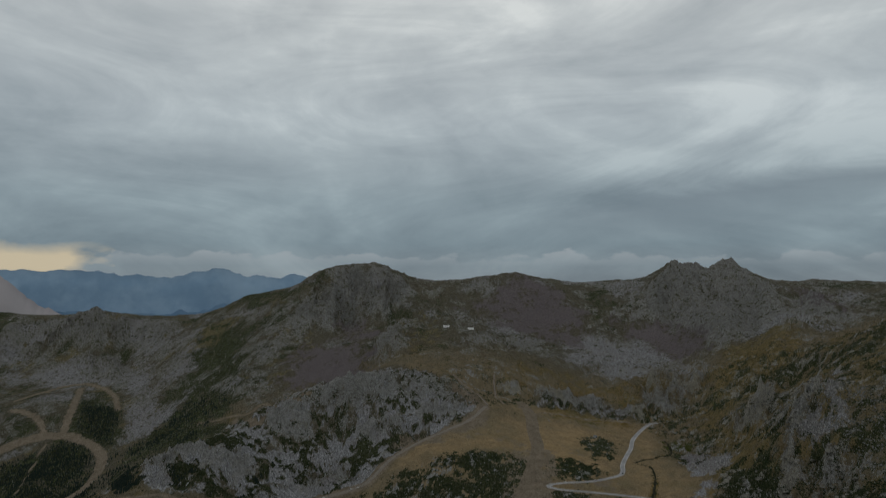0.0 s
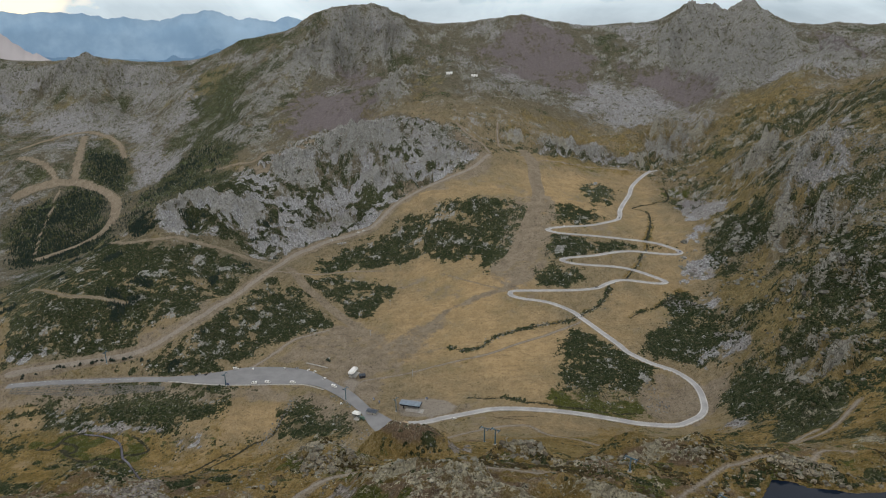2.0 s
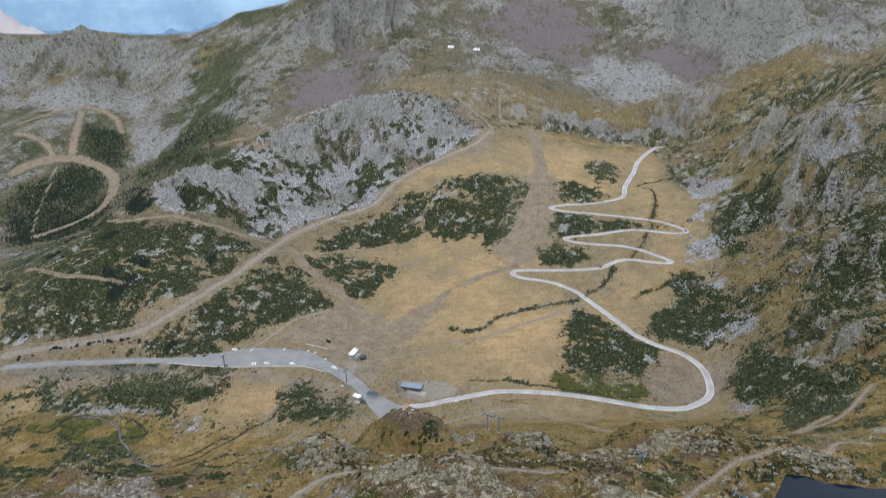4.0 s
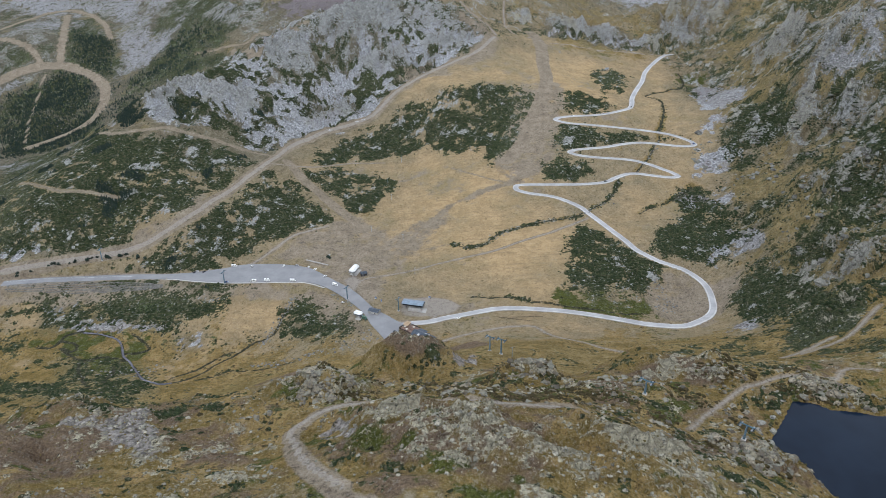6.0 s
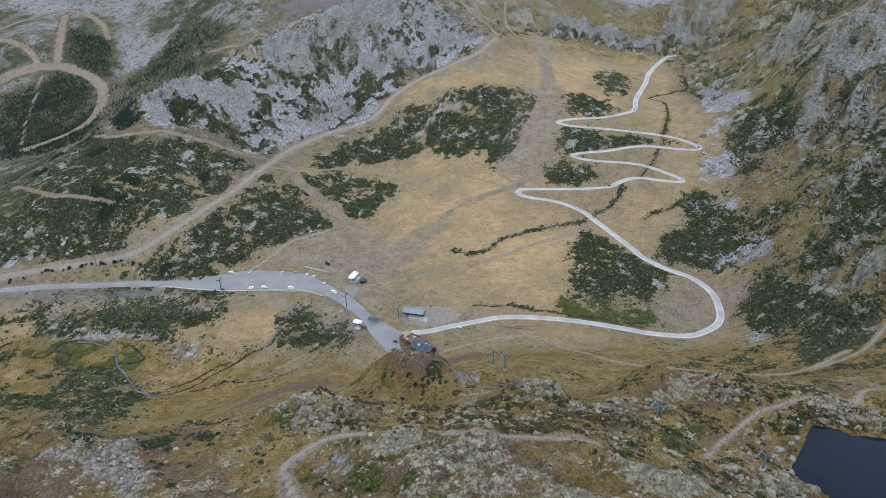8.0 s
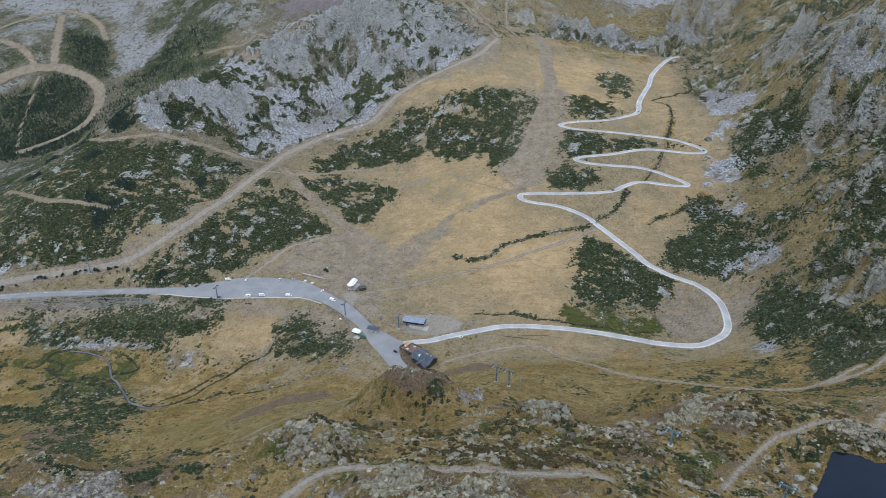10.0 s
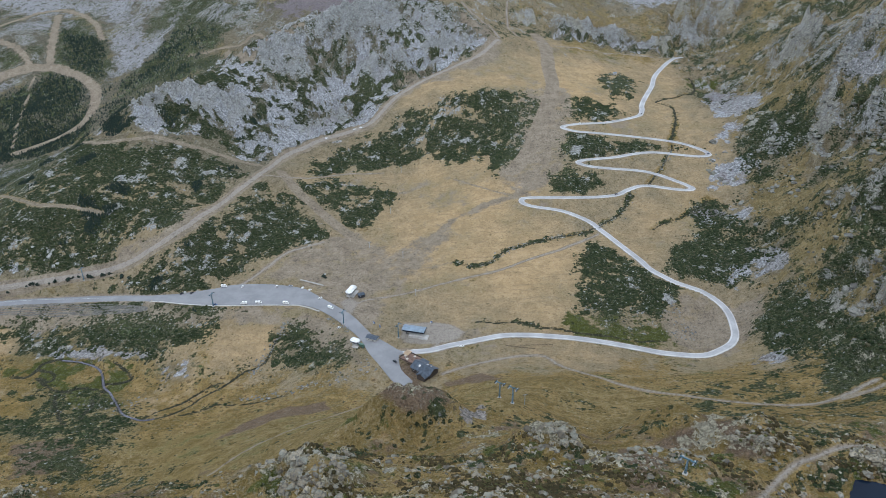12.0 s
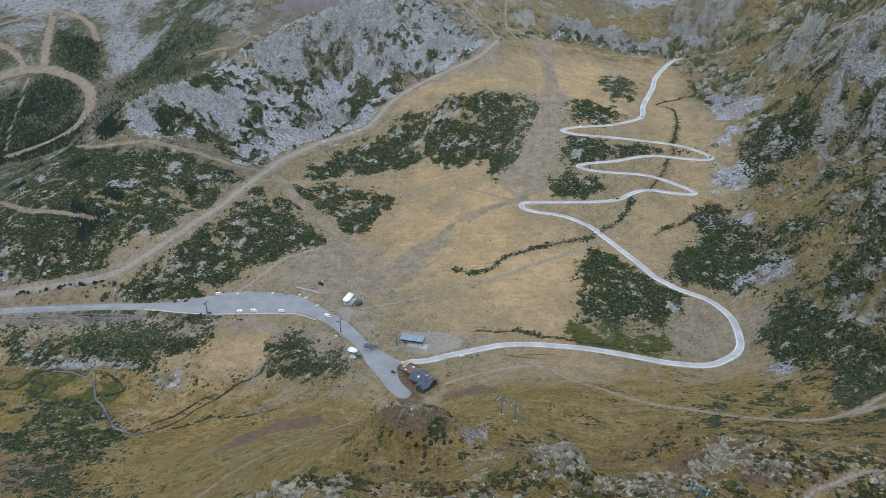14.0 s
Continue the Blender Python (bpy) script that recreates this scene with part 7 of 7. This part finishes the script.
gun = build_snow_gun()
put(gun, -66, 592, 140)
for x, y, turn in ((-60, 585, 100), (-13, 589, 200)):
    copy_thing(gun, pose(x, y, level(x, y), 0, 0, turn))


# ---- wall, fence, markings ----
wall = thing("barrier_wall", "low pale concrete barrier at the car park edge", "wall")
for k in range(7):
    part("block", boxes(((-12 + k * 4.0, 0, 0.4), (3.92, 0.9, 1.1), 0.06)), CONCRETE, wall)
put(wall, -136, 669, -25)


def build_fence():
    root = thing("log_fence", "low fence of weathered logs beside the road", "fence", "log fences")
    for k in range(8):
        part("post", tube(bmesh.new(), (-14 + k * 4.0, 0, -0.2), (-14 + k * 4.0, 0, 1.1), 0.14, 0.12, 7), BARK, root)
    for k in range(7):
        for z in (0.5, 0.95):
            part("rail", tube(bmesh.new(), (-14 + k * 4.0, 0.03, z), (-10 + k * 4.0, -0.03, z), 0.11, sides=7), BARK, root)
    return root


fence = build_fence()
put(fence, 78, 546, 2)
copy_thing(fence, pose(66, 543, level(66, 543), 0, 0, -12))
tagged(ribbon("kerb", [(-455, 633), (-395, 641), (-350, 645), (-290, 639.5), (-254, 632.5), (-223, 628.5), (-183, 628.5), (-153, 627.5), (-139, 626), (-120, 616)], (-0.5, -0.5, 0.5, 0.5), (-0.4, 0.22, 0.22, -0.4), CONCRETE),
       "pale concrete kerb along the road", "kerb", kind="structure")
tagged(ribbon("road_marking", [(-460, 640.5), (-430, 645), (-397, 649), (-351, 652), (-300, 646)], (-0.12, 0.12), (0.20, 0.20), PAINT_WHITE),
       "worn white line on the asphalt", "road marking", kind="structure")


# ---- pines by the road and boulders on the shore ----
def build_pine(height, seed):
    root = thing("mountain_pine", "dark bushy mountain pine at the roadside", "tree", "roadside pines")
    roll = random.Random(seed)
    bm = tube(bmesh.new(), (0, 0, -0.3), (0, 0, height * 0.9), 0.16, 0.04, 7)
    tips = []
    for k in range(14):
        z = height * (0.15 + 0.75 * k / 14)
        a, reach = roll.uniform(0, 6.28), (height * 0.62) * (1.15 - k / 14) * roll.uniform(0.7, 1.1)
        tip = (reach * math.cos(a), reach * math.sin(a), z + 0.2)
        tube(bm, (0, 0, z - 0.1), tip, 0.05, 0.02, 4)
        tips.append(tip)
    part("trunk", bm, BARK, root)
    bm = bmesh.new()
    for x, y, z in tips + [(0, 0, height * 0.93)]:
        for _ in range(7):
            c = Vector((x * roll.uniform(0.4, 1.1), y * roll.uniform(0.4, 1.1), z + roll.uniform(-0.25, 0.3)))
            size = roll.uniform(0.40, 0.75)
            made = bmesh.ops.create_icosphere(bm, subdivisions=1, radius=size, matrix=Matrix.Translation(c))
            for v in made["verts"]:
                v.co += Vector((roll.uniform(-1, 1), roll.uniform(-1, 1), roll.uniform(-1, 1))) * size * 0.4
    part("crown", bm, NEEDLES, root)
    return root


pines = [build_pine(3.0, 1), build_pine(3.8, 2)]
hedge = smooth_line([(-456, 652), (-444, 656), (-433, 658), (-420, 663), (-407, 666), (-386, 673), (-358, 679), (-342, 679), (-325, 673)], 2)
shake = random.Random(17)
spots = [(-126, 681), (-124, 678)]
for _ in range(26):
    x, y = shake.choice(hedge)
    spots.append((x + shake.uniform(-3, 3), y + shake.uniform(-1.6, 1.6)))
for k, (x, y) in enumerate(spots):
    ob = pines[k] if k < 2 else copy_thing(pines[k % 2], Matrix())
    put(ob, x, y, k * 77)
    ob.scale = (shake.uniform(0.6, 1.1),) * 2 + (shake.uniform(0.45, 0.95),)


def build_boulder(size, seed):
    roll = random.Random(seed)
    bm = bmesh.new()
    bmesh.ops.create_icosphere(bm, subdivisions=2, radius=size)
    for v in bm.verts:
        v.co *= 1 + roll.uniform(-0.24, 0.2)
        v.co.z *= 0.45
        v.co.x = max(-size * 0.8, min(size * 0.85, v.co.x))
    return tagged(part("boulder", bm, STONE), "grey angular boulder at the lake shore", "boulder", "shore boulders")


for k, (x, y, size) in enumerate([(137, 221, 2.6), (141, 228, 2.2), (138, 233, 2.8), (144, 236, 1.8), (148, 239, 1.4), (134, 228, 1.9), (143, 215, 1.2), (146, 206, 1.6), (149, 198, 1.3), (152, 246, 1.1), (130, 236, 1.6), (126, 240, 1.3)]):
    put(build_boulder(size * 0.75, k), x, y, k * 50, sink=-size * 0.2)


# ---- terraced bank under the valley road ----
BANK = plain("bank_stone", (0.15, 0.143, 0.13), 0.9, 0.0, 0.4, 2.0, 0.5)
bank = thing("terraced_bank", "grey stone courses stepping down the bank below the road", "retaining wall")
bank_top = smooth_line([(-455, 638), (-430, 641), (-401, 643), (-363, 643), (-322, 638), (-291, 632)], 6)
bank_foot = smooth_line([(-455, 628), (-427, 629), (-384, 629), (-341, 629), (-310, 628), (-291, 629)], 6)
roll = random.Random(31)
for k in range(9):
    t = k / 8
    bm = bmesh.new()
    count = 34
    rings = []
    for i in range(count + 1):
        u = i / count
        a = bank_top[min(len(bank_top) - 1, int(u * (len(bank_top) - 1)))]
        b = bank_foot[min(len(bank_foot) - 1, int(u * (len(bank_foot) - 1)))]
        x = a[0] + (b[0] - a[0]) * t
        y = a[1] + (b[1] - a[1]) * t + roll.uniform(-0.15, 0.15)
        z, high = level(x, y), 0.15 + roll.uniform(-0.2, 0.15)
        rings.append([bm.verts.new((x, y + dy, z + dz)) for dy, dz in ((-0.45, -0.5), (-0.4, high), (0.35, high + 0.05), (0.5, -0.5))])
    for r, s in zip(rings, rings[1:]):
        for j in range(3):
            bm.faces.new((r[j], s[j], s[j + 1], r[j + 1]))
    part("course", bm, BANK, bank)


# ---- pale rocks standing out of the heath ----
def build_crag(size, seed):
    pick = random.Random(seed)
    bm = bmesh.new()
    bmesh.ops.create_icosphere(bm, subdivisions=3, radius=size)
    planes = [(Vector((pick.uniform(-1, 1), pick.uniform(-1, 1), pick.uniform(-0.2, 1))).normalized(), pick.uniform(0.55, 0.85) * size) for _ in range(9)]
    for v in bm.verts:
        for normal, reach in planes:
            d = v.co.dot(normal) - reach
            if d > 0:
                v.co -= normal * d
        v.co *= 1 + pick.uniform(-0.04, 0.04)
    bmesh.ops.scale(bm, verts=bm.verts, vec=(0.8, 1.3, 0.7))
    return tagged(part("rock_outcrop", bm, PALE_STONE), "pale grey rock outcrop among dark heath", "rock", "rock outcrops")


def pale_stone():
    n = Nodes("pale_lichen_rock", 0.92)
    c = n.mix(n.step(n.noise(2.5, 5, 0.7), 0.38, 0.62), (0.20, 0.20, 0.185), (0.42, 0.42, 0.39))
    c = n.mix(n.step(n.noise(0.8, 5, 0.7), 0.55, 0.66), c, (0.09, 0.09, 0.08))
    return n.done(c, n.noise(0.7, 6, 0.7), 0.9, 0.4)


PALE_STONE = pale_stone()
for k, (x, y, size) in enumerate([(-413, 697, 3.8), (-406, 687, 2.6), (-403, 690, 2.2), (-369, 700, 2.8), (-373, 698, 1.8), (-443, 686, 3.0), (-435, 706, 2.4), (-313, 667, 1.8), (-289, 680, 2.4), (-126, 684, 2.6), (-330, 671, 1.6),
                                  (-262, 655, 2.0), (-250, 658, 1.6), (-150, 740, 1.8), (-230, 706, 2.2), (-246, 720, 1.6)]):
    put(build_crag(size, 40 + k), x, y, k * 37, sink=size * 0.15)
